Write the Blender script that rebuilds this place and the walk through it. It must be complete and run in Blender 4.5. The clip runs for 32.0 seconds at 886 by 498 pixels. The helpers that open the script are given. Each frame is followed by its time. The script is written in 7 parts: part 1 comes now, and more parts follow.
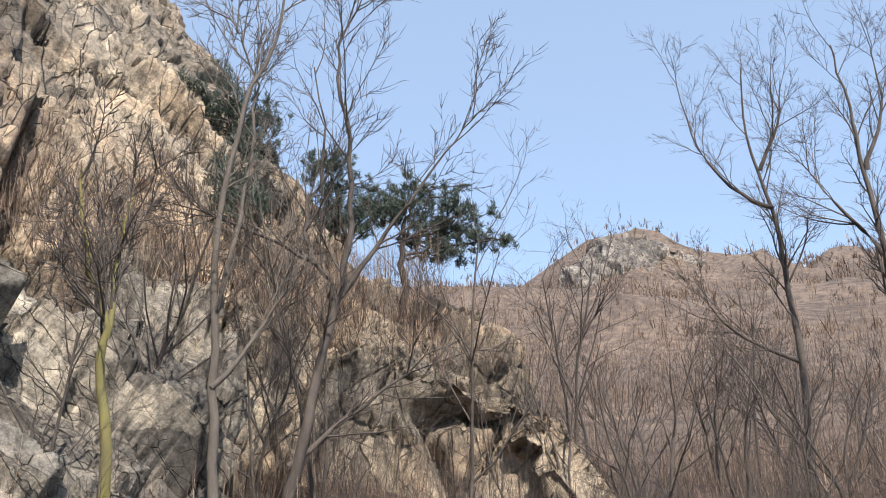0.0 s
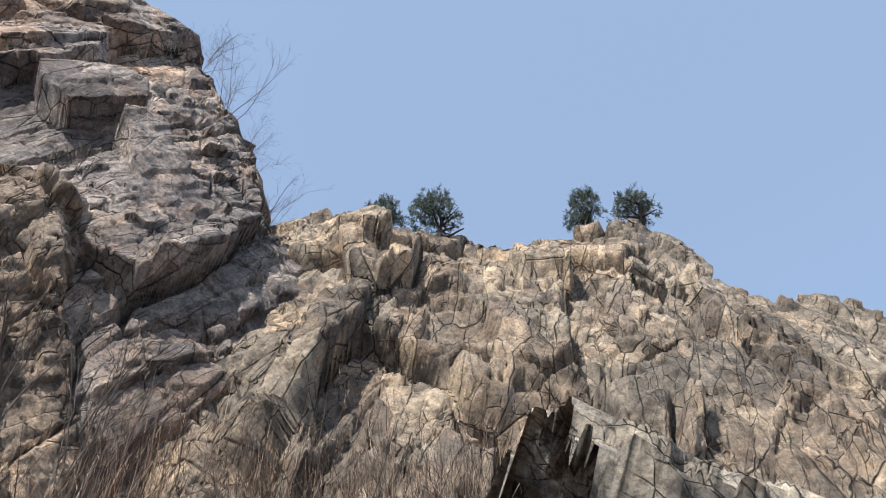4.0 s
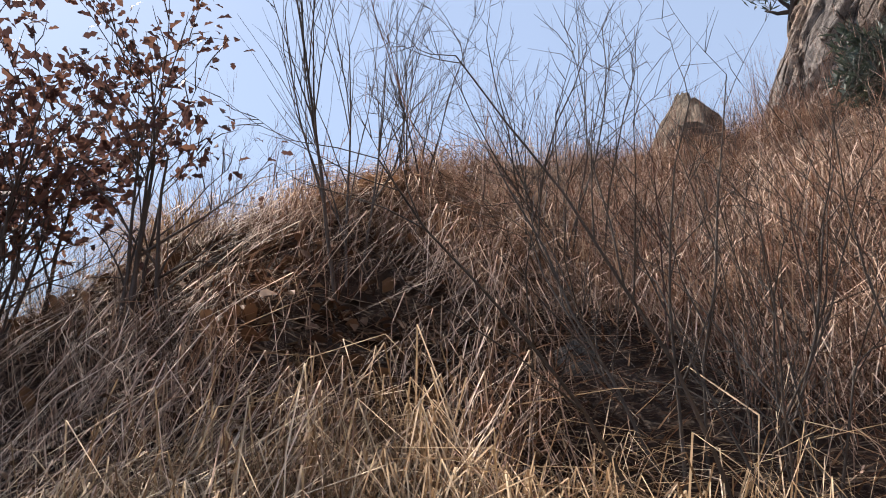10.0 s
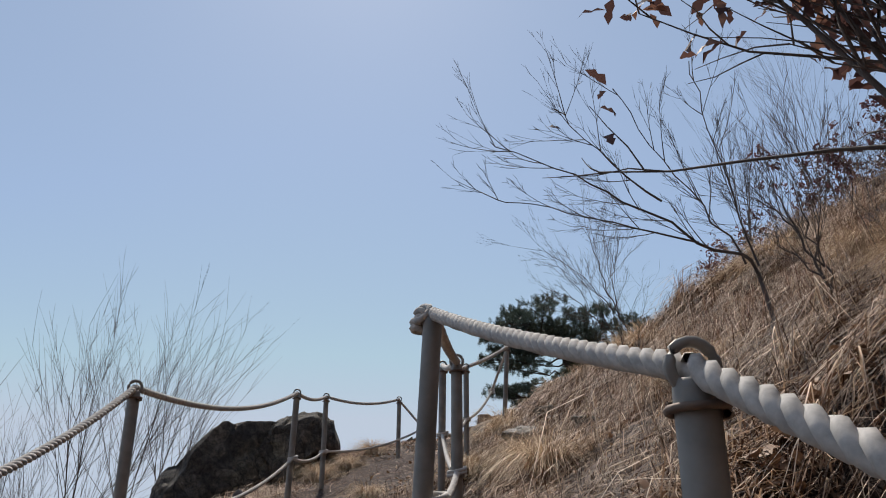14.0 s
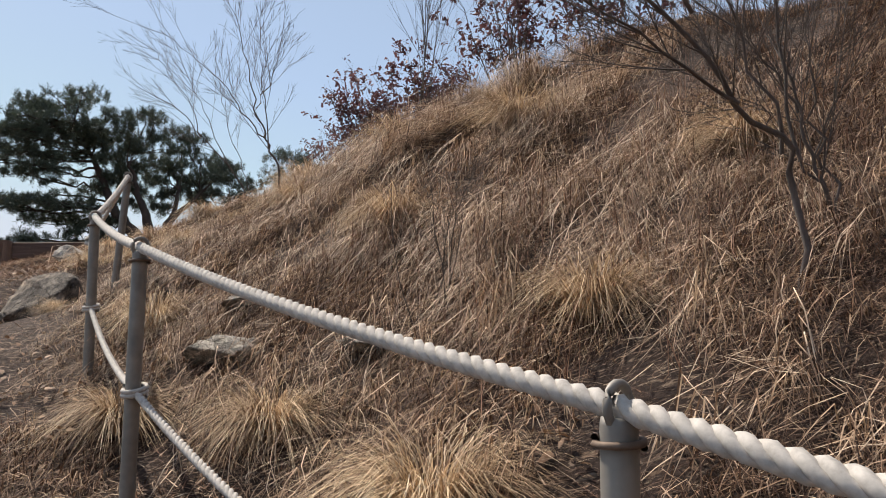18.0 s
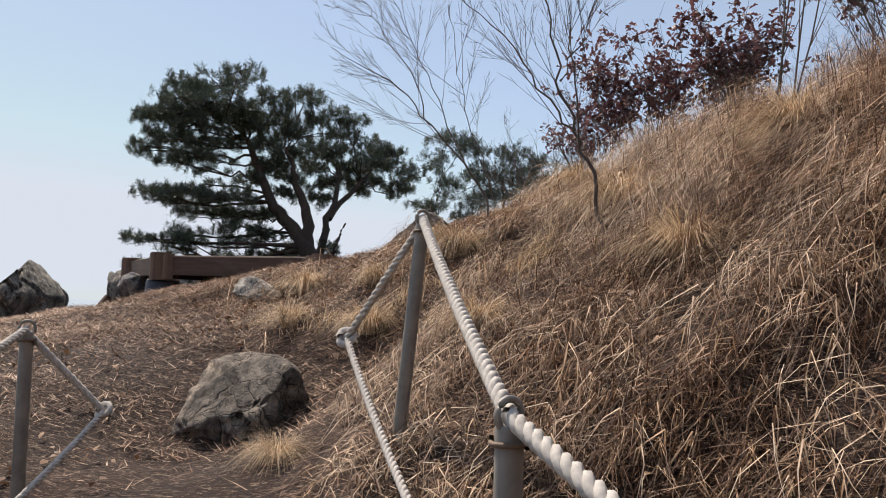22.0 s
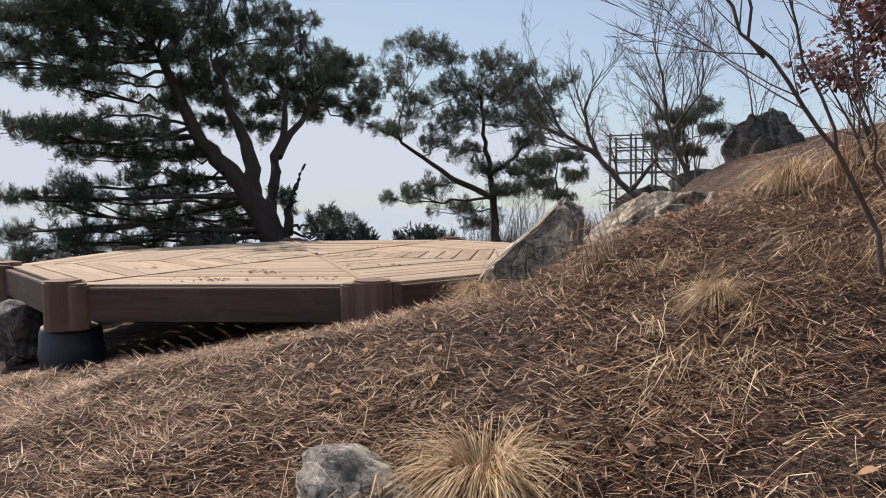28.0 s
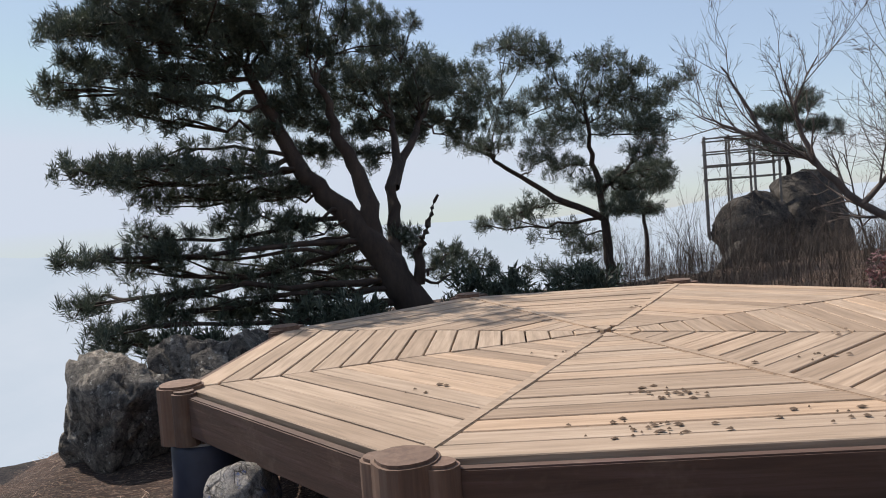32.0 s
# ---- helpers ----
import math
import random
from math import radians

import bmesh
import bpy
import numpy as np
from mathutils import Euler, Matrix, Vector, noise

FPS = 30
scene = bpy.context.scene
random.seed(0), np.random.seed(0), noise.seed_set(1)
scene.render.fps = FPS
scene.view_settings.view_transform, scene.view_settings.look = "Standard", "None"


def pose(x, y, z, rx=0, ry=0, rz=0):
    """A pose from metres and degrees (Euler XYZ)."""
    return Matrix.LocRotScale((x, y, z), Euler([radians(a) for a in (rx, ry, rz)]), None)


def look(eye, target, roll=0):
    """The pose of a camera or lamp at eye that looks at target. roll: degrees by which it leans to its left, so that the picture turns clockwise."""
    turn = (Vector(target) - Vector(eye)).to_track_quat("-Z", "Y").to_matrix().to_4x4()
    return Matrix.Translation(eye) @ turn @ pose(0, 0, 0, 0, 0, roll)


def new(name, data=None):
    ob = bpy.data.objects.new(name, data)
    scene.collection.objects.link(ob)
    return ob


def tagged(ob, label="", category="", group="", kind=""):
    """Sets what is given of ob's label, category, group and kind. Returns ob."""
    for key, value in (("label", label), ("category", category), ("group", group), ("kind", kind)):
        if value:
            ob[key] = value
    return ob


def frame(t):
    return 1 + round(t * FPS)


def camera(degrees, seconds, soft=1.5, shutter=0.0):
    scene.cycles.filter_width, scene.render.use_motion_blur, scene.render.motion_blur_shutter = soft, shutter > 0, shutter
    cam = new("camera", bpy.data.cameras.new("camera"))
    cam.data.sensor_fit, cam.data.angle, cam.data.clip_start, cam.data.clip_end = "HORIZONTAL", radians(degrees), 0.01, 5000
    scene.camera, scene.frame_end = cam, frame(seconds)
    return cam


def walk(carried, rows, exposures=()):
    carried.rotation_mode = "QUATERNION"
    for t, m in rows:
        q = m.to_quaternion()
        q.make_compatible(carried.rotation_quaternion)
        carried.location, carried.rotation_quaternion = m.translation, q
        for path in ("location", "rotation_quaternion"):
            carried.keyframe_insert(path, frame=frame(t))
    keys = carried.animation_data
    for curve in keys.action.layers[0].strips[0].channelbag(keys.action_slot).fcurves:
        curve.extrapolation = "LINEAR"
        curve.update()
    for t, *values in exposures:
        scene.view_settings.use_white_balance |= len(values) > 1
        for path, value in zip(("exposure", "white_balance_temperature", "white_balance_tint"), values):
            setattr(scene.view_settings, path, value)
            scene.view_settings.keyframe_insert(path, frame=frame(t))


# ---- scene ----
cam = camera(61.0, 32.0, 1.0)
PATH = [
    (0.0, look((8.645, -19.017, -1.705), (10.766, -22.184, -0.491), -1.1)),
    (0.5, look((8.635, -19.022, -1.705), (10.980, -21.993, -0.412), -1.2)),
    (1.0, look((8.634, -19.017, -1.704), (11.275, -21.642, -0.245), -0.7)),
    (1.5, look((8.671, -19.010, -1.698), (11.609, -21.044, 0.101), 0.6)),
    (2.0, look((8.682, -19.004, -1.694), (11.750, -20.516, 0.381), 0.5)),
    (2.5, look((8.723, -18.993, -1.693), (11.883, -20.042, 0.524), 0.3)),
    (4.5, look((10.798, -16.806, -1.740), (13.326, -16.993, 1.354), -1.4)),
    (5.0, look((10.874, -15.986, -1.748), (13.270, -15.926, 1.455), -0.5)),
    (5.5, look((10.673, -15.113, -1.758), (13.051, -14.785, 1.441), -0.2)),
    (6.0, look((10.408, -14.392, -1.768), (12.821, -13.769, 1.361), -0.2)),
    (6.5, look((10.268, -13.989, -1.778), (12.666, -12.995, 1.266), 0.2)),
    (7.0, look((10.315, -13.932, -1.791), (12.591, -12.462, 1.151), 1.0)),
    (7.5, look((10.378, -13.962, -1.811), (12.435, -11.924, 0.948), 0.7)),
    (8.0, look((10.439, -13.888, -1.825), (12.157, -11.303, 0.698), -0.3)),
    (8.5, look((10.485, -13.773, -1.834), (11.772, -10.737, 0.431), -0.9)),
    (9.0, look((10.549, -13.636, -1.842), (11.382, -10.272, 0.155), 0.5)),
    (9.5, look((10.545, -13.628, -1.851), (10.828, -10.038, -0.111), 0.0)),
    (10.0, look((10.536, -13.617, -1.861), (10.190, -9.941, -0.324), -0.6)),
    (10.5, look((10.497, -13.619, -1.884), (9.497, -10.002, -0.501), -1.2)),
    (11.0, look((10.339, -13.686, -1.896), (8.850, -10.179, -0.677), -2.0)),
    (11.5, look((10.098, -13.679, -1.981), (8.103, -10.429, -0.772), -3.1)),
    (12.0, look((9.916, -13.616, -1.981), (7.402, -10.740, -0.794), -1.6)),
    (12.5, look((9.652, -13.500, -1.988), (6.876, -10.872, -0.810), -1.3)),
    (13.0, look((9.318, -13.349, -1.956), (6.450, -10.832, -0.756), -0.7)),
    (13.5, look((8.950, -13.197, -1.929), (6.104, -10.683, -0.672), -0.3)),
    (14.0, look((8.592, -13.059, -1.815), (5.964, -10.365, -0.462), 0.2)),
    (14.5, look((8.229, -12.863, -1.787), (5.848, -9.941, -0.446), 2.1)),
    (15.0, look((7.922, -12.731, -1.748), (5.600, -9.579, -0.926), 3.4)),
    (15.5, look((7.604, -12.659, -1.666), (5.674, -9.219, -1.004), -0.6)),
    (17.5, look((6.546, -11.896, -1.120), (5.847, -7.977, -0.725), 0.6)),
    (18.0, look((6.367, -11.742, -1.098), (5.901, -7.789, -0.703), 0.1)),
    (18.5, look((6.143, -11.429, -0.993), (5.815, -7.460, -0.617), -1.2)),
    (19.0, look((5.842, -11.245, -0.951), (5.303, -7.303, -0.538), -2.2)),
    (19.5, look((5.531, -10.943, -0.797), (4.640, -7.067, -0.366), -2.6)),
    (20.0, look((5.370, -10.585, -0.714), (4.312, -6.749, -0.307), -1.6)),
    (20.5, look((5.214, -10.342, -0.680), (4.100, -6.519, -0.300), -0.4)),
    (21.0, look((4.912, -10.063, -0.588), (3.802, -6.239, -0.212), 0.5)),
    (21.5, look((4.719, -9.865, -0.520), (3.612, -6.035, -0.189), 1.2)),
    (22.0, look((4.471, -9.524, -0.396), (3.391, -5.681, -0.139), 1.4)),
    (22.5, look((4.160, -9.242, -0.392), (3.122, -5.383, -0.204), 1.4)),
    (23.0, look((3.893, -8.984, -0.243), (2.921, -5.106, -0.118), 1.3)),
    (23.5, look((3.644, -8.673, -0.134), (2.698, -4.791, 0.052), 0.8)),
    (24.0, look((3.380, -8.410, -0.046), (2.361, -4.552, 0.227), -0.4)),
    (24.5, look((3.175, -8.226, 0.047), (2.049, -4.398, 0.327), -1.9)),
    (26.5, look((2.620, -7.233, 0.306), (1.598, -3.366, 0.253), -1.8)),
    (27.0, look((2.483, -6.938, 0.339), (1.613, -3.037, 0.183), -0.9)),
    (27.5, look((2.343, -6.711, 0.372), (1.630, -2.783, 0.116), -0.6)),
    (28.0, look((2.120, -6.525, 0.511), (1.570, -2.573, 0.234), -0.8)),
    (28.5, look((1.787, -6.118, 0.500), (1.369, -2.147, 0.271), -1.1)),
    (29.0, look((1.459, -5.892, 0.586), (1.151, -1.908, 0.428), -1.8)),
    (29.5, look((1.049, -5.770, 0.577), (0.778, -1.780, 0.484), -2.7)),
    (30.0, look((0.629, -5.589, 0.560), (0.389, -1.596, 0.514), -4.1)),
    (30.5, look((0.216, -5.333, 0.653), (0.011, -1.339, 0.597), -4.9)),
    (31.0, look((-0.034, -5.123, 0.747), (-0.230, -1.129, 0.665), -5.5)),
    (31.5, look((-0.317, -4.883, 0.848), (-0.577, -0.894, 0.710), -5.2)),
    (32.0, look((-0.404, -4.705, 0.835), (-0.843, -0.734, 0.628), -4.4)),
]
EXPOSURES = [(0.0, 0.75, 6150, 10), (2.0, 0.6, 6000, 10), (4.5, 0.5, 6000, 10), (6.5, 0.55, 6000, 10), (8.0, 0.6, 6400, 10), (9.0, 0.68, 6600, 13), (10.0, 0.68, 6600, 14), (11.0, 0.55, 6500, 13), (12.0, 0.2, 6450, 11), (13.0, 0.1, 6500, 10), (14.0, -0.05, 6400, 10), (15.0, 0.0, 6400, 10), (17.0, 0.25, 6700, 10), (20.0, 0.35, 6900, 12), (26.0, 0.2, 7000, 13), (32.0, 0.2, 6650, 12)]
walk(cam, PATH, EXPOSURES)

# ---- world, sun ----
SUN_AZ, SUN_EL = -52.0, 50.0          # degrees from +y towards +x, and above the horizon
world = bpy.data.worlds.new("sky")
scene.world = world
world.use_nodes = True
wn = world.node_tree
bg = wn.nodes["Background"]
sky = wn.nodes.new("ShaderNodeTexSky")
sky.sky_type = "NISHITA"
sky.sun_disc = False
sky.sun_elevation, sky.sun_rotation = radians(SUN_EL), radians(SUN_AZ)
sky.altitude, sky.air_density, sky.dust_density, sky.ozone_density = 600.0, 1.0, 0.5, 1.5
soft = wn.nodes.new("ShaderNodeMix")          # thin high haze evens out the glow round the sun
soft.data_type, soft.blend_type = "RGBA", "DARKEN"
soft.inputs["Factor"].default_value = 1.0
soft.inputs["B"].default_value = (5.6, 6.0, 6.6, 1)
haze = wn.nodes.new("ShaderNodeMix")
haze.data_type = "RGBA"
haze.inputs["Factor"].default_value = 0.5
haze.inputs["B"].default_value = (3.8, 4.7, 6.0, 1)
wn.links.new(sky.outputs["Color"], soft.inputs["A"])
wn.links.new(soft.outputs["Result"], haze.inputs["A"])
wn.links.new(haze.outputs["Result"], bg.inputs["Color"])
bg.inputs["Strength"].default_value = 0.115
sun_data = bpy.data.lights.new("sun", "SUN")
sun_data.energy, sun_data.angle, sun_data.color = 5.0, radians(0.5), (1.0, 0.93, 0.83)
sun = new("sun", sun_data)
sd = Vector((math.sin(radians(SUN_AZ)) * math.cos(radians(SUN_EL)), math.cos(radians(SUN_AZ)) * math.cos(radians(SUN_EL)), math.sin(radians(SUN_EL))))
sun.matrix_basis = look(sd * 60, (0, 0, 0))

# ---- materials ----
def material(name, rough=0.8, metal=0.0):
    m = bpy.data.materials.new(name)
    m.use_nodes = True
    b = m.node_tree.nodes["Principled BSDF"]
    b.inputs["Roughness"].default_value, b.inputs["Metallic"].default_value = rough, metal
    return m, m.node_tree, b


def ramp(nt, source, stops):
    r = nt.nodes.new("ShaderNodeValToRGB")
    while len(r.color_ramp.elements) < len(stops):
        r.color_ramp.elements.new(0.5)
    for e, (p, c) in zip(r.color_ramp.elements, stops):
        e.position, e.color = p, (*c, 1)
    nt.links.new(source, r.inputs["Fac"])
    return r.outputs["Color"]


def noise_tex(nt, scale, detail=6, rough=0.6, coord="Object", stretch=None, distort=0.0):
    tc = nt.nodes.new("ShaderNodeTexCoord")
    n = nt.nodes.new("ShaderNodeTexNoise")
    n.inputs["Scale"].default_value, n.inputs["Detail"].default_value, n.inputs["Roughness"].default_value = scale, detail, rough
    n.inputs["Distortion"].default_value = distort
    src = tc.outputs[coord]
    if stretch:
        mp = nt.nodes.new("ShaderNodeMapping")
        mp.inputs["Scale"].default_value = stretch
        nt.links.new(src, mp.inputs["Vector"])
        src = mp.outputs["Vector"]
    nt.links.new(src, n.inputs["Vector"])
    return n.outputs["Fac"]


def mixc(nt, fac, a, b, mode="MIX"):
    m = nt.nodes.new("ShaderNodeMix")
    m.data_type, m.blend_type = "RGBA", mode
    for sock, v in ((m.inputs["Factor"], fac), (m.inputs["A"], a), (m.inputs["B"], b)):
        if hasattr(v, "links"):
            nt.links.new(v, sock)
        elif isinstance(v, (int, float)):
            sock.default_value = v
        else:
            sock.default_value = (*v, 1)
    return m.outputs["Result"]


def bump(nt, b, height, strength=0.4, distance=0.02):
    n = nt.nodes.new("ShaderNodeBump")
    n.inputs["Strength"].default_value, n.inputs["Distance"].default_value = strength, distance
    nt.links.new(height, n.inputs["Height"])
    nt.links.new(n.outputs["Normal"], b.inputs["Normal"])


def per_piece(nt, island=False):
    if island:
        return nt.nodes.new("ShaderNodeNewGeometry").outputs["Random Per Island"]
    return nt.nodes.new("ShaderNodeObjectInfo").outputs["Random"]


BEDS = [(0.15, -0.45, 0.88), (0.10, 0.89, 0.44), (0.98, 0.02, -0.16)]         # along the beds of the dome, across them, and into the wall
BEDS_FAR = [(0.2, -0.25, 0.95), (0.3, 0.92, 0.2), (0.93, -0.25, -0.25)]
BEDS_LOW = [(0.1, -0.75, -0.62), (0.2, 0.62, -0.75), (0.97, 0.0, 0.2)]


def bed_coords(nt, beds, stretch, wobble, scale):
    """Object places turned to lie along the beds, stretched, and a little wavy."""
    tc = nt.nodes.new("ShaderNodeTexCoord")
    wob = nt.nodes.new("ShaderNodeTexNoise")
    wob.inputs["Scale"].default_value, wob.inputs["Detail"].default_value = scale, 4
    nt.links.new(tc.outputs["Object"], wob.inputs["Vector"])
    ma = nt.nodes.new("ShaderNodeVectorMath")
    ma.operation = "MULTIPLY_ADD"
    ma.inputs[1].default_value = (wobble, wobble, wobble)
    nt.links.new(wob.outputs["Color"], ma.inputs[0])
    nt.links.new(tc.outputs["Object"], ma.inputs[2])
    comb = nt.nodes.new("ShaderNodeCombineXYZ")
    for k, (row, st) in enumerate(zip(beds, stretch)):
        dt = nt.nodes.new("ShaderNodeVectorMath")
        dt.operation = "DOT_PRODUCT"
        dt.inputs[1].default_value = [c * st for c in row]
        nt.links.new(ma.outputs["Vector"], dt.inputs[0])
        nt.links.new(dt.outputs["Value"], comb.inputs[k])
    return comb.outputs["Vector"]


def cells(nt, vec, scale, feature):
    vo = nt.nodes.new("ShaderNodeTexVoronoi")
    vo.feature = feature
    vo.inputs["Scale"].default_value = scale
    nt.links.new(vec, vo.inputs["Vector"])
    return vo.outputs["Distance" if feature == "DISTANCE_TO_EDGE" else "Color"]


def rock_material(name, dark, mid, light, scale=0.35, warm=None, lichen=None, streak=False, beds=BEDS):
    """Broken, weathered rock: tone by tone from zone to zone and from block to block, grain, stains, and open joints along and across the beds."""
    m, nt, b = material(name, 0.92)
    big = noise_tex(nt, scale * 0.8, 8, 0.62, distort=0.6)
    col = ramp(nt, big, [(0.30, dark), (0.5, mid), (0.70, light)])
    if warm:
        w = noise_tex(nt, scale * 1.1, 6, 0.65, distort=1.2)
        col = mixc(nt, ramp(nt, w, [(0.46, (0, 0, 0)), (0.62, (0.85, 0.85, 0.85))]), col, warm)
    vec = bed_coords(nt, beds, (0.45, 1.35, 0.9), 0.22, scale * 1.5)
    tone = cells(nt, vec, scale * 3.4, "F1")
    col = mixc(nt, 1.0, col, ramp(nt, tone, [(0.2, (0.62, 0.60, 0.60)), (0.5, (1, 1, 1)), (0.8, (1.32, 1.28, 1.22))]), "MULTIPLY")
    tone2 = cells(nt, vec, scale * 11, "F1")
    col = mixc(nt, 0.7, col, ramp(nt, tone2, [(0.2, (0.7, 0.69, 0.68)), (0.5, (1, 1, 1)), (0.8, (1.25, 1.23, 1.2))]), "MULTIPLY")
    fine = noise_tex(nt, scale * 14, 10, 0.78)
    col = mixc(nt, 0.9, col, ramp(nt, fine, [(0.34, (0.16, 0.15, 0.145)), (0.5, (0.85, 0.84, 0.83)), (0.66, (1.4, 1.36, 1.3))]), "MULTIPLY")
    speck = noise_tex(nt, scale * 75, 6, 0.8)
    col = mixc(nt, 0.7, col, ramp(nt, speck, [(0.38, (0.45, 0.44, 0.43)), (0.5, (1, 1, 1)), (0.62, (1.35, 1.33, 1.3))]), "MULTIPLY")
    blot = noise_tex(nt, scale * 4.5, 6, 0.7, distort=0.8)
    col = mixc(nt, 0.85, col, ramp(nt, blot, [(0.36, (0.40, 0.385, 0.375)), (0.5, (1, 1, 1)), (0.66, (1.25, 1.22, 1.16))]), "MULTIPLY")
    if streak:
        st = noise_tex(nt, scale * 3, 4, 0.6, stretch=(1, 1, 0.12))
        col = mixc(nt, ramp(nt, st, [(0.55, (0, 0, 0)), (0.75, (0.7, 0.7, 0.7))]), col, (0.09, 0.08, 0.075))
    if lichen:
        l = noise_tex(nt, scale * 9, 6, 0.75)
        col = mixc(nt, ramp(nt, l, [(0.58, (0, 0, 0)), (0.66, (0.9, 0.9, 0.9))]), col, lichen)
    long_vec = bed_coords(nt, beds, (0.2, 1.5, 0.8), 0.25, scale * 3)
    crack = ramp(nt, cells(nt, vec, scale * 3.4, "DISTANCE_TO_EDGE"), [(0.0, (0, 0, 0)), (0.018, (1, 1, 1))])
    crack2 = ramp(nt, cells(nt, vec, scale * 11, "DISTANCE_TO_EDGE"), [(0.0, (0, 0, 0)), (0.022, (1, 1, 1))])
    crack3 = ramp(nt, cells(nt, long_vec, scale * 4.5, "DISTANCE_TO_EDGE"), [(0.0, (0, 0, 0)), (0.02, (1, 1, 1))])
    gaps = [ramp(nt, noise_tex(nt, scale * k, 3, 0.5), [(0.44, (1, 1, 1)), (0.56, (0, 0, 0))]) for k in (1.1, 2.3, 1.6)]
    open_ = mixc(nt, gaps[0], crack, (1, 1, 1))
    for c, g in ((crack2, gaps[1]), (crack3, gaps[2])):
        open_ = mixc(nt, 1.0, open_, mixc(nt, g, c, (1, 1, 1)), "MULTIPLY")
    col = mixc(nt, open_, mixc(nt, 1.0, col, (0.30, 0.27, 0.25), "MULTIPLY"), col)
    nt.links.new(col, b.inputs["Base Color"])
    hgt = mixc(nt, 0.3, mixc(nt, 0.4, noise_tex(nt, scale * 10, 10, 0.75), tone2), open_)
    bump(nt, b, hgt, 1.0, 0.14 if scale < 0.5 else 0.05)
    return m


M_DOME = rock_material("dome_rock", (0.14, 0.122, 0.114), (0.29, 0.252, 0.228), (0.475, 0.405, 0.35), 0.41, warm=(0.46, 0.32, 0.225), streak=True)
M_TAN = rock_material("tan_buttress_rock", (0.17, 0.132, 0.10), (0.36, 0.28, 0.205), (0.53, 0.43, 0.32), 0.44, warm=(0.46, 0.31, 0.20))
M_CLIFF = rock_material("pale_cliff_rock", (0.11, 0.094, 0.076), (0.275, 0.232, 0.18), (0.47, 0.395, 0.30), 0.45, warm=(0.42, 0.315, 0.215), streak=True, beds=BEDS_FAR)
M_BOULDER = rock_material("boulder_rock", (0.135, 0.115, 0.098), (0.235, 0.20, 0.17), (0.36, 0.31, 0.265), 1.4)
M_GREYROCK = rock_material("grey_lichen_rock", (0.10, 0.092, 0.083), (0.19, 0.175, 0.157), (0.32, 0.30, 0.27), 2.2, lichen=(0.47, 0.46, 0.42))
M_PALEROCK = rock_material("pale_speckled_rock", (0.33, 0.315, 0.30), (0.52, 0.50, 0.47), (0.68, 0.66, 0.62), 3.0, lichen=(0.14, 0.13, 0.12))
M_SLAB = rock_material("slab_rock", (0.34, 0.305, 0.26), (0.53, 0.48, 0.415), (0.68, 0.63, 0.56), 1.8, lichen=(0.13, 0.12, 0.10))
M_BLUESTONE = rock_material("stone_with_blue_paint", (0.05, 0.09, 0.22), (0.36, 0.345, 0.325), (0.50, 0.48, 0.45), 1.3, lichen=(0.03, 0.08, 0.26))
# shade on the rocks below the fence is put into this darker tone
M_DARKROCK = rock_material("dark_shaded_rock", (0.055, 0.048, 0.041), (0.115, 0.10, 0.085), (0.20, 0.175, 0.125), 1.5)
# lookout rock: its shaded look is mixed into the brown itself
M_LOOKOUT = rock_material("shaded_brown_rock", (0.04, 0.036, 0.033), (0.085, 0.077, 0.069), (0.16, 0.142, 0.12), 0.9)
M_HILL = rock_material("grey_hill_rock", (0.10, 0.09, 0.082), (0.20, 0.178, 0.16), (0.34, 0.30, 0.255), 0.1, beds=BEDS_FAR)
M_FORE = rock_material("layered_rock", (0.09, 0.08, 0.067), (0.23, 0.205, 0.17), (0.42, 0.375, 0.31), 0.8, beds=BEDS_LOW)


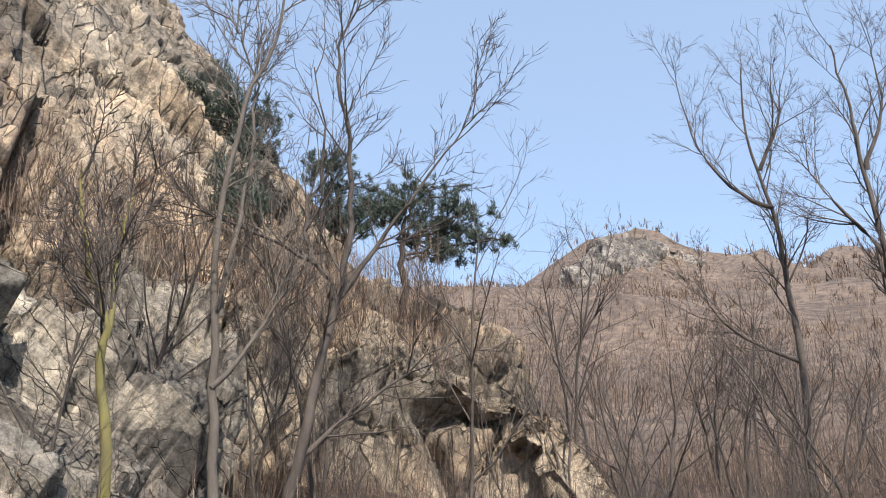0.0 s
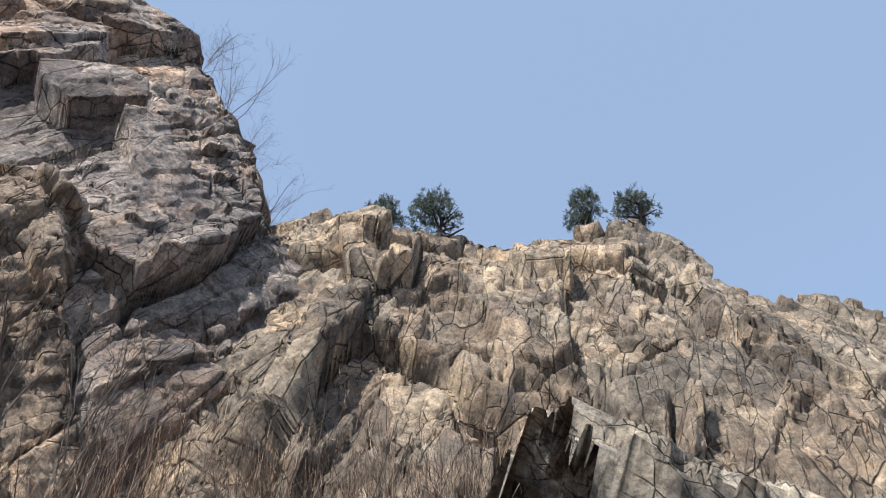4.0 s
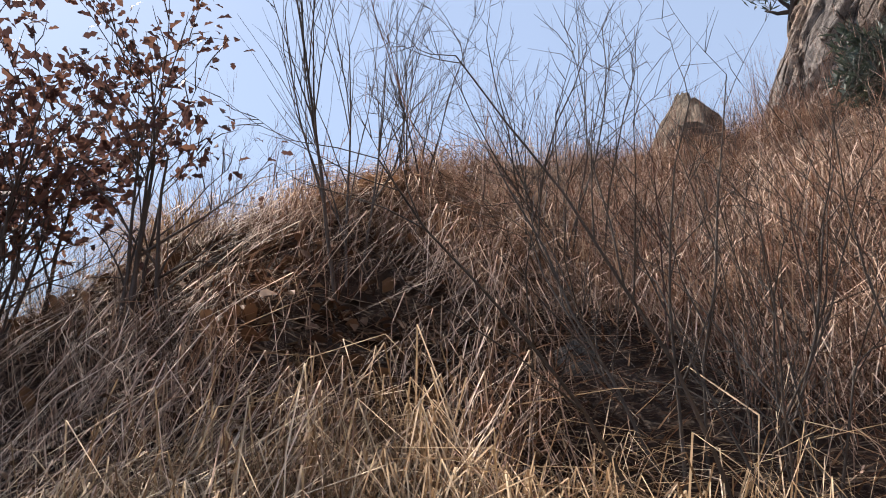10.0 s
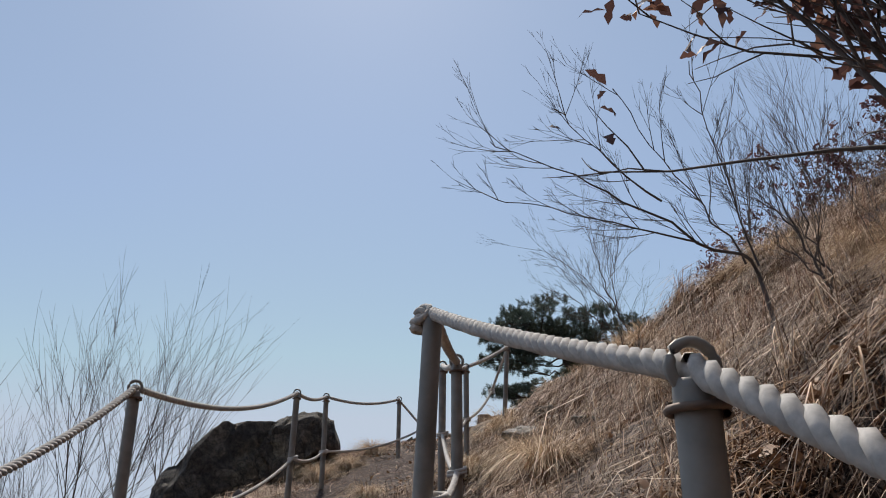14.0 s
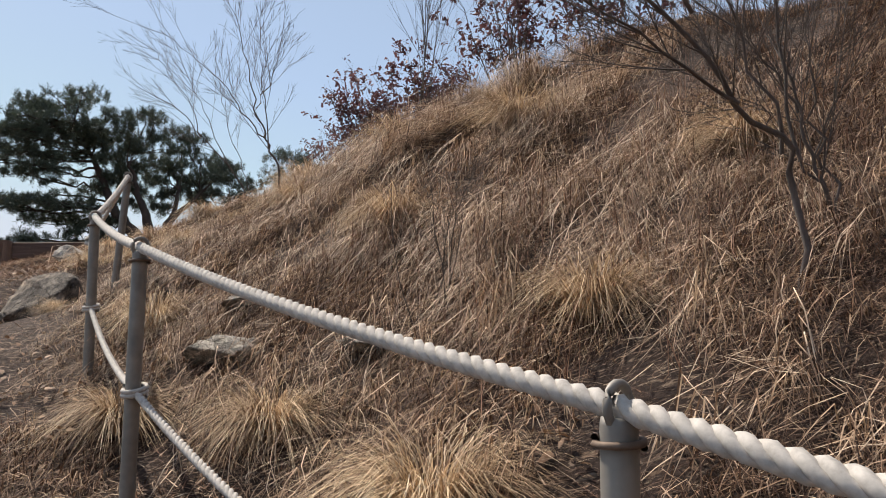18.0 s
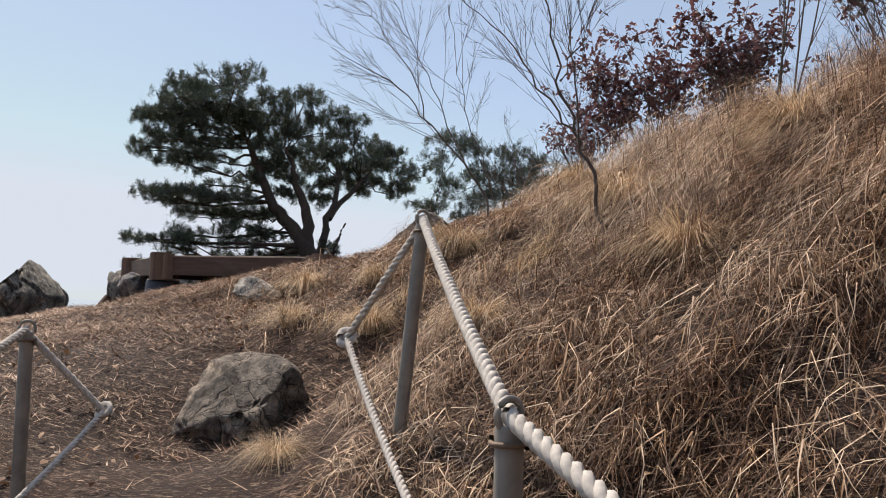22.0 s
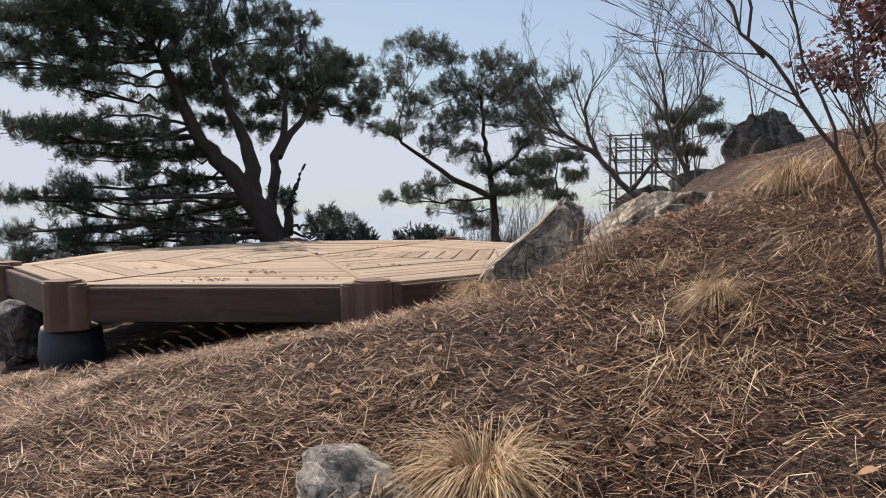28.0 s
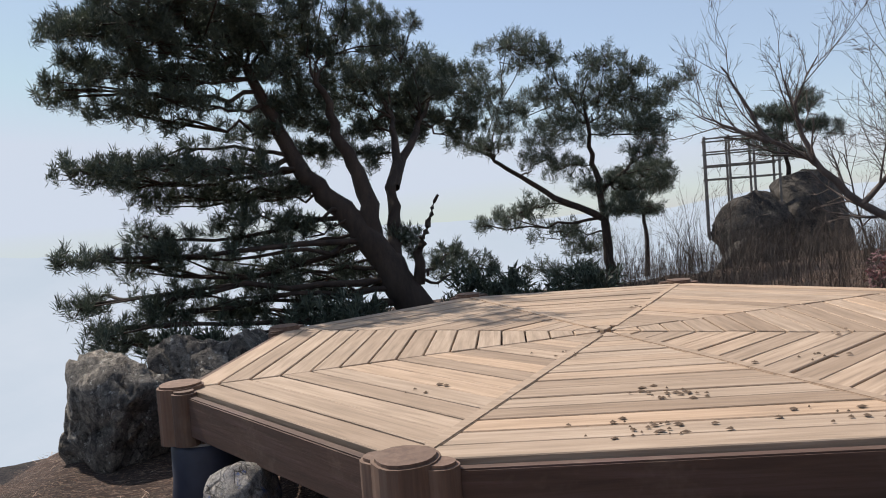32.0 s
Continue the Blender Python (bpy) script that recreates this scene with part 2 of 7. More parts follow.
def soil_material():
    m, nt, b = material("soil_and_litter", 0.97)
    big = noise_tex(nt, 0.5, 5, 0.6)
    col = ramp(nt, big, [(0.3, (0.026, 0.014, 0.010)), (0.55, (0.056, 0.029, 0.0195)), (0.75, (0.12, 0.069, 0.047))])
    fine = noise_tex(nt, 22, 8, 0.75)
    col = mixc(nt, 0.8, col, ramp(nt, fine, [(0.3, (0.3, 0.27, 0.24)), (0.72, (1.25, 1.15, 1.0))]), "MULTIPLY")
    for turn, tone in ((20, (0.26, 0.165, 0.11)), (75, (0.05, 0.027, 0.019)), (130, (0.36, 0.26, 0.185))):
        tc = nt.nodes.new("ShaderNodeTexCoord")
        mp = nt.nodes.new("ShaderNodeMapping")
        mp.inputs["Rotation"].default_value, mp.inputs["Scale"].default_value = (0, 0, radians(turn)), (16, 75, 30)
        fl = nt.nodes.new("ShaderNodeTexNoise")
        fl.inputs["Scale"].default_value, fl.inputs["Detail"].default_value, fl.inputs["Distortion"].default_value = 1.0, 3, 1.2
        nt.links.new(tc.outputs["Object"], mp.inputs["Vector"])
        nt.links.new(mp.outputs["Vector"], fl.inputs["Vector"])
        col = mixc(nt, ramp(nt, fl.outputs["Fac"], [(0.585, (0, 0, 0)), (0.66, (0.75, 0.75, 0.75))]), col, tone)
    tc = nt.nodes.new("ShaderNodeTexCoord")
    ln = nt.nodes.new("ShaderNodeVectorMath")
    ln.operation = "LENGTH"
    nt.links.new(tc.outputs["Object"], ln.inputs[0])
    dv = nt.nodes.new("ShaderNodeMath")
    dv.operation, dv.inputs[1].default_value = "DIVIDE", 80.0
    nt.links.new(ln.outputs["Value"], dv.inputs[0])
    woods_floor = mixc(nt, 1.0, ramp(nt, noise_tex(nt, 0.05, 8, 0.7), [(0.3, (0.10, 0.075, 0.06)), (0.7, (0.24, 0.175, 0.13))]), ramp(nt, noise_tex(nt, 0.55, 10, 0.8), [(0.38, (0.25, 0.24, 0.25)), (0.62, (1.15, 1.1, 1.05))]), "MULTIPLY")       # beyond the open slope lie woods
    col = mixc(nt, ramp(nt, dv.outputs["Value"], [(0.4, (0, 0, 0)), (0.65, (1, 1, 1))]), col, woods_floor)
    nt.links.new(col, b.inputs["Base Color"])
    bump(nt, b, fine, 1.0, 0.05)
    return m


M_SOIL = soil_material()


def grass_material(name, dark, mid, light, glow=0.3, mostly=0.45):
    m, nt, b = material(name, 0.7)
    col = ramp(nt, per_piece(nt, True), [(0.0, dark), (mostly, mid), (1.0, light)])
    patch = noise_tex(nt, 1.3, 5, 0.65)
    col = mixc(nt, 0.7, col, ramp(nt, patch, [(0.3, (0.62, 0.52, 0.46)), (0.5, (1, 0.95, 0.90)), (0.72, (1.15, 1.12, 1.06))]), "MULTIPLY")
    spot = noise_tex(nt, 7.0, 4, 0.6)
    col = mixc(nt, 0.8, col, ramp(nt, spot, [(0.34, (0.55, 0.48, 0.42)), (0.5, (1, 1, 1)), (0.66, (1.22, 1.2, 1.16))]), "MULTIPLY")
    nt.links.new(col, b.inputs["Base Color"])
    b.inputs["Specular IOR Level"].default_value = 0.3
    t = nt.nodes.new("ShaderNodeBsdfTranslucent")
    nt.links.new(col, t.inputs["Color"])
    mx = nt.nodes.new("ShaderNodeMixShader")
    mx.inputs["Fac"].default_value = glow
    nt.links.new(b.outputs["BSDF"], mx.inputs[1])
    nt.links.new(t.outputs["BSDF"], mx.inputs[2])
    nt.links.new(mx.outputs["Shader"], nt.nodes["Material Output"].inputs["Surface"])
    return m


M_STRAW = grass_material("dry_straw_grass", (0.055, 0.03, 0.02), (0.32, 0.208, 0.14), (0.90, 0.74, 0.58), 0.2, 0.5)
M_TUFT = grass_material("pale_tussock_grass", (0.17, 0.105, 0.06), (0.51, 0.37, 0.235), (0.88, 0.73, 0.53), 0.25)
M_LITTER = grass_material("dead_stem_litter", (0.045, 0.022, 0.015), (0.27, 0.15, 0.097), (0.74, 0.58, 0.44), 0.1, 0.58)
M_BANKGRASS = grass_material("brown_bank_grass", (0.10, 0.055, 0.04), (0.45, 0.305, 0.225), (0.88, 0.72, 0.57), 0.08, 0.5)
M_MATTED = grass_material("matted_brown_grass", (0.035, 0.018, 0.013), (0.15, 0.085, 0.055), (0.60, 0.44, 0.31), 0.2, 0.62)
M_RUST = grass_material("rust_brown_shrub", (0.07, 0.033, 0.025), (0.25, 0.14, 0.10), (0.56, 0.38, 0.29), 0.12)
M_ORANGE = grass_material("rust_red_twigs", (0.16, 0.055, 0.03), (0.36, 0.14, 0.075), (0.55, 0.27, 0.16), 0.15)


def bark_material(name, dark, light, scale=9.0):
    m, nt, b = material(name, 0.93)
    n = noise_tex(nt, scale, 7, 0.7, stretch=(1, 1, 0.3))
    nt.links.new(ramp(nt, n, [(0.3, dark), (0.7, light)]), b.inputs["Base Color"])
    bump(nt, b, n, 0.8, 0.03)
    return m


M_TWIG = bark_material("grey_brown_twigs", (0.05, 0.039, 0.032), (0.125, 0.098, 0.08))
M_YBARK = bark_material("lichened_bark", (0.07, 0.06, 0.045), (0.30, 0.25, 0.05), 1.6)
M_DARKTWIG = bark_material("dark_branches", (0.06, 0.048, 0.042), (0.15, 0.12, 0.105))
M_PALEBARK = bark_material("pale_bark", (0.075, 0.06, 0.048), (0.17, 0.14, 0.112))
M_PINEBARK = bark_material("pine_bark", (0.022, 0.017, 0.014), (0.07, 0.049, 0.038), 6.0)


def leaf_material(name, dark, mid, light, rough=0.6, through_light=0.25):
    m, nt, b = material(name, rough)
    col = ramp(nt, per_piece(nt, True), [(0.0, dark), (0.5, mid), (1.0, light)])
    nt.links.new(col, b.inputs["Base Color"])
    if through_light:
        t = nt.nodes.new("ShaderNodeBsdfTranslucent")
        nt.links.new(col, t.inputs["Color"])
        mx = nt.nodes.new("ShaderNodeMixShader")
        mx.inputs["Fac"].default_value = through_light
        out = nt.nodes["Material Output"]
        nt.links.new(b.outputs["BSDF"], mx.inputs[1])
        nt.links.new(t.outputs["BSDF"], mx.inputs[2])
        nt.links.new(mx.outputs["Shader"], out.inputs["Surface"])
    return m


M_NEEDLE = leaf_material("pine_needles", (0.032, 0.046, 0.035), (0.06, 0.08, 0.057), (0.105, 0.13, 0.09), 0.55, 0.2)
M_OAKLEAF = leaf_material("dead_oak_leaves", (0.085, 0.046, 0.044), (0.14, 0.074, 0.064), (0.27, 0.14, 0.095), 0.7, 0.3)
M_REDLEAF = leaf_material("dry_red_leaves", (0.075, 0.034, 0.038), (0.125, 0.058, 0.062), (0.205, 0.10, 0.098), 0.6, 0.3)
M_FALLEN = leaf_material("fallen_leaves", (0.11, 0.055, 0.03), (0.24, 0.13, 0.07), (0.40, 0.25, 0.15), 0.7, 0.1)


def wood_material(name, dark, mid, light, rough=0.75, axis=0):
    m, nt, b = material(name, rough)
    st = [14.0, 14.0, 14.0]
    st[axis] = 0.8
    g = noise_tex(nt, 2.0, 7, 0.65, stretch=tuple(st), distort=0.4)
    col = ramp(nt, g, [(0.25, dark), (0.5, mid), (0.8, light)])
    tone = ramp(nt, per_piece(nt), [(0.0, (0.74, 0.70, 0.66)), (0.6, (1, 1, 1)), (1.0, (1.14, 1.06, 0.98))])
    col = mixc(nt, 1.0, col, tone, "MULTIPLY")
    stain = noise_tex(nt, 2.3, 5, 0.65)
    col = mixc(nt, ramp(nt, stain, [(0.56, (0, 0, 0)), (0.75, (0.55, 0.55, 0.55))]), col, (0.24, 0.175, 0.125))
    nt.links.new(col, b.inputs["Base Color"])
    bump(nt, b, g, 0.35, 0.006)
    return m


M_DECK = wood_material("weathered_deck_boards", (0.20, 0.147, 0.102), (0.36, 0.267, 0.192), (0.50, 0.388, 0.295))
M_FASCIA = wood_material("brown_stained_timber", (0.05, 0.027, 0.019), (0.095, 0.053, 0.037), (0.145, 0.086, 0.078))
M_LOG = wood_material("log_post_timber", (0.085, 0.05, 0.036), (0.145, 0.088, 0.062), (0.22, 0.145, 0.105), axis=2)


def plain(name, col, rough, metal=0.0, scale=30.0, vary=0.25):
    m, nt, b = material(name, rough, metal)
    n = noise_tex(nt, scale, 5, 0.6)
    lo, hi = [c * (1 - vary) for c in col], [min(1, c * (1 + vary)) for c in col]
    nt.links.new(ramp(nt, n, [(0.3, lo), (0.7, hi)]), b.inputs["Base Color"])
    bump(nt, b, n, 0.15, 0.004)
    return m


M_ROPE = plain("white_nylon_rope", (0.46, 0.42, 0.38), 0.85, scale=60)
M_POLE = plain("grey_painted_steel", (0.22, 0.20, 0.178), 0.55, 0.15, 12)
M_RUSTY = plain("rusty_steel", (0.17, 0.12, 0.09), 0.7, 0.4, 25)
M_DRUM = plain("dark_blue_plastic", (0.022, 0.028, 0.05), 0.55, 0.0, 8)
M_CONC = plain("grey_concrete", (0.30, 0.285, 0.26), 0.9, 0.0, 5)
M_MUD = plain("dried_mud", (0.10, 0.065, 0.042), 0.95)
M_FARWOOD = grass_material("far_bare_woods", (0.055, 0.036, 0.027), (0.165, 0.115, 0.083), (0.36, 0.27, 0.20), 0.1)


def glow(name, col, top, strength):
    """Far hills and plains whose bright haze is put into a glowing colour."""
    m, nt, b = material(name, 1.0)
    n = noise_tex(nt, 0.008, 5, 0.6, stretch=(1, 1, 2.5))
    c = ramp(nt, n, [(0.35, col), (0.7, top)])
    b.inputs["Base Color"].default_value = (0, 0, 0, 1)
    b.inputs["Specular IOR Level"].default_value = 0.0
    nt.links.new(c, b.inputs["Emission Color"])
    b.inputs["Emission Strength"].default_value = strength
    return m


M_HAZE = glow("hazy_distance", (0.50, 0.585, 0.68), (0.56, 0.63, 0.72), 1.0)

# ---- tools ----
def rand2(ix, iy, seed):
    h = np.sin(ix * 127.1 + iy * 311.7 + seed * 74.7) * 43758.5453
    return h - np.floor(h)


def vnoise(x, y, seed=0.0):
    """Smooth value noise in 0..1 on arrays."""
    ix, iy = np.floor(x), np.floor(y)
    fx, fy = x - ix, y - iy
    fx, fy = fx * fx * (3 - 2 * fx), fy * fy * (3 - 2 * fy)
    a, b = rand2(ix, iy, seed), rand2(ix + 1, iy, seed)
    c, d = rand2(ix, iy + 1, seed), rand2(ix + 1, iy + 1, seed)
    return (a * (1 - fx) + b * fx) * (1 - fy) + (c * (1 - fx) + d * fx) * fy


def fbm(x, y, seed=0.0, octaves=4):
    t, amp, s = 0, 0.5, 1.0
    for o in range(octaves):
        t = t + amp * (vnoise(x * s, y * s, seed + o * 3.1) - 0.5)
        amp, s = amp * 0.5, s * 2.1
    return t


def rand3(i, seed):
    h = np.sin(i[..., 0] * 127.1 + i[..., 1] * 311.7 + i[..., 2] * 191.3 + seed * 57.3) * 43758.5453
    return h - np.floor(h)


def blocks(p, seed):
    """Broken-rock relief for points p: an offset in about -1..1 that jumps and tilts from block to block, and how near the next joint is."""
    base = np.floor(p)
    d1, d2 = np.full(len(p), 9.0), np.full(len(p), 9.0)
    val = np.zeros(len(p))
    for ox in (-1, 0, 1):
        for oy in (-1, 0, 1):
            for oz in (-1, 0, 1):
                c = base + (ox, oy, oz)
                j = c + 0.15 + 0.7 * np.stack([rand3(c, seed), rand3(c, seed + 1), rand3(c, seed + 2)], 1)
                off = p - j
                d = np.abs(off).max(1) + 0.25 * np.abs(off).sum(1)
                tilt = (off * (np.stack([rand3(c, seed + 3), rand3(c, seed + 4), rand3(c, seed + 5)], 1) - 0.5)).sum(1)
                near = d < d1
                d2 = np.where(near, d1, np.minimum(d2, d))
                val = np.where(near, (rand3(c, seed + 6) - 0.5) * 1.6 + tilt * 1.15, val)
                d1 = np.where(near, d, d1)
    return val, d2 - d1


def mesh_np(name, v, f, smooth=False):
    """A mesh from arrays of places and of faces with equally many corners."""
    v, f = np.asarray(v, np.float32), np.asarray(f, np.int32)
    me = bpy.data.meshes.new(name)
    me.vertices.add(len(v))
    me.vertices.foreach_set("co", v.ravel())
    me.loops.add(f.size)
    me.loops.foreach_set("vertex_index", f.ravel())
    me.polygons.add(len(f))
    me.polygons.foreach_set("loop_start", np.arange(len(f), dtype=np.int32) * f.shape[1])
    if smooth:
        me.polygons.foreach_set("use_smooth", np.ones(len(f), bool))
    me.update(calc_edges=True)
    me.validate()
    return me


def thing_np(name, v, f, mat, parent=None, smooth=False, at=None):
    me = mesh_np(name, v, f, smooth)
    me.materials.append(mat)
    ob = new(name, me)
    ob.parent = parent
    if at is not None:
        ob.matrix_basis = at
    return ob


def part(name, bm, mat, parent=None, label="", at=None, smooth=False):
    """Links a bmesh as one mesh object under a thing or a part."""
    me = bpy.data.meshes.new(name)
    if smooth:
        for fc in bm.faces:
            fc.smooth = True
    bm.to_mesh(me)
    bm.free()
    me.materials.append(mat)
    ob = new(name, me)
    ob.parent = parent
    if at is not None:
        ob.matrix_basis = at
    if label:
        ob["label"] = label
    return ob


def share(name, data, parent=None, at=None):
    ob = new(name, data)
    ob.parent = parent
    if at is not None:
        ob.matrix_basis = at
    return ob


def empty(name, m):
    ob = new(name)
    ob.empty_display_size = 0.2
    ob.matrix_basis = m
    return ob


def box_bm(sx, sy, sz, bevel=0.0, at=(0, 0, 0)):
    bm = bmesh.new()
    bmesh.ops.create_cube(bm, size=1.0, matrix=Matrix.Translation(at) @ Matrix.Diagonal((sx, sy, sz, 1)))
    if bevel:
        bmesh.ops.bevel(bm, geom=bm.edges[:], offset=bevel, segments=2, affect="EDGES")
    return bm


def tube(points, radii, sides=6, close=True):
    """Places and quads of a tube along points; faces are quads, with the ends pinched."""
    p = np.asarray(points, float)
    r = np.asarray(radii, float)
    t = np.gradient(p, axis=0)
    t /= np.linalg.norm(t, axis=1)[:, None] + 1e-9
    ref = np.where(np.abs(t[:, 2:3]) < 0.9, np.array([[0, 0, 1.0]]), np.array([[1.0, 0, 0]]))
    a = np.cross(t, ref)
    a /= np.linalg.norm(a, axis=1)[:, None] + 1e-9
    b = np.cross(t, a)
    ang = np.arange(sides) / sides * 2 * np.pi
    ring = (a[:, None] * np.cos(ang)[None, :, None] + b[:, None] * np.sin(ang)[None, :, None]) * r[:, None, None] + p[:, None]
    n, k = len(p), sides
    i = np.arange(n - 1)[:, None] * k + np.arange(k)[None]
    j = np.arange(n - 1)[:, None] * k + (np.arange(k)[None] + 1) % k
    f = np.stack([i, j, j + k, i + k], -1).reshape(-1, 4)
    return ring.reshape(-1, 3), f


def join(bits):
    """One pair of arrays from many (places, faces)."""
    v, f, n = [], [], 0
    for a, b in bits:
        v.append(a)
        f.append(b + n)
        n += len(a)
    return np.concatenate(v), np.concatenate(f)


# ---- the lie of the land ----
# The trail from beyond the platform down to where the walk begins: x, y, height, how steep the slope on the upper side is, and how high a steep bank stands below it.
TRAIL = np.array([(-3.4, 10.0, -0.8, 0.04, 0.05), (-4.2, 3.0, -0.8, 0.05, 0.05), (-3.6, -2.4, -0.85, 0.10, 0.05), (-1.2, -4.4, -0.70, 0.30, 0.05), (0.6, -5.3, -0.76, 0.48, 0.05),
                  (2.5, -7.0, -1.08, 0.56, 0.05), (3.3, -8.3, -1.42, 0.62, 0.05), (4.9, -10.0, -2.0, 0.64, 0.08), (6.5, -11.8, -2.52, 0.66, 0.45), (7.9, -12.75, -3.0, 0.60, 1.7),
                  (9.3, -13.45, -3.33, 0.66, 2.2), (10.6, -13.75, -3.27, 0.80, 1.15), (10.9, -16.4, -3.17, 0.32, 0.15), (8.7, -19.1, -3.12, 0.20, 0.05), (6.6, -21.2, -3.1, 0.13, 0.05)])
CREST_X = (-6, 2, 3.2, 4.2, 5.6, 8, 9.3, 10.5, 12, 13, 15, 20, 30)
CREST_Z = (0.2, 0.3, 0.8, 1.4, 2.2, 2.7, 1.6, 1.1, 1.1, 1.6, 2.4, 3.4, 5.0)


def softplus(a, s=2.0):
    return np.log1p(np.exp(np.clip(a * s, -40, 40))) / s


def smooth01(a, lo, hi):
    t = np.clip((a - lo) / (hi - lo), 0, 1)
    return t * t * (3 - 2 * t)


def trail_at(x, y):
    """How far to the upper side of the trail a place lies, the trail's height there and the bank's steepness."""
    best = np.full(x.shape, 1e9)
    side, zt, k, h = np.zeros(x.shape), np.zeros(x.shape), np.zeros(x.shape), np.zeros(x.shape)
    for a, b in zip(TRAIL[:-1], TRAIL[1:]):
        dx, dy = b[0] - a[0], b[1] - a[1]
        n = math.hypot(dx, dy)
        t = np.clip(((x - a[0]) * dx + (y - a[1]) * dy) / n ** 2, 0, 1)
        d = np.hypot(x - a[0] - t * dx, y - a[1] - t * dy)
        s = np.sign((x - a[0]) * -dy + (y - a[1]) * dx)
        near = d < best
        best = np.where(near, d, best)
        side = np.where(near, s * d, side)
        zt = np.where(near, a[2] + t * (b[2] - a[2]), zt)
        k = np.where(near, a[3] + t * (b[3] - a[3]), k)
        h = np.where(near, a[4] + t * (b[4] - a[4]), h)
    return side, zt, k, h


def brow_lip(x, y):
    """How far up the bank its undercut edge stands."""
    return np.interp(x, (8.2, 9.4), (1.2, 1.44)) + 0.25 * (vnoise(x * 1.6, y * 1.6, 77) - 0.5)


def ground(x, y):
    """The height of the ground."""
    x, y = np.asarray(x, float), np.asarray(y, float)
    d, zt, k, bank = trail_at(x, y)
    up = k * softplus(d - 0.5 - 0.7 * np.minimum(bank, 1.5), 4.0) * 1.02 + bank * (1 - np.exp(-2.8 * softplus(d - 0.45, 4.0) / bank))
    crest = np.interp(x, CREST_X, CREST_Z)
    cap = crest - np.maximum(crest - np.interp(x, (2.6, 5.0), (0.45, 1.1)), 0) * smooth01(y, -6.0, -2.2) - 0.3 * smooth01(y, -2.0, 0.3) * (1 - smooth01(x, 2.8, 4.2)) - zt
    s = 2.2
    up = -np.log(np.exp(-up * s) + np.exp(-np.maximum(cap, 0.3) * s)) / s
    down = 0.14 * np.abs(d) + 0.8 * softplus(np.abs(d) - 2.7, 1.5)
    w = smooth01(d, -0.5, 0.5)
    z = zt + w * up - (1 - w) * down
    pad = 1 - smooth01(np.hypot(x, y), 2.5, 3.7)
    z = z * (1 - pad) + pad * (-0.40 + 0.15 * x)
    z = z - 0.6 * softplus(y - 12.0, 0.8) * (1 - smooth01(x, 10, 14)) - 0.5 * softplus(-x - 5.5, 1.0)
    r = np.hypot(x - 4, y + 8)
    az = np.degrees(np.arctan2(x - 9, y + 17)) % 360
    rise = smooth01(az, 70, 105) * (1 - smooth01(az, 186, 212))
    rr = np.hypot(x - 9, y + 19)
    lift = -3.1 + 0.08 * rr + 0.0012 * np.minimum(rr, 80) ** 2 + 0.19 * np.maximum(rr - 80, 0) * np.exp(-np.maximum(rr - 420, 0) / 500)
    fall = np.maximum(-3 - 0.42 * rr, -150 - 0.01 * rr)
    far = rise * lift + (1 - rise) * fall + fbm(x / 40, y / 40, 5, 4) * np.clip(rr - 40, 0, 250) * 0.16
    far = far + 27 * np.exp(-(((x - 104) / 46) ** 2 + ((y + 304) / 34) ** 2)) + 9 * np.exp(-(((x - 52) / 14) ** 2 + ((y + 130) / 14) ** 2))
    f = smooth01(r, 24, 46)
    z = z * (1 - f) + f * far
    brow = smooth01(x, 7.9, 8.3) * (1 - smooth01(x, 10.7, 11.3)) * (1 - smooth01(y, -10.8, -10.2))
    lip = brow_lip(x, y)
    z = z + brow * ((np.interp(x, (9.1, 9.7), (0.42, 0.26)) - 0.14 * smooth01(d, 2.0, 2.9)) * smooth01(d, lip, lip + np.interp(x, (9.1, 9.7), (0.16, 0.55))) - np.interp(x, (9.0, 9.6), (0.24, 0.06)) * smooth01(d, lip - 0.52, lip - 0.12))
    hump = smooth01(x, 9.3, 9.6) * (1 - smooth01(x, 10.4, 10.8))          # a bare hollow under the crest of the bank
    z = z + hump * (0.15 * smooth01(d, 2.02, 2.16) * (1 - smooth01(d, 2.5, 3.4)) - 0.13 * smooth01(d, 1.55, 1.85) * (1 - smooth01(d, 2.5, 3.4)))
    near = 1 - smooth01(r, 30, 60)
    rough = smooth01(np.abs(d), 0.3, 1.4)
    z = z - 0.2 * np.exp(-((x - 2.5) ** 2 + (y + 6.35) ** 2) / 0.4)
    z = z + near * ((0.05 + 0.16 * rough) * fbm(x * 1.3, y * 1.3, 2, 3) + 0.05 * fbm(x * 5, y * 5, 8, 2))
    return z


def gz(x, y):
    return float(ground(np.array([x]), np.array([y]))[0])


def axis_steps(lo, hi, fine, reach):
    """Grid lines: fine between lo and hi, then ever wider out to reach on both sides."""
    mid = np.arange(lo, hi + fine, fine)
    out, step = [], fine
    p = hi + fine
    while p < reach:
        step *= 1.11
        p += step
        out.append(p)
    left, step, p = [], fine, lo
    while p > -reach:
        step *= 1.11
        p -= step
        left.append(p)
    return np.concatenate([left[::-1], mid, out])


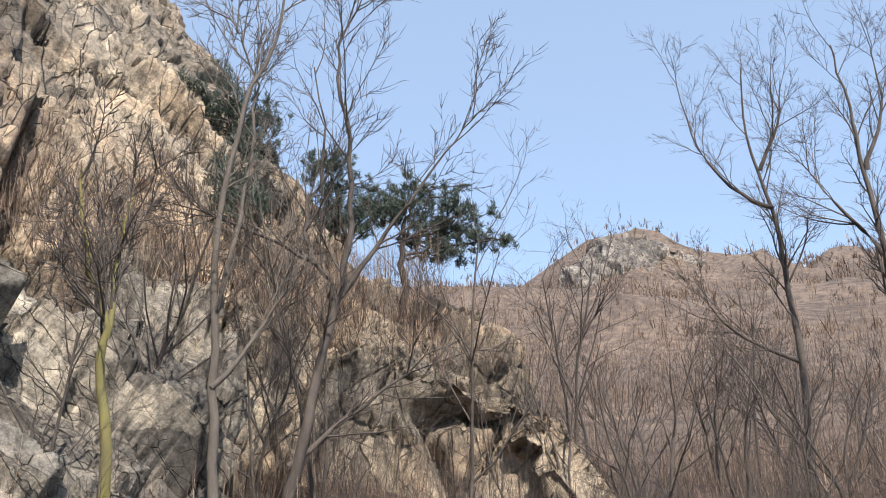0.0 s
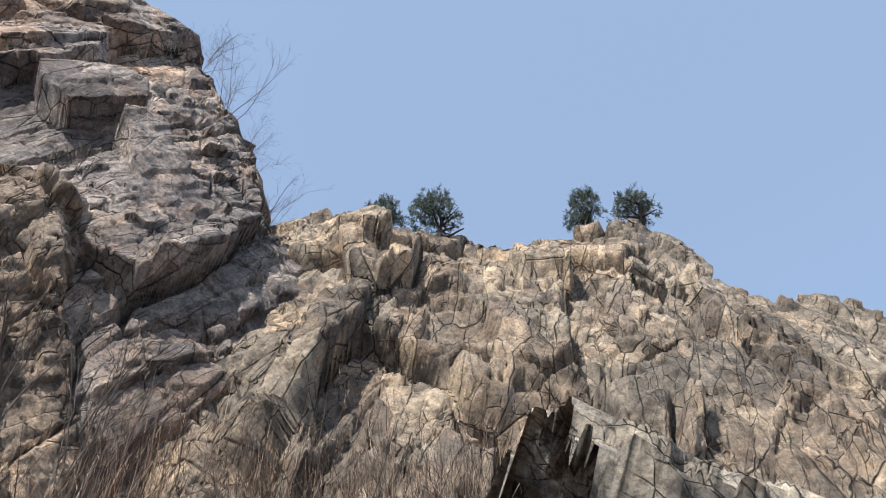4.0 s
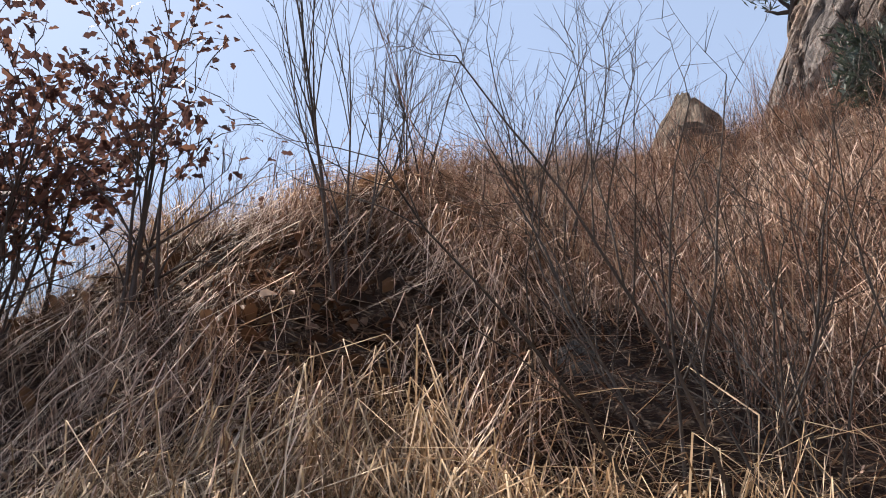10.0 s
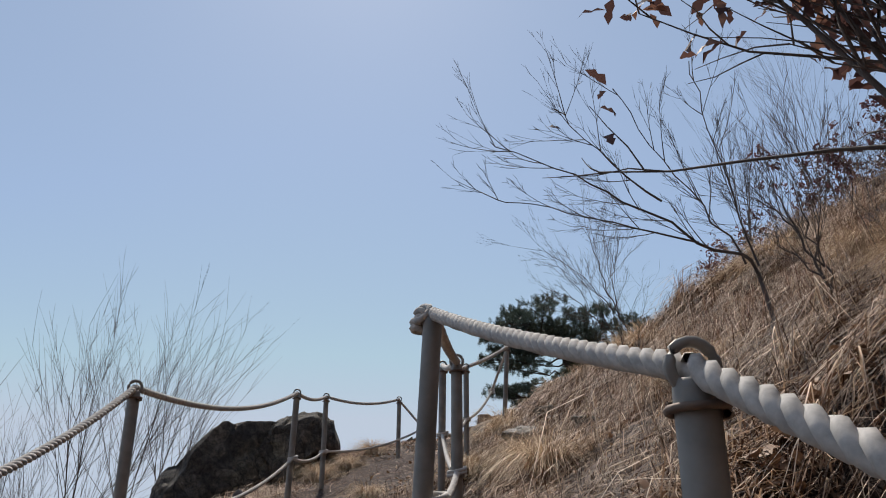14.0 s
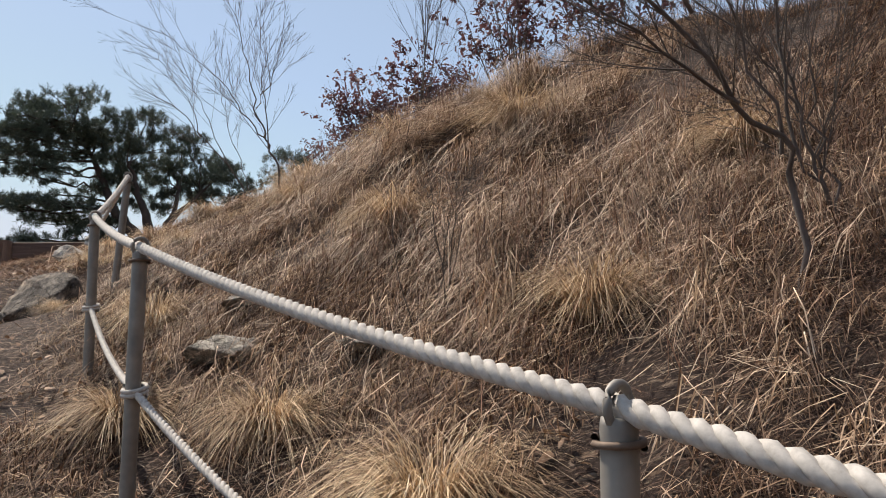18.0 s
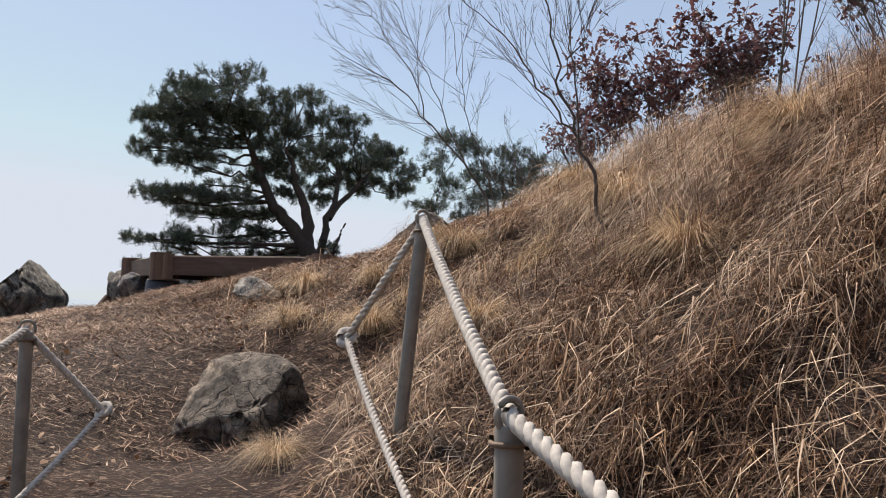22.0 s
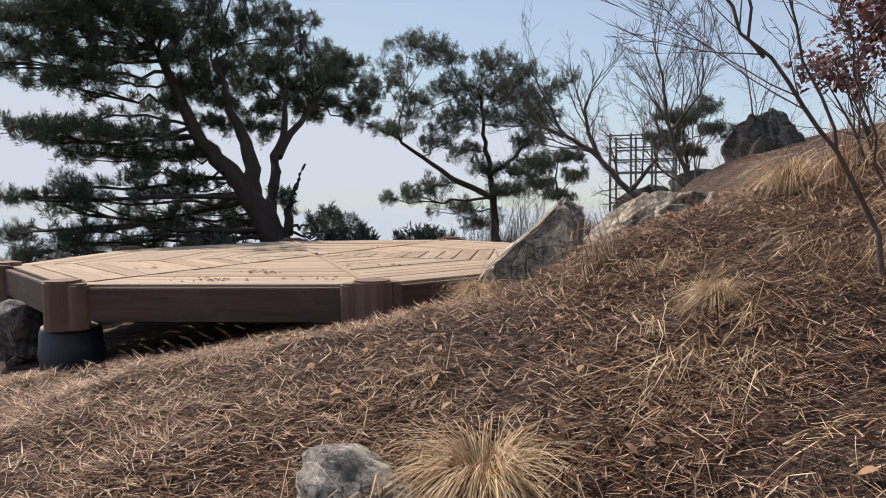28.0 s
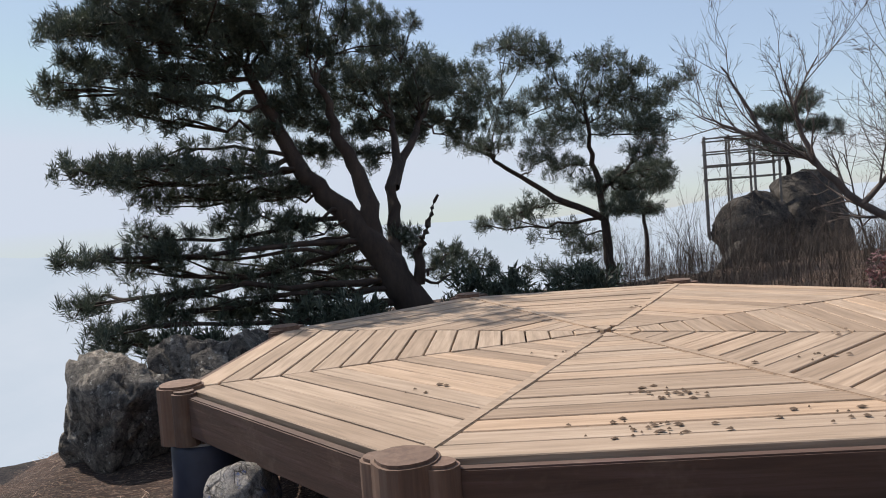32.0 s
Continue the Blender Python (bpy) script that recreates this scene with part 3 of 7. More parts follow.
gx, gy = axis_steps(-6, 16, 0.13, 2600), axis_steps(-22, 8, 0.13, 2600)
XX, YY = np.meshgrid(gx, gy)
ZZ = ground(XX.ravel(), YY.ravel())
nx, ny = len(gx), len(gy)
ii = (np.arange(ny - 1)[:, None] * nx + np.arange(nx - 1)[None]).ravel()
ground_ob = thing_np("ground", np.stack([XX.ravel(), YY.ravel(), ZZ], 1), np.stack([ii, ii + 1, ii + 1 + nx, ii + nx], 1), M_SOIL, smooth=True)
tagged(ground_ob, "brown soil and dead litter on a steep mountainside", "ground", kind="structure")

# ---- cliffs ----
def spread(points, n):
    """n places evenly along a line of points, smoothly."""
    p = np.array(points, float)
    s = np.r_[0, np.cumsum(np.linalg.norm(np.diff(p, axis=0), axis=1))]
    u = np.linspace(0, s[-1], n)
    q = np.stack([np.interp(u, s, p[:, c]) for c in range(3)], 1)
    k = np.ones(9) / 9
    pad = np.pad(q, ((4, 4), (0, 0)), mode="edge")
    return np.stack([np.convolve(pad[:, c], k, "valid") for c in range(3)], 1)


def cliff(name, base, crest, nu, nv, back, sizes, amps, beds, mat, label, seed, joint=0.6, slabs=(), foot=14.0):
    """A rock wall between a foot line and a crest line, rounded over the top and carried down behind.
    slabs: single smooth faces and hollows in the wall: y, z, half length, half height, tilt of the long side, how far proud, and its two slopes."""
    b, c = spread(base, nu), spread(crest, nu)
    out = c - b
    out[:, 2] = 0
    out /= np.linalg.norm(out, axis=1)[:, None]
    rows = []
    for v in np.linspace(-0.25, 1, nv):
        h = np.sign(v) * abs(v) ** 1.35
        q = b + (c - b) * h
        q[:, 2] = b[:, 2] + ((c[:, 2] - b[:, 2]) * v ** 0.9 if v > 0 else foot * v)
        rows.append(q)
    front = len(rows) * nu
    for v in np.linspace(0, 1, nv // 6)[1:]:
        q = c + out * back * v
        q[:, 2] = c[:, 2] - (c[:, 2] - 0.0) * v ** 1.6
        rows.append(q)
    g = np.array(rows)
    m = len(rows)
    du, dv = np.gradient(g, axis=1), np.gradient(g, axis=0)
    n = np.cross(dv, du)
    n /= np.linalg.norm(n, axis=2)[..., None] + 1e-9
    flat, nrm = g.reshape(-1, 3).copy(), n.reshape(-1, 3)
    if (nrm[: nu * nv] @ np.array([-1, 0.2, 0.3])).mean() < 0:
        nrm = -nrm
    q = flat @ np.array(beds, float).T
    steps = []
    for (sx, sy, sz), amp in zip(sizes, amps):
        wob = np.stack([fbm(q[:, 0] * 0.5 / sx, q[:, 1] * 0.5 / sy + q[:, 2] * 0.3, seed + 20 + t, 3) for t in range(3)], 1)
        val, gap = blocks(q / np.array([sx, sy, sz]) + wob * 0.2, seed + sx)
        steps.append(amp * (val - joint * (1 - smooth01(gap, 0.0, 0.05))))
    disp = sum(steps)
    across, up = flat[:, 1] + 0.25 * fbm(flat[:, 1] * 1.7, flat[:, 2] * 1.7, seed, 4), flat[:, 2] + 0.25 * fbm(flat[:, 2] * 1.9, flat[:, 1] * 1.9, seed + 4, 4)
    for cy, cz, hu, hv, ang, proud, tu, tv in slabs:
        ca, sa = math.cos(radians(ang)), math.sin(radians(ang))
        a = ca * (cy - across) + sa * (up - cz)
        e = -sa * (cy - across) + ca * (up - cz)
        inside = (np.abs(a) + 0.25 * np.abs(e) < hu) & (np.abs(e) + 0.12 * a < hv) & (np.arange(len(flat)) < front)
        disp = np.where(inside, proud + tu * a + tv * e + sum(steps[2:]) * 0.7 + 0.25 * steps[1], disp)
    flat += nrm * disp[:, None]
    flat[:, 2] += 0.12 * disp
    ii = (np.arange(m - 1)[:, None] * nu + np.arange(nu - 1)[None]).ravel()
    ob = thing_np(name, flat, np.stack([ii, ii + nu, ii + nu + 1, ii + 1], 1), mat)
    return tagged(ob, label, "cliff", kind="structure")


dome = cliff("rock_dome",
    [(13.09, -6.28, 1.33), (13.36, -7.37, 1.88), (13.84, -8.32, 2.15), (14.58, -9.27, 2.22), (15.06, -10.22, 2.29), (15.33, -11.18, 2.35), (15.47, -12.26, 2.42), (15.54, -13.35, 2.42), (15.67, -14.30, 2.29), (15.88, -15.12, 2.08), (16.15, -15.94, 1.88), (16.62, -17.16, 1.47)],
    [(13.70, -5.75, 2.4), (13.85, -6.0, 3.5), (14.86, -6.93, 6.0), (15.54, -7.44, 7.75), (16.22, -8.18, 9.85), (16.93, -9.85, 11.6), (17.62, -11.89, 12.42), (17.92, -13.22, 12.21), (17.85, -14.75, 10.65), (17.78, -15.45, 8.85), (17.64, -16.0, 7.15), (17.64, -16.55, 6.1), (17.71, -16.95, 5.1), (17.85, -17.5, 3.7)],
    540, 330, 6.1, [(5.6, 1.7, 2.5), (2.1, 0.66, 1.1), (0.78, 0.30, 0.45), (0.30, 0.14, 0.18)], [0.40, 0.105, 0.05, 0.024], BEDS, M_DOME, "grey and tan granite dome with diagonal cracks", 3.0,
    slabs=((-10.6, 3.5, 1.9, 0.8, 24, 0.30, 0.02, 0.12), (-9.2, 4.9, 1.7, 0.45, 48, 0.12, 0.0, 0.2), (-11.5, 4.2, 0.55, 0.5, 62, 0.55, 0.0, -0.2), (-12.4, 6.6, 1.3, 0.75, 50, -0.25, 0.05, 0.1), (-13.6, 7.6, 0.7, 0.5, 40, 0.25, 0.0, 0.1), (-14.9, 6.0, 1.2, 0.4, 118, 0.15, 0.1, 0.1)))
far_cliff = cliff("far_cliff",
    [(17.4, -14.2, 0.5), (16.3, -15.6, 0.4), (15.25, -17.02, 0.35), (15.55, -18.67, 0.35), (15.72, -19.99, 0.35), (15.55, -21.31, 0.25), (15.22, -22.63, 0.12), (14.73, -23.79, -0.08), (14.23, -24.61, -0.28), (13.57, -25.27, -0.47), (12.91, -25.77, -0.67), (12.09, -26.09, -0.94), (11.0, -26.4, -2.6)],
    [(19.6, -13.4, 5.6), (19.5, -14.9, 6.7), (19.58, -16.29, 7.78), (20.17, -17.78, 9.43), (20.57, -19.43, 9.76), (20.40, -21.08, 9.56), (19.91, -22.86, 9.76), (19.48, -23.95, 7.91), (18.98, -24.94, 6.98), (18.52, -25.63, 5.30), (17.40, -26.59, 3.29), (15.81, -27.22, 1.18), (14.07, -27.41, 0.19), (12.4, -27.6, -2.3)],
    520, 250, 7.3, [(3.9, 2.0, 2.4), (1.35, 0.72, 0.8), (0.45, 0.27, 0.27), (0.18, 0.115, 0.115)], [0.42, 0.14, 0.06, 0.024], BEDS_FAR, M_CLIFF, "sunlit pale tan cliff with ledges and dark hollows", 9.0,
    slabs=((-18.75, 4.3, 0.62, 0.42, 80, -0.30, 0.1, 0.0), (-21.1, 3.75, 1.0, 0.2, 47, -0.60, 0.0, 0.0), (-21.25, 2.85, 0.8, 0.6, 40, 0.12, 0.0, 0.05), (-23.4, 4.2, 1.1, 0.62, 70, 0.12, 0.05, 0.05), (-22.9, 5.5, 0.62, 0.6, 60, 0.10, 0.0, 0.1), (-21.8, 6.0, 0.34, 0.24, 150, -0.6, 0.0, 0.0), (-20.2, 6.5, 0.5, 0.4, 80, 0.25, 0.0, 0.0), (-17.9, 6.0, 0.5, 0.3, 70, -0.5, 0.0, 0.0)))

cliff("rock_buttress",
    [(13.22, -9.82, -0.16), (13.63, -10.90, -0.16), (14.11, -11.79, -0.09), (14.38, -12.54, -0.03), (14.58, -13.42, -0.03), (14.65, -14.30, -0.03), (14.72, -15.12, -0.16), (14.99, -16.07, -0.43)],
    [(14.11, -9.68, 0.93), (14.45, -10.67, 1.40), (14.92, -11.54, 2.28), (15.2, -12.25, 2.85), (15.33, -12.5, 3.45), (15.42, -12.94, 4.0), (15.5, -13.68, 4.75), (15.5, -14.4, 4.4), (15.5, -14.9, 3.1), (15.65, -15.4, 2.0), (16.15, -16.21, 0.93)],
    300, 150, 1.2, [(2.4, 0.95, 1.09), (0.9, 0.38, 0.476), (0.34, 0.15, 0.17)], [0.2, 0.075, 0.03], BEDS, M_TAN, "tan sloping rock slab at the foot of the dome", 5.0)
cliff("layered_outcrop",
    [(12.53, -18.58, -1.58), (12.41, -19.90, -1.82), (12.17, -20.98, -2.00), (11.93, -21.88, -2.18)],
    [(13.79, -18.40, 0.52), (13.85, -19.72, -0.02), (13.85, -20.44, 0.16), (13.31, -21.76, -0.74), (12.77, -22.60, -1.52)],
    230, 120, 1.8, [(1.9, 0.5, 0.9), (0.8, 0.22, 0.4), (0.3, 0.11, 0.15)], [0.34, 0.14, 0.035], BEDS_LOW, M_FORE, "pale layered rock outcrop with deep shadowed gaps", 7.0, 1.1)

cliff("hill_crag",
    [(117, -250, 62), (107, -254, 61), (96, -258, 58), (86, -262, 55), (78, -265, 53), (69, -267, 52), (58, -269, 50)],
    [(122, -264, 74), (109, -270, 85), (100, -273, 86.5), (89, -277, 82.5), (80, -279, 77), (71, -282, 71), (62, -284, 62)],
    160, 90, 30.0, [(14, 6, 8), (6, 3, 4)], [2.6, 1.1], BEDS_FAR, M_HILL, "rocky grey crag crowning the far wooded hill", 12.0, foot=60.0)


def boulder(name, size, seed, mat, at, label, cat="rock", cuts=11, detail=4, rough=0.06, peak=0.0):
    """A weathered stone: a ball cut flat by random planes, with a rough skin."""
    rng = random.Random(seed)
    bm = bmesh.new()
    bmesh.ops.create_icosphere(bm, subdivisions=detail, radius=1.0)
    planes = []
    for i in range(cuts):
        d = Vector((rng.gauss(0, 1), rng.gauss(0, 1), rng.gauss(0, 0.8))).normalized()
        planes.append((d, rng.uniform(0.36, 0.72)))
    for v in bm.verts:
        for d, k in planes:
            over = v.co.dot(d) - k
            if over > 0:
                v.co -= d * over * 0.97
    p = np.array([tuple(v.co) for v in bm.verts])
    val, gap = blocks(p @ np.array(BEDS).T * (1.3, 2.6, 1.7) + seed * 0.37, seed)
    step = 0.075 * val - 0.07 * (1 - smooth01(gap, 0.0, 0.10))
    for v, s in zip(bm.verts, step):
        v.co += v.co.normalized() * (float(s) + rough * (noise.fractal(v.co * 2.3 + Vector((seed, 0, 0)), 1.0, 2.0, 4) + 0.4 * noise.noise(v.co * 9)))
        w = 1 - peak * max(0.0, v.co.z)
        v.co = Vector((v.co.x * size[0] * w, v.co.y * size[1] * w, v.co.z * size[2]))
    ob = part(name, bm, mat, at=at, smooth=True)
    return tagged(ob, label, cat)

# ---- wooden platform ----
DECK_R = 2.5
DECK_A = DECK_R * math.cos(math.pi / 8)
TAN8 = math.tan(math.pi / 8)
deck = empty("viewing_platform", pose(0.06, 0.07, 0, 0, 0, 1.5) @ Matrix.Diagonal((1.02, 1.0, 1, 1)))
tagged(deck, "low octagonal timber platform with weathered boards and log corners", "platform")


def prism(poly, z0, z1):
    bm = bmesh.new()
    lo = [bm.verts.new((x, y, z0)) for x, y in poly]
    hi = [bm.verts.new((x, y, z1)) for x, y in poly]
    bm.faces.new(lo[::-1])
    bm.faces.new(hi)
    n = len(poly)
    for i in range(n):
        bm.faces.new((lo[i], lo[(i + 1) % n], hi[(i + 1) % n], hi[i]))
    return bm


BOARD, GAP = 0.138, 0.011
board_data = []
r = DECK_A - 0.03
while r > 0.12:
    r0 = max(r - BOARD, 0.02)
    side = 0.012
    bm = prism([(-r * TAN8 + side, -r), (r * TAN8 - side, -r), (r0 * TAN8 - side if r0 * TAN8 > side else 0.004, -r0), (-(r0 * TAN8 - side) if r0 * TAN8 > side else -0.004, -r0)], -0.036, 0.0)
    bmesh.ops.bevel(bm, geom=[e for e in bm.edges if abs(e.verts[0].co.z - e.verts[1].co.z) < 1e-5 and e.verts[0].co.z > -0.01], offset=0.004, segments=1, affect="EDGES")
    me = bpy.data.meshes.new("deck_board")
    bm.to_mesh(me)
    bm.free()
    me.materials.append(M_DECK)
    board_data.append(me)
    r = r0 - GAP
for s in range(8):
    for me in board_data:
        share("deck_board", me, deck, pose(0, 0, random.uniform(-0.004, 0.002), 0, 0, 45 * s + random.uniform(-0.12, 0.12)))
fascia_len = 2 * (DECK_A + 0.03) * TAN8 - 0.10
bm = box_bm(fascia_len, 0.045, 0.205, 0.006, (0, -DECK_A - 0.01, -0.120))
me = bpy.data.meshes.new("edge_beam")
bm.to_mesh(me)
bm.free()
me.materials.append(M_FASCIA)
for s in range(8):
    share("edge_beam", me, deck, pose(0, 0, 0, 0, 0, 45 * s))
batten = box_bm(0.055, DECK_R - 0.22, 0.04, 0.004, (0, -(DECK_R + 0.1) / 2, -0.014))
me = bpy.data.meshes.new("spoke_batten")
batten.to_mesh(me)
batten.free()
me.materials.append(M_DECK)
for a in (-22.5, 22.5, 157.5, 202.5):
    share("spoke_batten", me, deck, pose(0, 0, 0, 0, 0, a))


def log_bm(radius, z0, z1, seed, flat=None):
    bm = bmesh.new()
    bmesh.ops.create_cone(bm, cap_ends=True, segments=20, radius1=radius, radius2=radius * 0.985, depth=z1 - z0, matrix=Matrix.Translation((0, 0, (z0 + z1) / 2)))
    rims = [e for e in bm.edges if all(v.co.z > z1 - 0.001 for v in e.verts)]
    bmesh.ops.bevel(bm, geom=rims, offset=0.012, segments=2, affect="EDGES")
    for v in bm.verts:
        a = math.atan2(v.co.y, v.co.x)
        k = 1 + 0.03 * math.sin(3 * a + seed) + 0.02 * math.sin(5 * a + seed * 2)
        v.co.x, v.co.y = v.co.x * k, v.co.y * k
    return bm


for s in range(8):
    a = radians(-67.5 + 45 * s)
    m = pose(DECK_R * math.cos(a), DECK_R * math.sin(a), 0, 0, 0, -67.5 + 45 * s)
    post = part("log_post", log_bm(0.118, -0.275, 0.03, s), M_LOG, deck, "upright log corner post", m)
    for sgn in (-1, 1):
        part("half_log", log_bm(0.062, -0.27, 0.012, s + sgn), M_LOG, post, "", pose(-0.02, sgn * 0.12, 0))
for s in range(4):
    part("joist", box_bm(0.07, 4.3, 0.11, 0, (0, 0, -0.095)), M_FASCIA, deck, "", pose(0, 0, -0.004 * s, 0, 0, 45 * s + 11))

# dried mud marks on the boards
rng = random.Random(4)
mud_v, mud_f = [], []
for cx, cy, n in ((-0.02, -2.02, 26), (0.16, -1.52, 22), (0.6, -1.9, 10), (-0.9, -1.2, 6), (0.9, -1.0, 8), (-0.2, -0.6, 6), (1.3, -0.4, 5), (0.3, 1.0, 6)):
    for i in range(n):
        x, y, r = cx + rng.gauss(0, 0.11), cy + rng.gauss(0, 0.06), rng.uniform(0.006, 0.022)
        k = len(mud_v)
        for j in range(6):
            q = r * rng.uniform(0.6, 1.2)
            mud_v.append((x + q * math.cos(j * 1.047), y + 0.7 * q * math.sin(j * 1.047), 0.0045))
        mud_v.append((x, y, 0.012))
        mud_f += [(k + j, k + (j + 1) % 6, k + 6) for j in range(6)]
tagged(thing_np("mud_crumbs", np.array(mud_v), np.array(mud_f), M_MUD), "crumbs of dried mud left on the platform boards", "mud", kind="stuff")


def drum(x, y, seed):
    z = gz(x, y) - 0.05
    top = -0.278
    h = top - z
    bm = bmesh.new()
    prof = [(0.165, 0), (0.185, 0.03), (0.19, h * 0.35), (0.20, h * 0.5), (0.19, h * 0.62), (0.185, h - 0.03), (0.175, h - 0.005), (0.165, h)]
    rings = [[bm.verts.new((rr * math.cos(t * math.pi / 12), rr * math.sin(t * math.pi / 12), zz)) for t in range(24)] for rr, zz in prof]
    for a, b in zip(rings, rings[1:]):
        for t in range(24):
            bm.faces.new((a[t], a[(t + 1) % 24], b[(t + 1) % 24], b[t]))
    bm.faces.new(rings[0][::-1])
    bm.faces.new(rings[-1])
    root = empty("footing_drum", pose(x, y, z, 0, 0, seed * 40))
    part("drum_body", bm, M_DRUM, root, smooth=True)
    bm = bmesh.new()
    bmesh.ops.create_cone(bm, cap_ends=True, segments=24, radius1=0.178, radius2=0.172, depth=0.012)
    part("concrete_fill", bm, M_CONC, root, "grey concrete top", pose(0, 0, h + 0.004))
    return tagged(root, "dark blue plastic drum filled with concrete under the platform", "drum", "platform footings")


for s, k in ((7, 0.93), (0, 0.95), (6, 0.94), (5, 0.95), (1, 0.94)):
    a = radians(-67.5 + 45 * s)
    if -0.278 - gz(DECK_R * k * math.cos(a), DECK_R * k * math.sin(a)) > 0.03:
        drum(DECK_R * k * math.cos(a), DECK_R * k * math.sin(a), s)

# ---- rope fences ----
def rope(a, b, sag, radius, parent, name="rope", twist=0.085):
    """A three-strand laid rope that hangs from a to b."""
    a, b = np.array(a, float), np.array(b, float)
    length = np.linalg.norm(b - a) * (1 + 2 * sag * sag)
    n = max(8, int(length / 0.0125))
    t = np.linspace(0, 1, n)
    mid = a + (b - a) * t[:, None]
    mid[:, 2] -= sag * 4 * t * (1 - t) * length
    tan = np.gradient(mid, axis=0)
    tan /= np.linalg.norm(tan, axis=1)[:, None]
    u = np.cross(tan, (0, 0, 1.0))
    u /= np.linalg.norm(u, axis=1)[:, None] + 1e-9
    w = np.cross(tan, u)
    bits = []
    for s in range(3):
        ph = t * length / twist * 2 * np.pi + s * 2.0944
        q = mid + (u * np.cos(ph)[:, None] + w * np.sin(ph)[:, None]) * radius * 0.5
        bits.append(tube(q, np.full(n, radius * 0.56), 6))
    v, f = join(bits)
    return thing_np(name, v, f, M_ROPE, parent, smooth=True)


def coil(at, radius, thick, turns, parent, tilt=0.0, name="rope_loop", mat=None):
    t = np.linspace(0, turns * 2 * np.pi, int(turns * 14) + 1)
    q = np.stack([radius * np.cos(t), radius * np.sin(t) * math.cos(tilt), radius * np.sin(t) * math.sin(tilt) + thick * 1.6 * (t / (2 * np.pi) - turns / 2)], 1) + at
    v, f = tube(q, np.full(len(t), thick), 6)
    return thing_np(name, v, f, mat or M_ROPE, parent, smooth=True)


def fence_post(top, foot, parent, radius=0.0235, ring=True, knots=0):
    top, foot = np.array(top, float), np.array(foot, float)
    foot[2] -= 0.15
    v, f = tube([foot, foot + (top - foot) * 0.5, top - (top - foot) * 0.01, top, top + (0, 0, 0.003)], [radius, radius, radius, radius * 0.93, radius * 0.2], 14)
    post = thing_np("steel_post", v, f, M_POLE, parent, smooth=True)
    if ring:
        t = np.linspace(0.15 * np.pi, 1.85 * np.pi, 16)
        q = np.stack([0.026 * np.sin(t) * 0.6, 0.026 * np.sin(t) * 0.8, 0.014 - 0.026 * np.cos(t)], 1) + top
        v, f = tube(q, np.full(16, 0.0065), 6)
        thing_np("ring", v, f, M_POLE, post, smooth=True)["label"] = "steel ring that holds the rope"
        coil(top - (0, 0, 0.03), radius + 0.006, 0.005, 1.5, post, name="tie_wire", mat=M_RUSTY)
    for k in range(knots):
        coil(top + (-0.022 - 0.012 * k, -0.012 + 0.008 * k, 0.008 - 0.012 * k), 0.02, 0.010, 1.4, post, 0.9 + k, "knot")
    return post


fence_r = empty("rope_fence", pose(0, 0, 0))
tagged(fence_r, "grey steel posts strung with thick white rope beside the trail", "fence")
fence_l = empty("rope_fence", pose(0, 0, 0))
tagged(fence_l, "grey steel posts strung with white rope on the downhill edge", "fence")
RIGHT = [(9.25, -12.95, -2.18), (8.24, -12.33, -1.68), (7.32, -11.79, -1.35), (6.47, -10.80, -1.21), (5.16, -9.54, -0.875), (4.25, -8.32, -0.595), (3.72, -7.11, -0.145)]
LEFT = [(7.05, -13.0, -1.93), (5.59, -11.75, -1.334), (3.68, -9.64, -0.907), (2.94, -8.80, -0.764), (2.285, -7.29, -0.557)]
LEAN_R = [(0, 0), (0.0, 0.0), (-0.02, -0.06), (0.0, 0.0), (-0.02, 0.01), (0.0, 0.0), (-0.09, 0.02)]
for i, (p, (lx, ly)) in enumerate(zip(RIGHT, LEAN_R)):
    fx, fy = p[0] + lx, p[1] + ly
    fence_post(p, (fx, fy, min(gz(fx, fy), p[2] - 0.62)), fence_r, ring=i != 2, knots=3 if i == 2 else 0)
for i, p in enumerate(LEFT):
    fx, fy = p[0] - (0.05 if i == 2 else 0), p[1]
    fence_post(p, (fx, fy, min(gz(fx, fy), p[2] - 0.62)), fence_l, ring=True)
for a, b in zip(RIGHT, RIGHT[1:]):
    rope(np.array(a) + (0, 0, 0.012), np.array(b) + (0, 0, 0.012), 0.012, 0.0165, fence_r)
for a, b in zip(LEFT, LEFT[1:]):
    rope(np.array(a) + (0, 0, 0.012), np.array(b) + (0, 0, 0.012), 0.035, 0.0145, fence_l)
K_R, K_L = np.array((3.42, -7.02, -0.55)), np.array((2.46, -7.08, -0.86))
rope(np.array(RIGHT[-1]), K_R, 0.0, 0.015, fence_r, "end_rope")
rope(np.array(LEFT[-1]), K_L, 0.0, 0.0135, fence_l, "end_rope")
coil(K_R, 0.026, 0.014, 1.6, fence_r, 0.8, "knot")
coil(K_L, 0.024, 0.012, 1.6, fence_l, 0.8, "knot")
low_r = [K_R] + [np.array(p) - (0, 0, 0.43) for p in RIGHT[::-1][1:5]]
low_l = [K_L] + [np.array(p) - (0, 0, 0.48) for p in LEFT[::-1][1:]]
for a, b in zip(low_r, low_r[1:]):
    rope(a, b, 0.03, 0.0125, fence_r, "lower_rope", 0.07)
    coil(b, 0.034, 0.008, 2.5, fence_r, 0.2, "binding")
for a, b in zip(low_l, low_l[1:]):
    rope(a, b, 0.04, 0.012, fence_l, "lower_rope", 0.07)
    coil(b, 0.034, 0.008, 2.5, fence_l, 0.2, "binding")

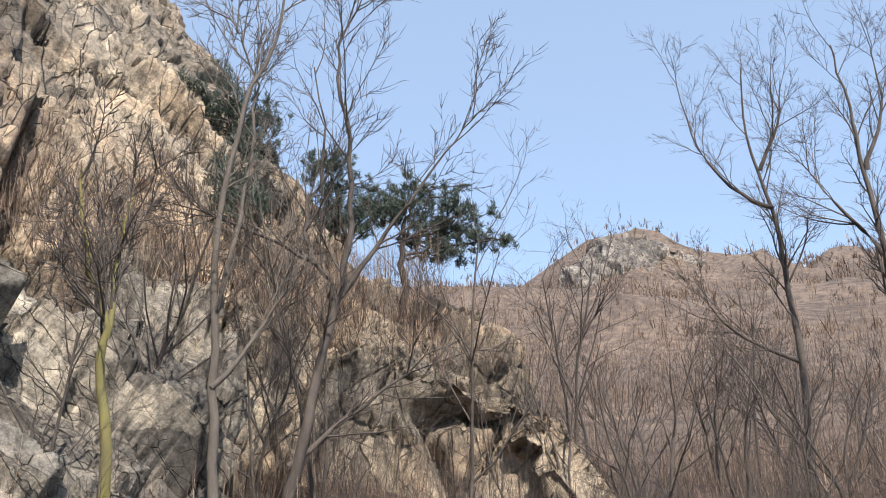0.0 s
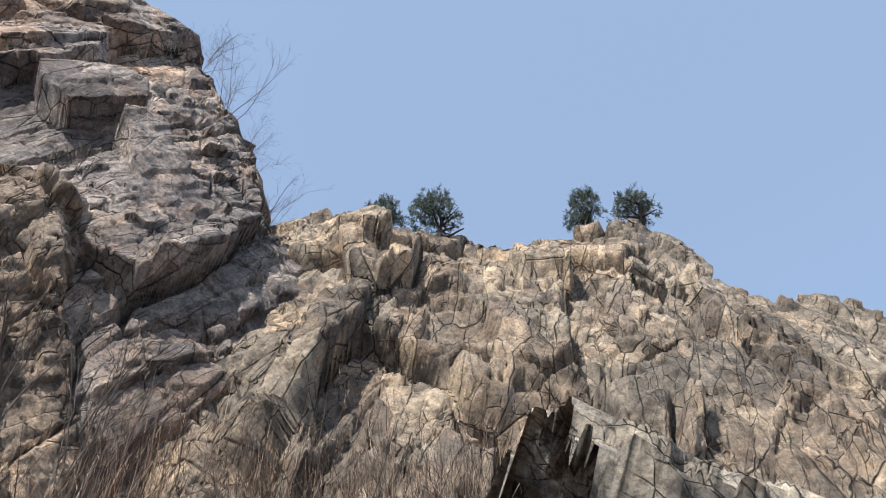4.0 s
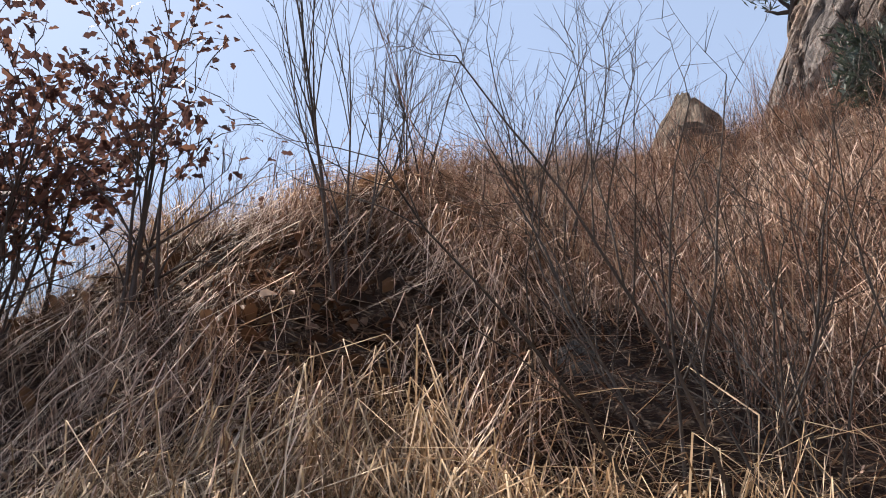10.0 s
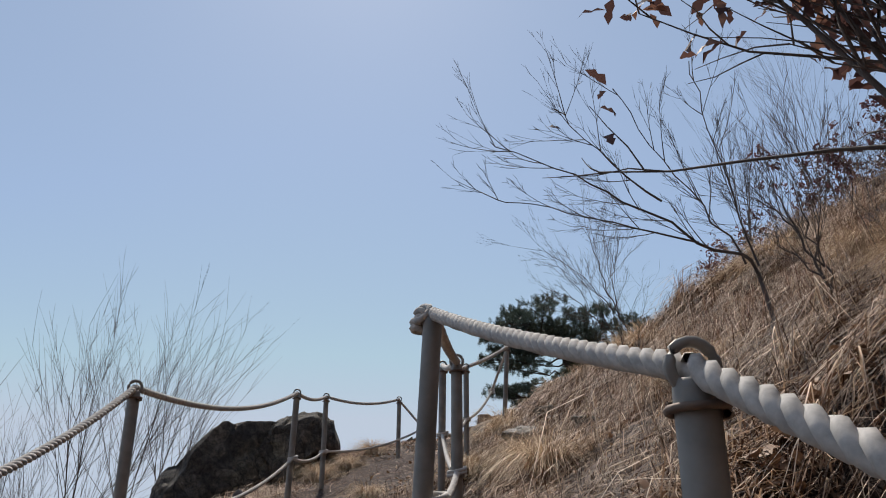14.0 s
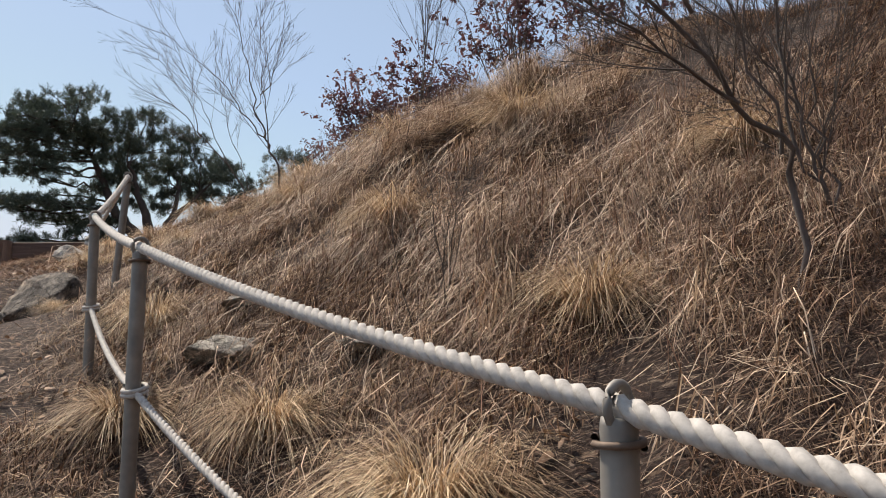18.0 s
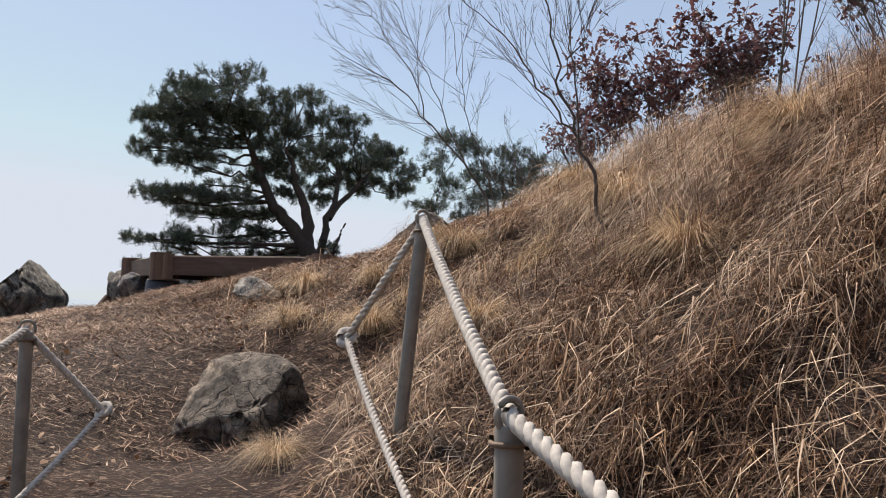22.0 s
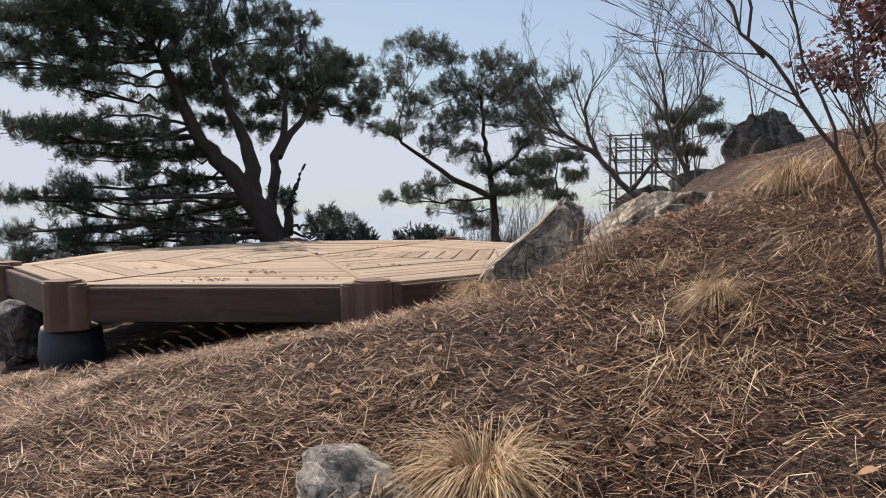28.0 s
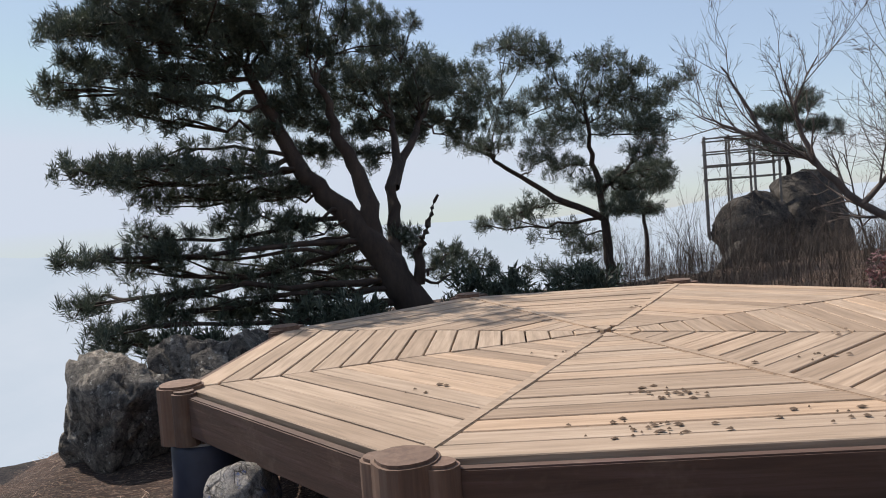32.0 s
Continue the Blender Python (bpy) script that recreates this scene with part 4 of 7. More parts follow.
# ---- stones ----
boulder("boulder", (0.54, 0.44, 0.31), 23, M_BOULDER, pose(2.57, -6.14, -1.0, -6, 6, -14), "brown-grey lozenge-shaped boulder beside the trail", detail=5, cuts=7, rough=0.045)
boulder("stone", (0.36, 0.27, 0.15), 12, M_PALEROCK, pose(1.53, -4.3, -0.42), "pale speckled stone half sunk in the litter", "stone")
slab_bm = bmesh.new()
front = ((-0.31, -0.26, -0.42), (-0.30, -0.26, 0.0), (-0.12, -0.23, 0.18), (0.17, -0.19, 0.44), (0.25, -0.18, 0.36), (0.30, -0.23, -0.42))
rear = ((-0.28, 0.19, -0.42), (-0.27, 0.18, 0.02), (-0.08, 0.15, 0.23), (0.23, 0.11, 0.52), (0.34, 0.13, 0.40), (0.38, 0.15, -0.42))
sides = [[slab_bm.verts.new(q) for q in ring] for ring in (front, rear)]
slab_bm.faces.new(sides[0])
slab_bm.faces.new(sides[1][::-1])
for i in range(6):
    j = (i + 1) % 6
    slab_bm.faces.new((sides[0][j], sides[0][i], sides[1][i], sides[1][j]))
bmesh.ops.bevel(slab_bm, geom=slab_bm.edges[:], offset=0.022, segments=2, affect="EDGES")
bmesh.ops.triangulate(slab_bm, faces=slab_bm.faces[:])
bmesh.ops.subdivide_edges(slab_bm, edges=slab_bm.edges[:], cuts=6, use_grid_fill=True)
for v in slab_bm.verts:
    v.co += v.co.normalized() * (0.026 * noise.fractal(v.co * 6, 1.0, 2.0, 5) + 0.012 * noise.noise(v.co * 31))
tagged(part("leaning_slab", slab_bm, M_SLAB, at=pose(2.0, -2.05, 0.0)), "wedge-shaped block of rock with a bright sloping face", "rock")

# ---- plants ----
def bent(rng, p, d, length, radius, segs, gnarl, up, taper=0.35):
    pts, dirs = [p], [d]
    for i in range(segs):
        d = (d + Vector((rng.gauss(0, gnarl), rng.gauss(0, gnarl), rng.gauss(0, gnarl) + up))).normalized()
        p = p + d * (length / segs)
        pts.append(p)
        dirs.append(d)
    radii = [radius * (1 - (1 - taper) * i / segs) for i in range(segs + 1)]
    return pts, dirs, radii


def grow(rng, p, d, length, radius, level, spec, out):
    pts, dirs, radii = bent(rng, p, d, length, radius, spec["segs"][level], spec["gnarl"][level], spec["up"][level])
    out.append((level, pts, radii))
    if level + 1 >= len(spec["segs"]):
        return
    n = len(pts) - 1
    for i in range(spec["kids"][level]):
        t = rng.uniform(spec["from"][level], 1.0) if i else 1.0
        k = min(int(t * n), n - 1)
        q = pts[k].lerp(pts[k + 1], t * n - k)
        ax = dirs[k].cross(Vector((rng.gauss(0, 1), rng.gauss(0, 1), rng.gauss(0, 1)))).normalized()
        kd = Matrix.Rotation(radians(rng.uniform(*spec["angle"][level])), 3, ax) @ dirs[k]
        kl = length * rng.uniform(*spec["ratio"][level]) * (1.15 - 0.5 * t)
        grow(rng, q, kd, kl, max(radii[k] * 0.62, spec["thin"]), level + 1, spec, out)


TREE = dict(segs=(9, 5, 4, 2), gnarl=(0.07, 0.12, 0.16, 0.2), up=(0.03, 0.05, 0.04, 0.03), kids=(9, 6, 4), ratio=((0.35, 0.6), (0.35, 0.6), (0.35, 0.7)), angle=((22, 50), (22, 55), (20, 60)), thin=0.004, **{"from": (0.3, 0.25, 0.2)})
SHRUB = dict(segs=(6, 4, 2), gnarl=(0.10, 0.15, 0.18), up=(0.02, 0.03, 0.02), kids=(7, 4), ratio=((0.3, 0.55), (0.3, 0.6)), angle=((15, 45), (20, 50)), thin=0.0016, **{"from": (0.3, 0.2)})
BROOM = dict(segs=(7, 5, 3), gnarl=(0.03, 0.035, 0.05), up=(0.01, 0.03, 0.02), kids=(9, 6), ratio=((0.5, 0.85), (0.35, 0.6)), angle=((10, 26), (10, 28)), thin=0.0018, **{"from": (0.25, 0.2)})


def bare_plant(name, seed, spec, stems, height, radius, spread, mat):
    """Meshes of a leafless plant with its foot at the origin: the wood and the twigs."""
    rng = random.Random(seed)
    out = []
    for i in range(stems):
        a = rng.uniform(0, 6.28)
        d = Vector((math.cos(a) * rng.uniform(0, spread), math.sin(a) * rng.uniform(0, spread), 1)).normalized()
        grow(rng, Vector((rng.gauss(0, 0.03) * stems ** 0.5, rng.gauss(0, 0.03) * stems ** 0.5, -0.08)), d, height * rng.uniform(0.65, 1.0), radius * rng.uniform(0.7, 1.0), 0, spec, out)
    wood = []
    for lv, pts, rad in out:
        if lv == 0:
            wood.append([])
            wood[-1].append(tube(pts, rad, 7))
    made = []
    for bits in wood:
        a = mesh_np("stem", *join(bits), True)
        a.materials.append(mat)
        made.append(a)
    b = mesh_np("twig_spray", *join([tube(pts, rad, 4 if lv == 1 else 3) for lv, pts, rad in out if lv >= 1]))
    b.materials.append(mat)
    return made, b, out


def plant(name, meshes, m, label, cat, group=""):
    root = empty(name, m)
    for me in meshes[0]:
        share("stem", me, root)
    tagged(share("twig_spray", meshes[1], root), kind="stuff")
    return tagged(root, label, cat, group)


def strips(bx, by, bz, length, width, az, lean, droop, rng, segs=3, reach=1.0):
    """Grass blades as tapering, drooping strips."""
    n = len(bx)
    t = np.linspace(0, 1, segs + 1)
    dh = np.stack([np.cos(az), np.sin(az)], 1)
    sx, sy = -np.sin(az), np.cos(az)
    out = np.zeros((n, segs * 2 + 1, 3))
    for i, q in enumerate(t):
        h = length * (lean * q + reach * droop * q * q)
        z = length * (q * np.sqrt(np.maximum(1 - lean ** 2, 0.05)) - droop * q * q * 0.75)
        cx, cy, cz = bx + dh[:, 0] * h, by + dh[:, 1] * h, bz + z
        if i == segs:
            out[:, 2 * segs] = np.stack([cx, cy, cz], 1)
        else:
            w = width * (1 - 0.55 * q) * 0.5
            out[:, 2 * i] = np.stack([cx + sx * w, cy + sy * w, cz], 1)
            out[:, 2 * i + 1] = np.stack([cx - sx * w, cy - sy * w, cz], 1)
    k = segs * 2 + 1
    tri = []
    for i in range(segs - 1):
        a = 2 * i
        tri += [(a, a + 1, a + 3), (a, a + 3, a + 2)]
    a = 2 * (segs - 1)
    tri.append((a, a + 1, a + 2))
    f = (np.arange(n)[:, None, None] * k + np.array(tri)[None]).reshape(-1, 3)
    return out.reshape(-1, 3), f


G = np.random.default_rng(12)


def scatter(n, x0, x1, y0, y1, keep):
    x, y = G.uniform(x0, x1, n), G.uniform(y0, y1, n)
    ok = G.random(n) < keep(x, y)
    return x[ok], y[ok]


def off_deck(x, y):
    return np.hypot(x, y) > 2.62


def mats(cx, cy, k, short, tall, root, turn, wide, hump, segs=3):
    """Clumps of long dry blades that rise, bend over and lie down the slope."""
    n = len(cx)
    e = 0.25
    z0 = ground(cx, cy)
    sx, sy = (ground(cx + e, cy) - z0) / e, (ground(cx, cy + e) - z0) / e
    sx, sy = np.clip(sx, -0.9, 0.9), np.clip(sy, -0.9, 0.9)
    way = np.arctan2(-sy, -sx) + G.normal(0, turn, n) + 2.4 * (vnoise(cx * 1.1, cy * 1.1, 19) - 0.5)
    size = G.uniform(0.65, 1.25, n)
    rise = hump * G.uniform(0.5, 1.3, n)
    rep_ = lambda q: np.repeat(q, k)
    m = n * k
    az = rep_(way) + G.normal(0, 0.42, m)
    ln = rep_(size) * G.uniform(short, tall, m)
    ox, oy = G.normal(0, root, m), G.normal(0, root, m)
    up = rep_(rise) * G.uniform(0.3, 1.35, m)
    w = G.uniform(0.6, 1.2, m) * wide
    bend = G.normal(0, 1.1, m)
    pts = np.zeros((m, segs * 2 + 1, 3))
    for i, q in enumerate(np.linspace(0, 1, segs + 1)):
        a = az + bend * q
        h = ln * (0.25 * q + 0.75 * q * q)
        dx, dy = ox + np.cos(a) * h, oy + np.sin(a) * h
        z = rep_(z0) + rep_(sx) * dx + rep_(sy) * dy - 0.02 + ln * up * np.sin(np.pi * min(1.0, 0.08 + 0.9 * q)) + 0.03 * q
        x, y = rep_(cx) + dx, rep_(cy) + dy
        if i == segs:
            pts[:, 2 * segs] = np.stack([x, y, z], 1)
        else:
            t = w * (1 - 0.5 * q) * 0.5
            pts[:, 2 * i] = np.stack([x - np.sin(a) * t, y + np.cos(a) * t, z], 1)
            pts[:, 2 * i + 1] = np.stack([x + np.sin(a) * t, y - np.cos(a) * t, z + t * 0.6], 1)
    tri = []
    for i in range(segs - 1):
        tri += [(2 * i, 2 * i + 1, 2 * i + 3), (2 * i, 2 * i + 3, 2 * i + 2)]
    tri.append((2 * segs - 2, 2 * segs - 1, 2 * segs))
    return pts.reshape(-1, 3), (np.arange(m)[:, None, None] * (segs * 2 + 1) + np.array(tri)[None]).reshape(-1, 3)


# long dry grass that lies down the slope in matted clumps, with bare soil between them
def slope_keep(x, y):
    d, zt, k, h = trail_at(x, y)
    clump = smooth01(vnoise(x * 1.5, y * 1.5, 31), 0.28, 0.5) * smooth01(vnoise(x * 3.1, y * 3.1, 32), 0.40, 0.58)
    low = smooth01(d, np.interp(x, (2.5, 4.5, 6.2, 7.2, 8.0), (1.9, 1.8, 1.5, 0.9, 0.5)), np.interp(x, (2.5, 4.5, 6.2, 7.2, 8.0), (3.0, 2.8, 2.4, 1.8, 1.0)))
    bare = np.where((x < 3.5) & (y > -6.6), 0.03, 1.0) * np.where((x < 4.1) & (y > -5.2), 0.3, 1.0)
    return low * (0.035 + 0.965 * clump) * off_deck(x, y) * bare * (1 - smooth01(x, 7.0, 8.2)) * (1 - 0.6 * smooth01(d, 4.5, 6.5)) * (1 - 0.72 * smooth01(x, 5.8, 6.8))


cx, cy = scatter(15000, 1.5, 8.4, -12.0, -1.5, slope_keep)
v, f = mats(cx, cy, 42, 0.16, 0.5, 0.045, 0.45, 0.0046, 0.5)
tagged(thing_np("slope_grass", v, f, M_STRAW), "long dry straw-coloured grass flopped down the slope", "grass", kind="stuff")


def short_keep(x, y):
    d, zt, k, h = trail_at(x, y)
    return smooth01(np.abs(d), 0.7, 1.0) * (1 - smooth01(d, 2.8, 4.0)) * (0.08 + 0.92 * smooth01(vnoise(x * 2.6, y * 2.6, 36), 0.36, 0.62)) * off_deck(x, y) * np.where((x < 3.4) & (y > -6.4), 0.12, 1.0)


cx, cy = scatter(8800, 1.2, 8.2, -12.4, -3.0, short_keep)
v, f = mats(cx, cy, 17, 0.07, 0.27, 0.05, 0.9, 0.0042, 0.5)
tagged(thing_np("short_grass", v, f, M_STRAW), "short messy tufts of dry grass beside the rope", "grass", kind="stuff")


# low brown matted grass on the trail and the foot of the slope
def matted_keep(x, y):
    d, zt, k, h = trail_at(x, y)
    patch = smooth01(vnoise(x * 2.2, y * 2.2, 91), 0.36, 0.56)
    worn = 1 - 0.75 * smooth01(0.5 - np.abs(d + 0.1), 0, 0.3) * smooth01(x, 6.2, 5.2)
    return patch * worn * smooth01(x, 3.2, 4.6) * (1 - smooth01(x, 8.8, 9.6)) * (1 - smooth01(d, 5.0, 8.0)) * (1 - smooth01(-d, 1.6, 2.4))


cx, cy = scatter(14500, 3.2, 9.6, -13.6, -5.0, matted_keep)
v, f = mats(cx, cy, 26, 0.05, 0.21, 0.06, 0.9, 0.0042, 0.42)
tagged(thing_np("matted_grass", v, f, M_MATTED), "low reddish-brown matted grass on the worn slope", "grass", kind="stuff")


# brown dead grass that hangs over the steep bank, none on the bare undercut face
def bank_keep(x, y):
    d, zt, k, h = trail_at(x, y)
    lip = brow_lip(x, y)
    face = 1 - (smooth01(d, lip - 0.4, lip - 0.3) - smooth01(d, lip - 0.04, lip + 0.02)) * smooth01(x, 8.0, 8.4) * (1 - smooth01(x, 9.2, 9.7))
    face = face * (1 - (smooth01(d, 1.7, 1.8) - smooth01(d, 2.08, 2.16)) * smooth01(x, 9.35, 9.6) * (1 - smooth01(x, 10.35, 10.6)))
    return smooth01(d, 0.45, 0.8) * (0.12 + 0.88 * smooth01(vnoise(x * 1.9, y * 1.9, 71), 0.32, 0.6)) * (0.12 + 0.88 * face) * smooth01(x, 7.9, 8.8) * (1 - 0.55 * smooth01(x, 8.2, 8.6) * (1 - smooth01(x, 9.3, 9.7)) * (1 - smooth01(d, 1.5, 1.9))) * (1 - 0.5 * smooth01(d, 3.0, 5.0))


cx, cy = scatter(4600, 7.4, 13.2, -14.6, -8.5, bank_keep)
v, f = mats(cx, cy, 36, 0.12, 0.42, 0.05, 0.6, 0.0038, 0.5)
tagged(thing_np("bank_grass", v, f, M_BANKGRASS), "brown dead grass hanging over the bank above the trail", "grass", kind="stuff")
# bright tufts of fallen grass low on the bank
cx, cy = np.array([10.0, 9.9, 9.95, 10.1, 10.3, 10.5, 10.7, 10.15, 10.4, 10.6, 11.0, 9.85, 10.55, 10.9]), np.array([-12.2, -12.12, -12.16, -12.25, -12.3, -12.22, -12.35, -12.42, -12.05, -12.1, -12.45, -12.35, -12.45, -12.25])
v, f = mats(np.repeat(cx, 5) + G.normal(0, 0.11, 70), np.repeat(cy, 5) + G.normal(0, 0.07, 70), 60, 0.2, 0.5, 0.05, 0.5, 0.004, 0.5)
tagged(thing_np("fallen_grass", v, f, M_TUFT), "bright straw tufts bent over the foot of the bank", "grass", kind="stuff")
x, y = scatter(170, 1.9, 4.3, -5.6, -3.0, lambda x, y: smooth01(trail_at(x, y)[0], 0.9, 1.3) * smooth01(vnoise(x * 2.3, y * 2.3, 73), 0.4, 0.62) * off_deck(x, y))
v, f = mats(x, y, 22, 0.1, 0.28, 0.04, 0.8, 0.0035, 0.4)
tagged(thing_np("tufted_grass", v, f, M_TUFT), "short pale grass below the slab", "grass", kind="stuff")

# dead stems and needles that litter the ground
def litter_keep(x, y):
    d, zt, k, h = trail_at(x, y)
    return (1 - 0.9 * smooth01(0.85 - np.abs(d), 0, 0.4)) * off_deck(x, y) * (0.45 + 0.55 * smooth01(vnoise(x * 1.6, y * 1.6, 41), 0.25, 0.65))


bx, by = scatter(60000, -6, 14, -21, 6, litter_keep)
lx, ly = scatter(240000, -3.5, 9.5, -13.5, -1.5, lambda x, y: litter_keep(x, y) * (1 - 0.6 * smooth01(x, 5.8, 6.6)) * (1 - smooth01(np.abs(trail_at(x, y)[0]), 2.0, 4.0)))
nx_, ny_ = scatter(175000, -3.2, 4.4, -6.6, -1.2, lambda x, y: off_deck(x, y) * (0.35 + 0.65 * smooth01(vnoise(x * 2.1, y * 2.1, 43), 0.3, 0.6)) * np.where(y > -5.8 + 0.5 * x, 1.0, 0.4))
bank_x, bank_y = scatter(30000, 7.5, 12.5, -13.3, -10.8, lambda x, y: smooth01(trail_at(x, y)[0], 0.35, 0.7))
bx, by = np.concatenate([bx, lx, nx_, bank_x]), np.concatenate([by, ly, ny_, bank_y])
v, f = strips(bx, by, ground(bx, by) + G.uniform(0.0, 0.03, len(bx)), G.uniform(0.025, 0.13, len(bx)), G.uniform(0.0024, 0.0062, len(bx)), G.uniform(0, 6.283, len(bx)), G.uniform(0.93, 0.999, len(bx)), G.uniform(-0.05, 0.15, len(bx)), G, 2)
tagged(thing_np("ground_litter", v, f, M_LITTER), "dead stems, needles and straw strewn on the soil", "litter", kind="stuff")


def fallen(n, x0, x1, y0, y1, keep, size):
    """Curled dead leaves that lie on the ground."""
    x, y = scatter(n, x0, x1, y0, y1, keep)
    m = len(x)
    a, s = G.uniform(0, 6.283, m), size * G.uniform(0.6, 1.2, m)
    z = ground(x, y) + G.uniform(0.01, 0.05, m)
    t = G.normal(0, 0.4, (m, 2))
    shape = np.array([(0, 0, 0), (0.4, 0.28, 0.12), (0.75, 0.22, 0.1), (1.05, 0, -0.05), (0.75, -0.22, 0.1), (0.4, -0.28, 0.12)])
    px, py = shape[None, :, 0] * s[:, None], shape[None, :, 1] * s[:, None]
    v = np.stack([x[:, None] + px * np.cos(a)[:, None] - py * np.sin(a)[:, None], y[:, None] + px * np.sin(a)[:, None] + py * np.cos(a)[:, None], z[:, None] + shape[None, :, 2] * s[:, None] + px * t[:, :1] + py * t[:, 1:]], 2)
    tri = np.array([(0, 1, 5), (1, 4, 5), (1, 2, 4), (2, 3, 4)])
    return v.reshape(-1, 3), (np.arange(m)[:, None, None] * 6 + tri[None]).reshape(-1, 3)


v, f = join([fallen(7500, 6.8, 10.6, -13.6, -10.8, lambda x, y: smooth01(trail_at(x, y)[0], 0.3, 0.8), 0.062), fallen(6000, 0.5, 6.5, -10.5, -0.5, lambda x, y: off_deck(x, y) * smooth01(vnoise(x * 1.4, y * 1.4, 55), 0.45, 0.7), 0.045)])
tagged(thing_np("fallen_leaves", v, f, M_FALLEN), "dead brown oak leaves scattered on the ground", "leaves", kind="stuff")


def tussock_mesh(seed, n, height, spread):
    g = np.random.default_rng(seed)
    a = g.uniform(0, 6.283, n)
    r = spread * np.sqrt(g.random(n)) * 0.45
    return strips(r * np.cos(a), r * np.sin(a), np.full(n, -0.04), height * g.uniform(0.6, 1.2, n), g.uniform(0.002, 0.0045, n), a + g.normal(0, 0.5, n), g.uniform(0.0, 0.3, n), g.uniform(0.8, 1.5, n), g, 5, 0.36)


tuss = []
for i in range(5):
    v, f = tussock_mesh(50 + i, 1000, 0.52 + 0.05 * i, 0.16 + 0.02 * i)
    me = mesh_np("tussock", v, f)
    me.materials.append(M_TUFT)
    tuss.append(me)


def tussock(x, y, s, i):
    ob = share("grass_tussock", tuss[i % 5], None, pose(x, y, gz(x, y), 0, 0, (i * 77) % 360) @ Matrix.Diagonal((s, s, s, 1)))
    return tagged(ob, "pale drooping tussock of dry grass", "grass", "grass tussocks")


for i, (x, y, s) in enumerate(((1.93, -4.3, 1.0), (3.28, -4.92, 0.95), (2.75, -4.95, 0.6), (2.35, -5.35, 0.55), (3.0, -5.7, 0.6), (3.75, -6.35, 0.75), (1.9, -7.7, 0.85), (1.5, -7.0, 0.8), (2.1, -8.2, 0.8), (4.35, -7.9, 0.9), (4.7, -8.8, 1.0), (4.0, -9.15, 0.7),
                              (1.75, -2.35, 0.6), (3.9, -3.6, 0.9), (4.3, -5.0, 1.0), (2.75, -3.6, 0.5), (4.6, -6.2, 1.0), (5.4, -9.0, 0.9), (6.1, -9.7, 1.0), (10.2, -12.5, 1.0), (11.2, -12.9, 1.0),
                              (5.6, -7.6, 1.1), (6.6, -8.9, 1.0), (5.2, -5.2, 1.0), (6.3, -6.6, 1.1), (7.4, -8.0, 1.1), (8.1, -9.8, 1.0), (9.2, -10.9, 1.0), (3.1, -6.9, 0.4), (0.6, -8.1, 0.7), (-0.8, -6.4, 0.7), (3.2, -9.7, 0.6), (2.5, -9.9, 0.7), (4.4, -11.2, 0.7), (3.4, -2.3, 0.7))):
    tussock(x, y, s, i)

# leafless shrubs and saplings
shrubs = [bare_plant("shrub", 100 + i, SHRUB, 7 + i % 4, 1.25 + 0.12 * i, 0.007, 0.7, M_TWIG) for i in range(6)]
brooms = [bare_plant("broom", 200 + i, BROOM, 3 + i % 3, 1.7 + 0.2 * i, 0.0095, 0.55, M_DARKTWIG) for i in range(4)]
trees = [bare_plant("tree", 300 + i, TREE, 1 + i % 2, 5.2 + 0.5 * i, 0.055, 0.22, M_TWIG) for i in range(5)]
SH = "leafless grey-brown shrub with thin upright twigs"
rs = random.Random(77)


def shrub(x, y, s, i, label=SH, kind_=None):
    return plant("bare_shrub", (kind_ or shrubs)[i % len(kind_ or shrubs)], pose(x, y, gz(x, y), 0, 0, (i * 67) % 360) @ Matrix.Diagonal((s, s, s, 1)), label, "shrub", "bare shrubs")


WAND = dict(segs=(5, 4, 3), gnarl=(0.03, 0.04, 0.06), up=(0.05, 0.04, 0.03), kids=(5, 3), ratio=((0.4, 0.7), (0.35, 0.6)), angle=((10, 26), (10, 30)), thin=0.0015, **{"from": (0.2, 0.15)})
LED = dict(segs=(5, 4, 3), gnarl=(0.11, 0.14, 0.17), up=(0.07, 0.06, 0.05), kids=(7, 5), ratio=((0.35, 0.7), (0.35, 0.7)), angle=((18, 48), (18, 52)), thin=0.0026, **{"from": (0.2, 0.15)})


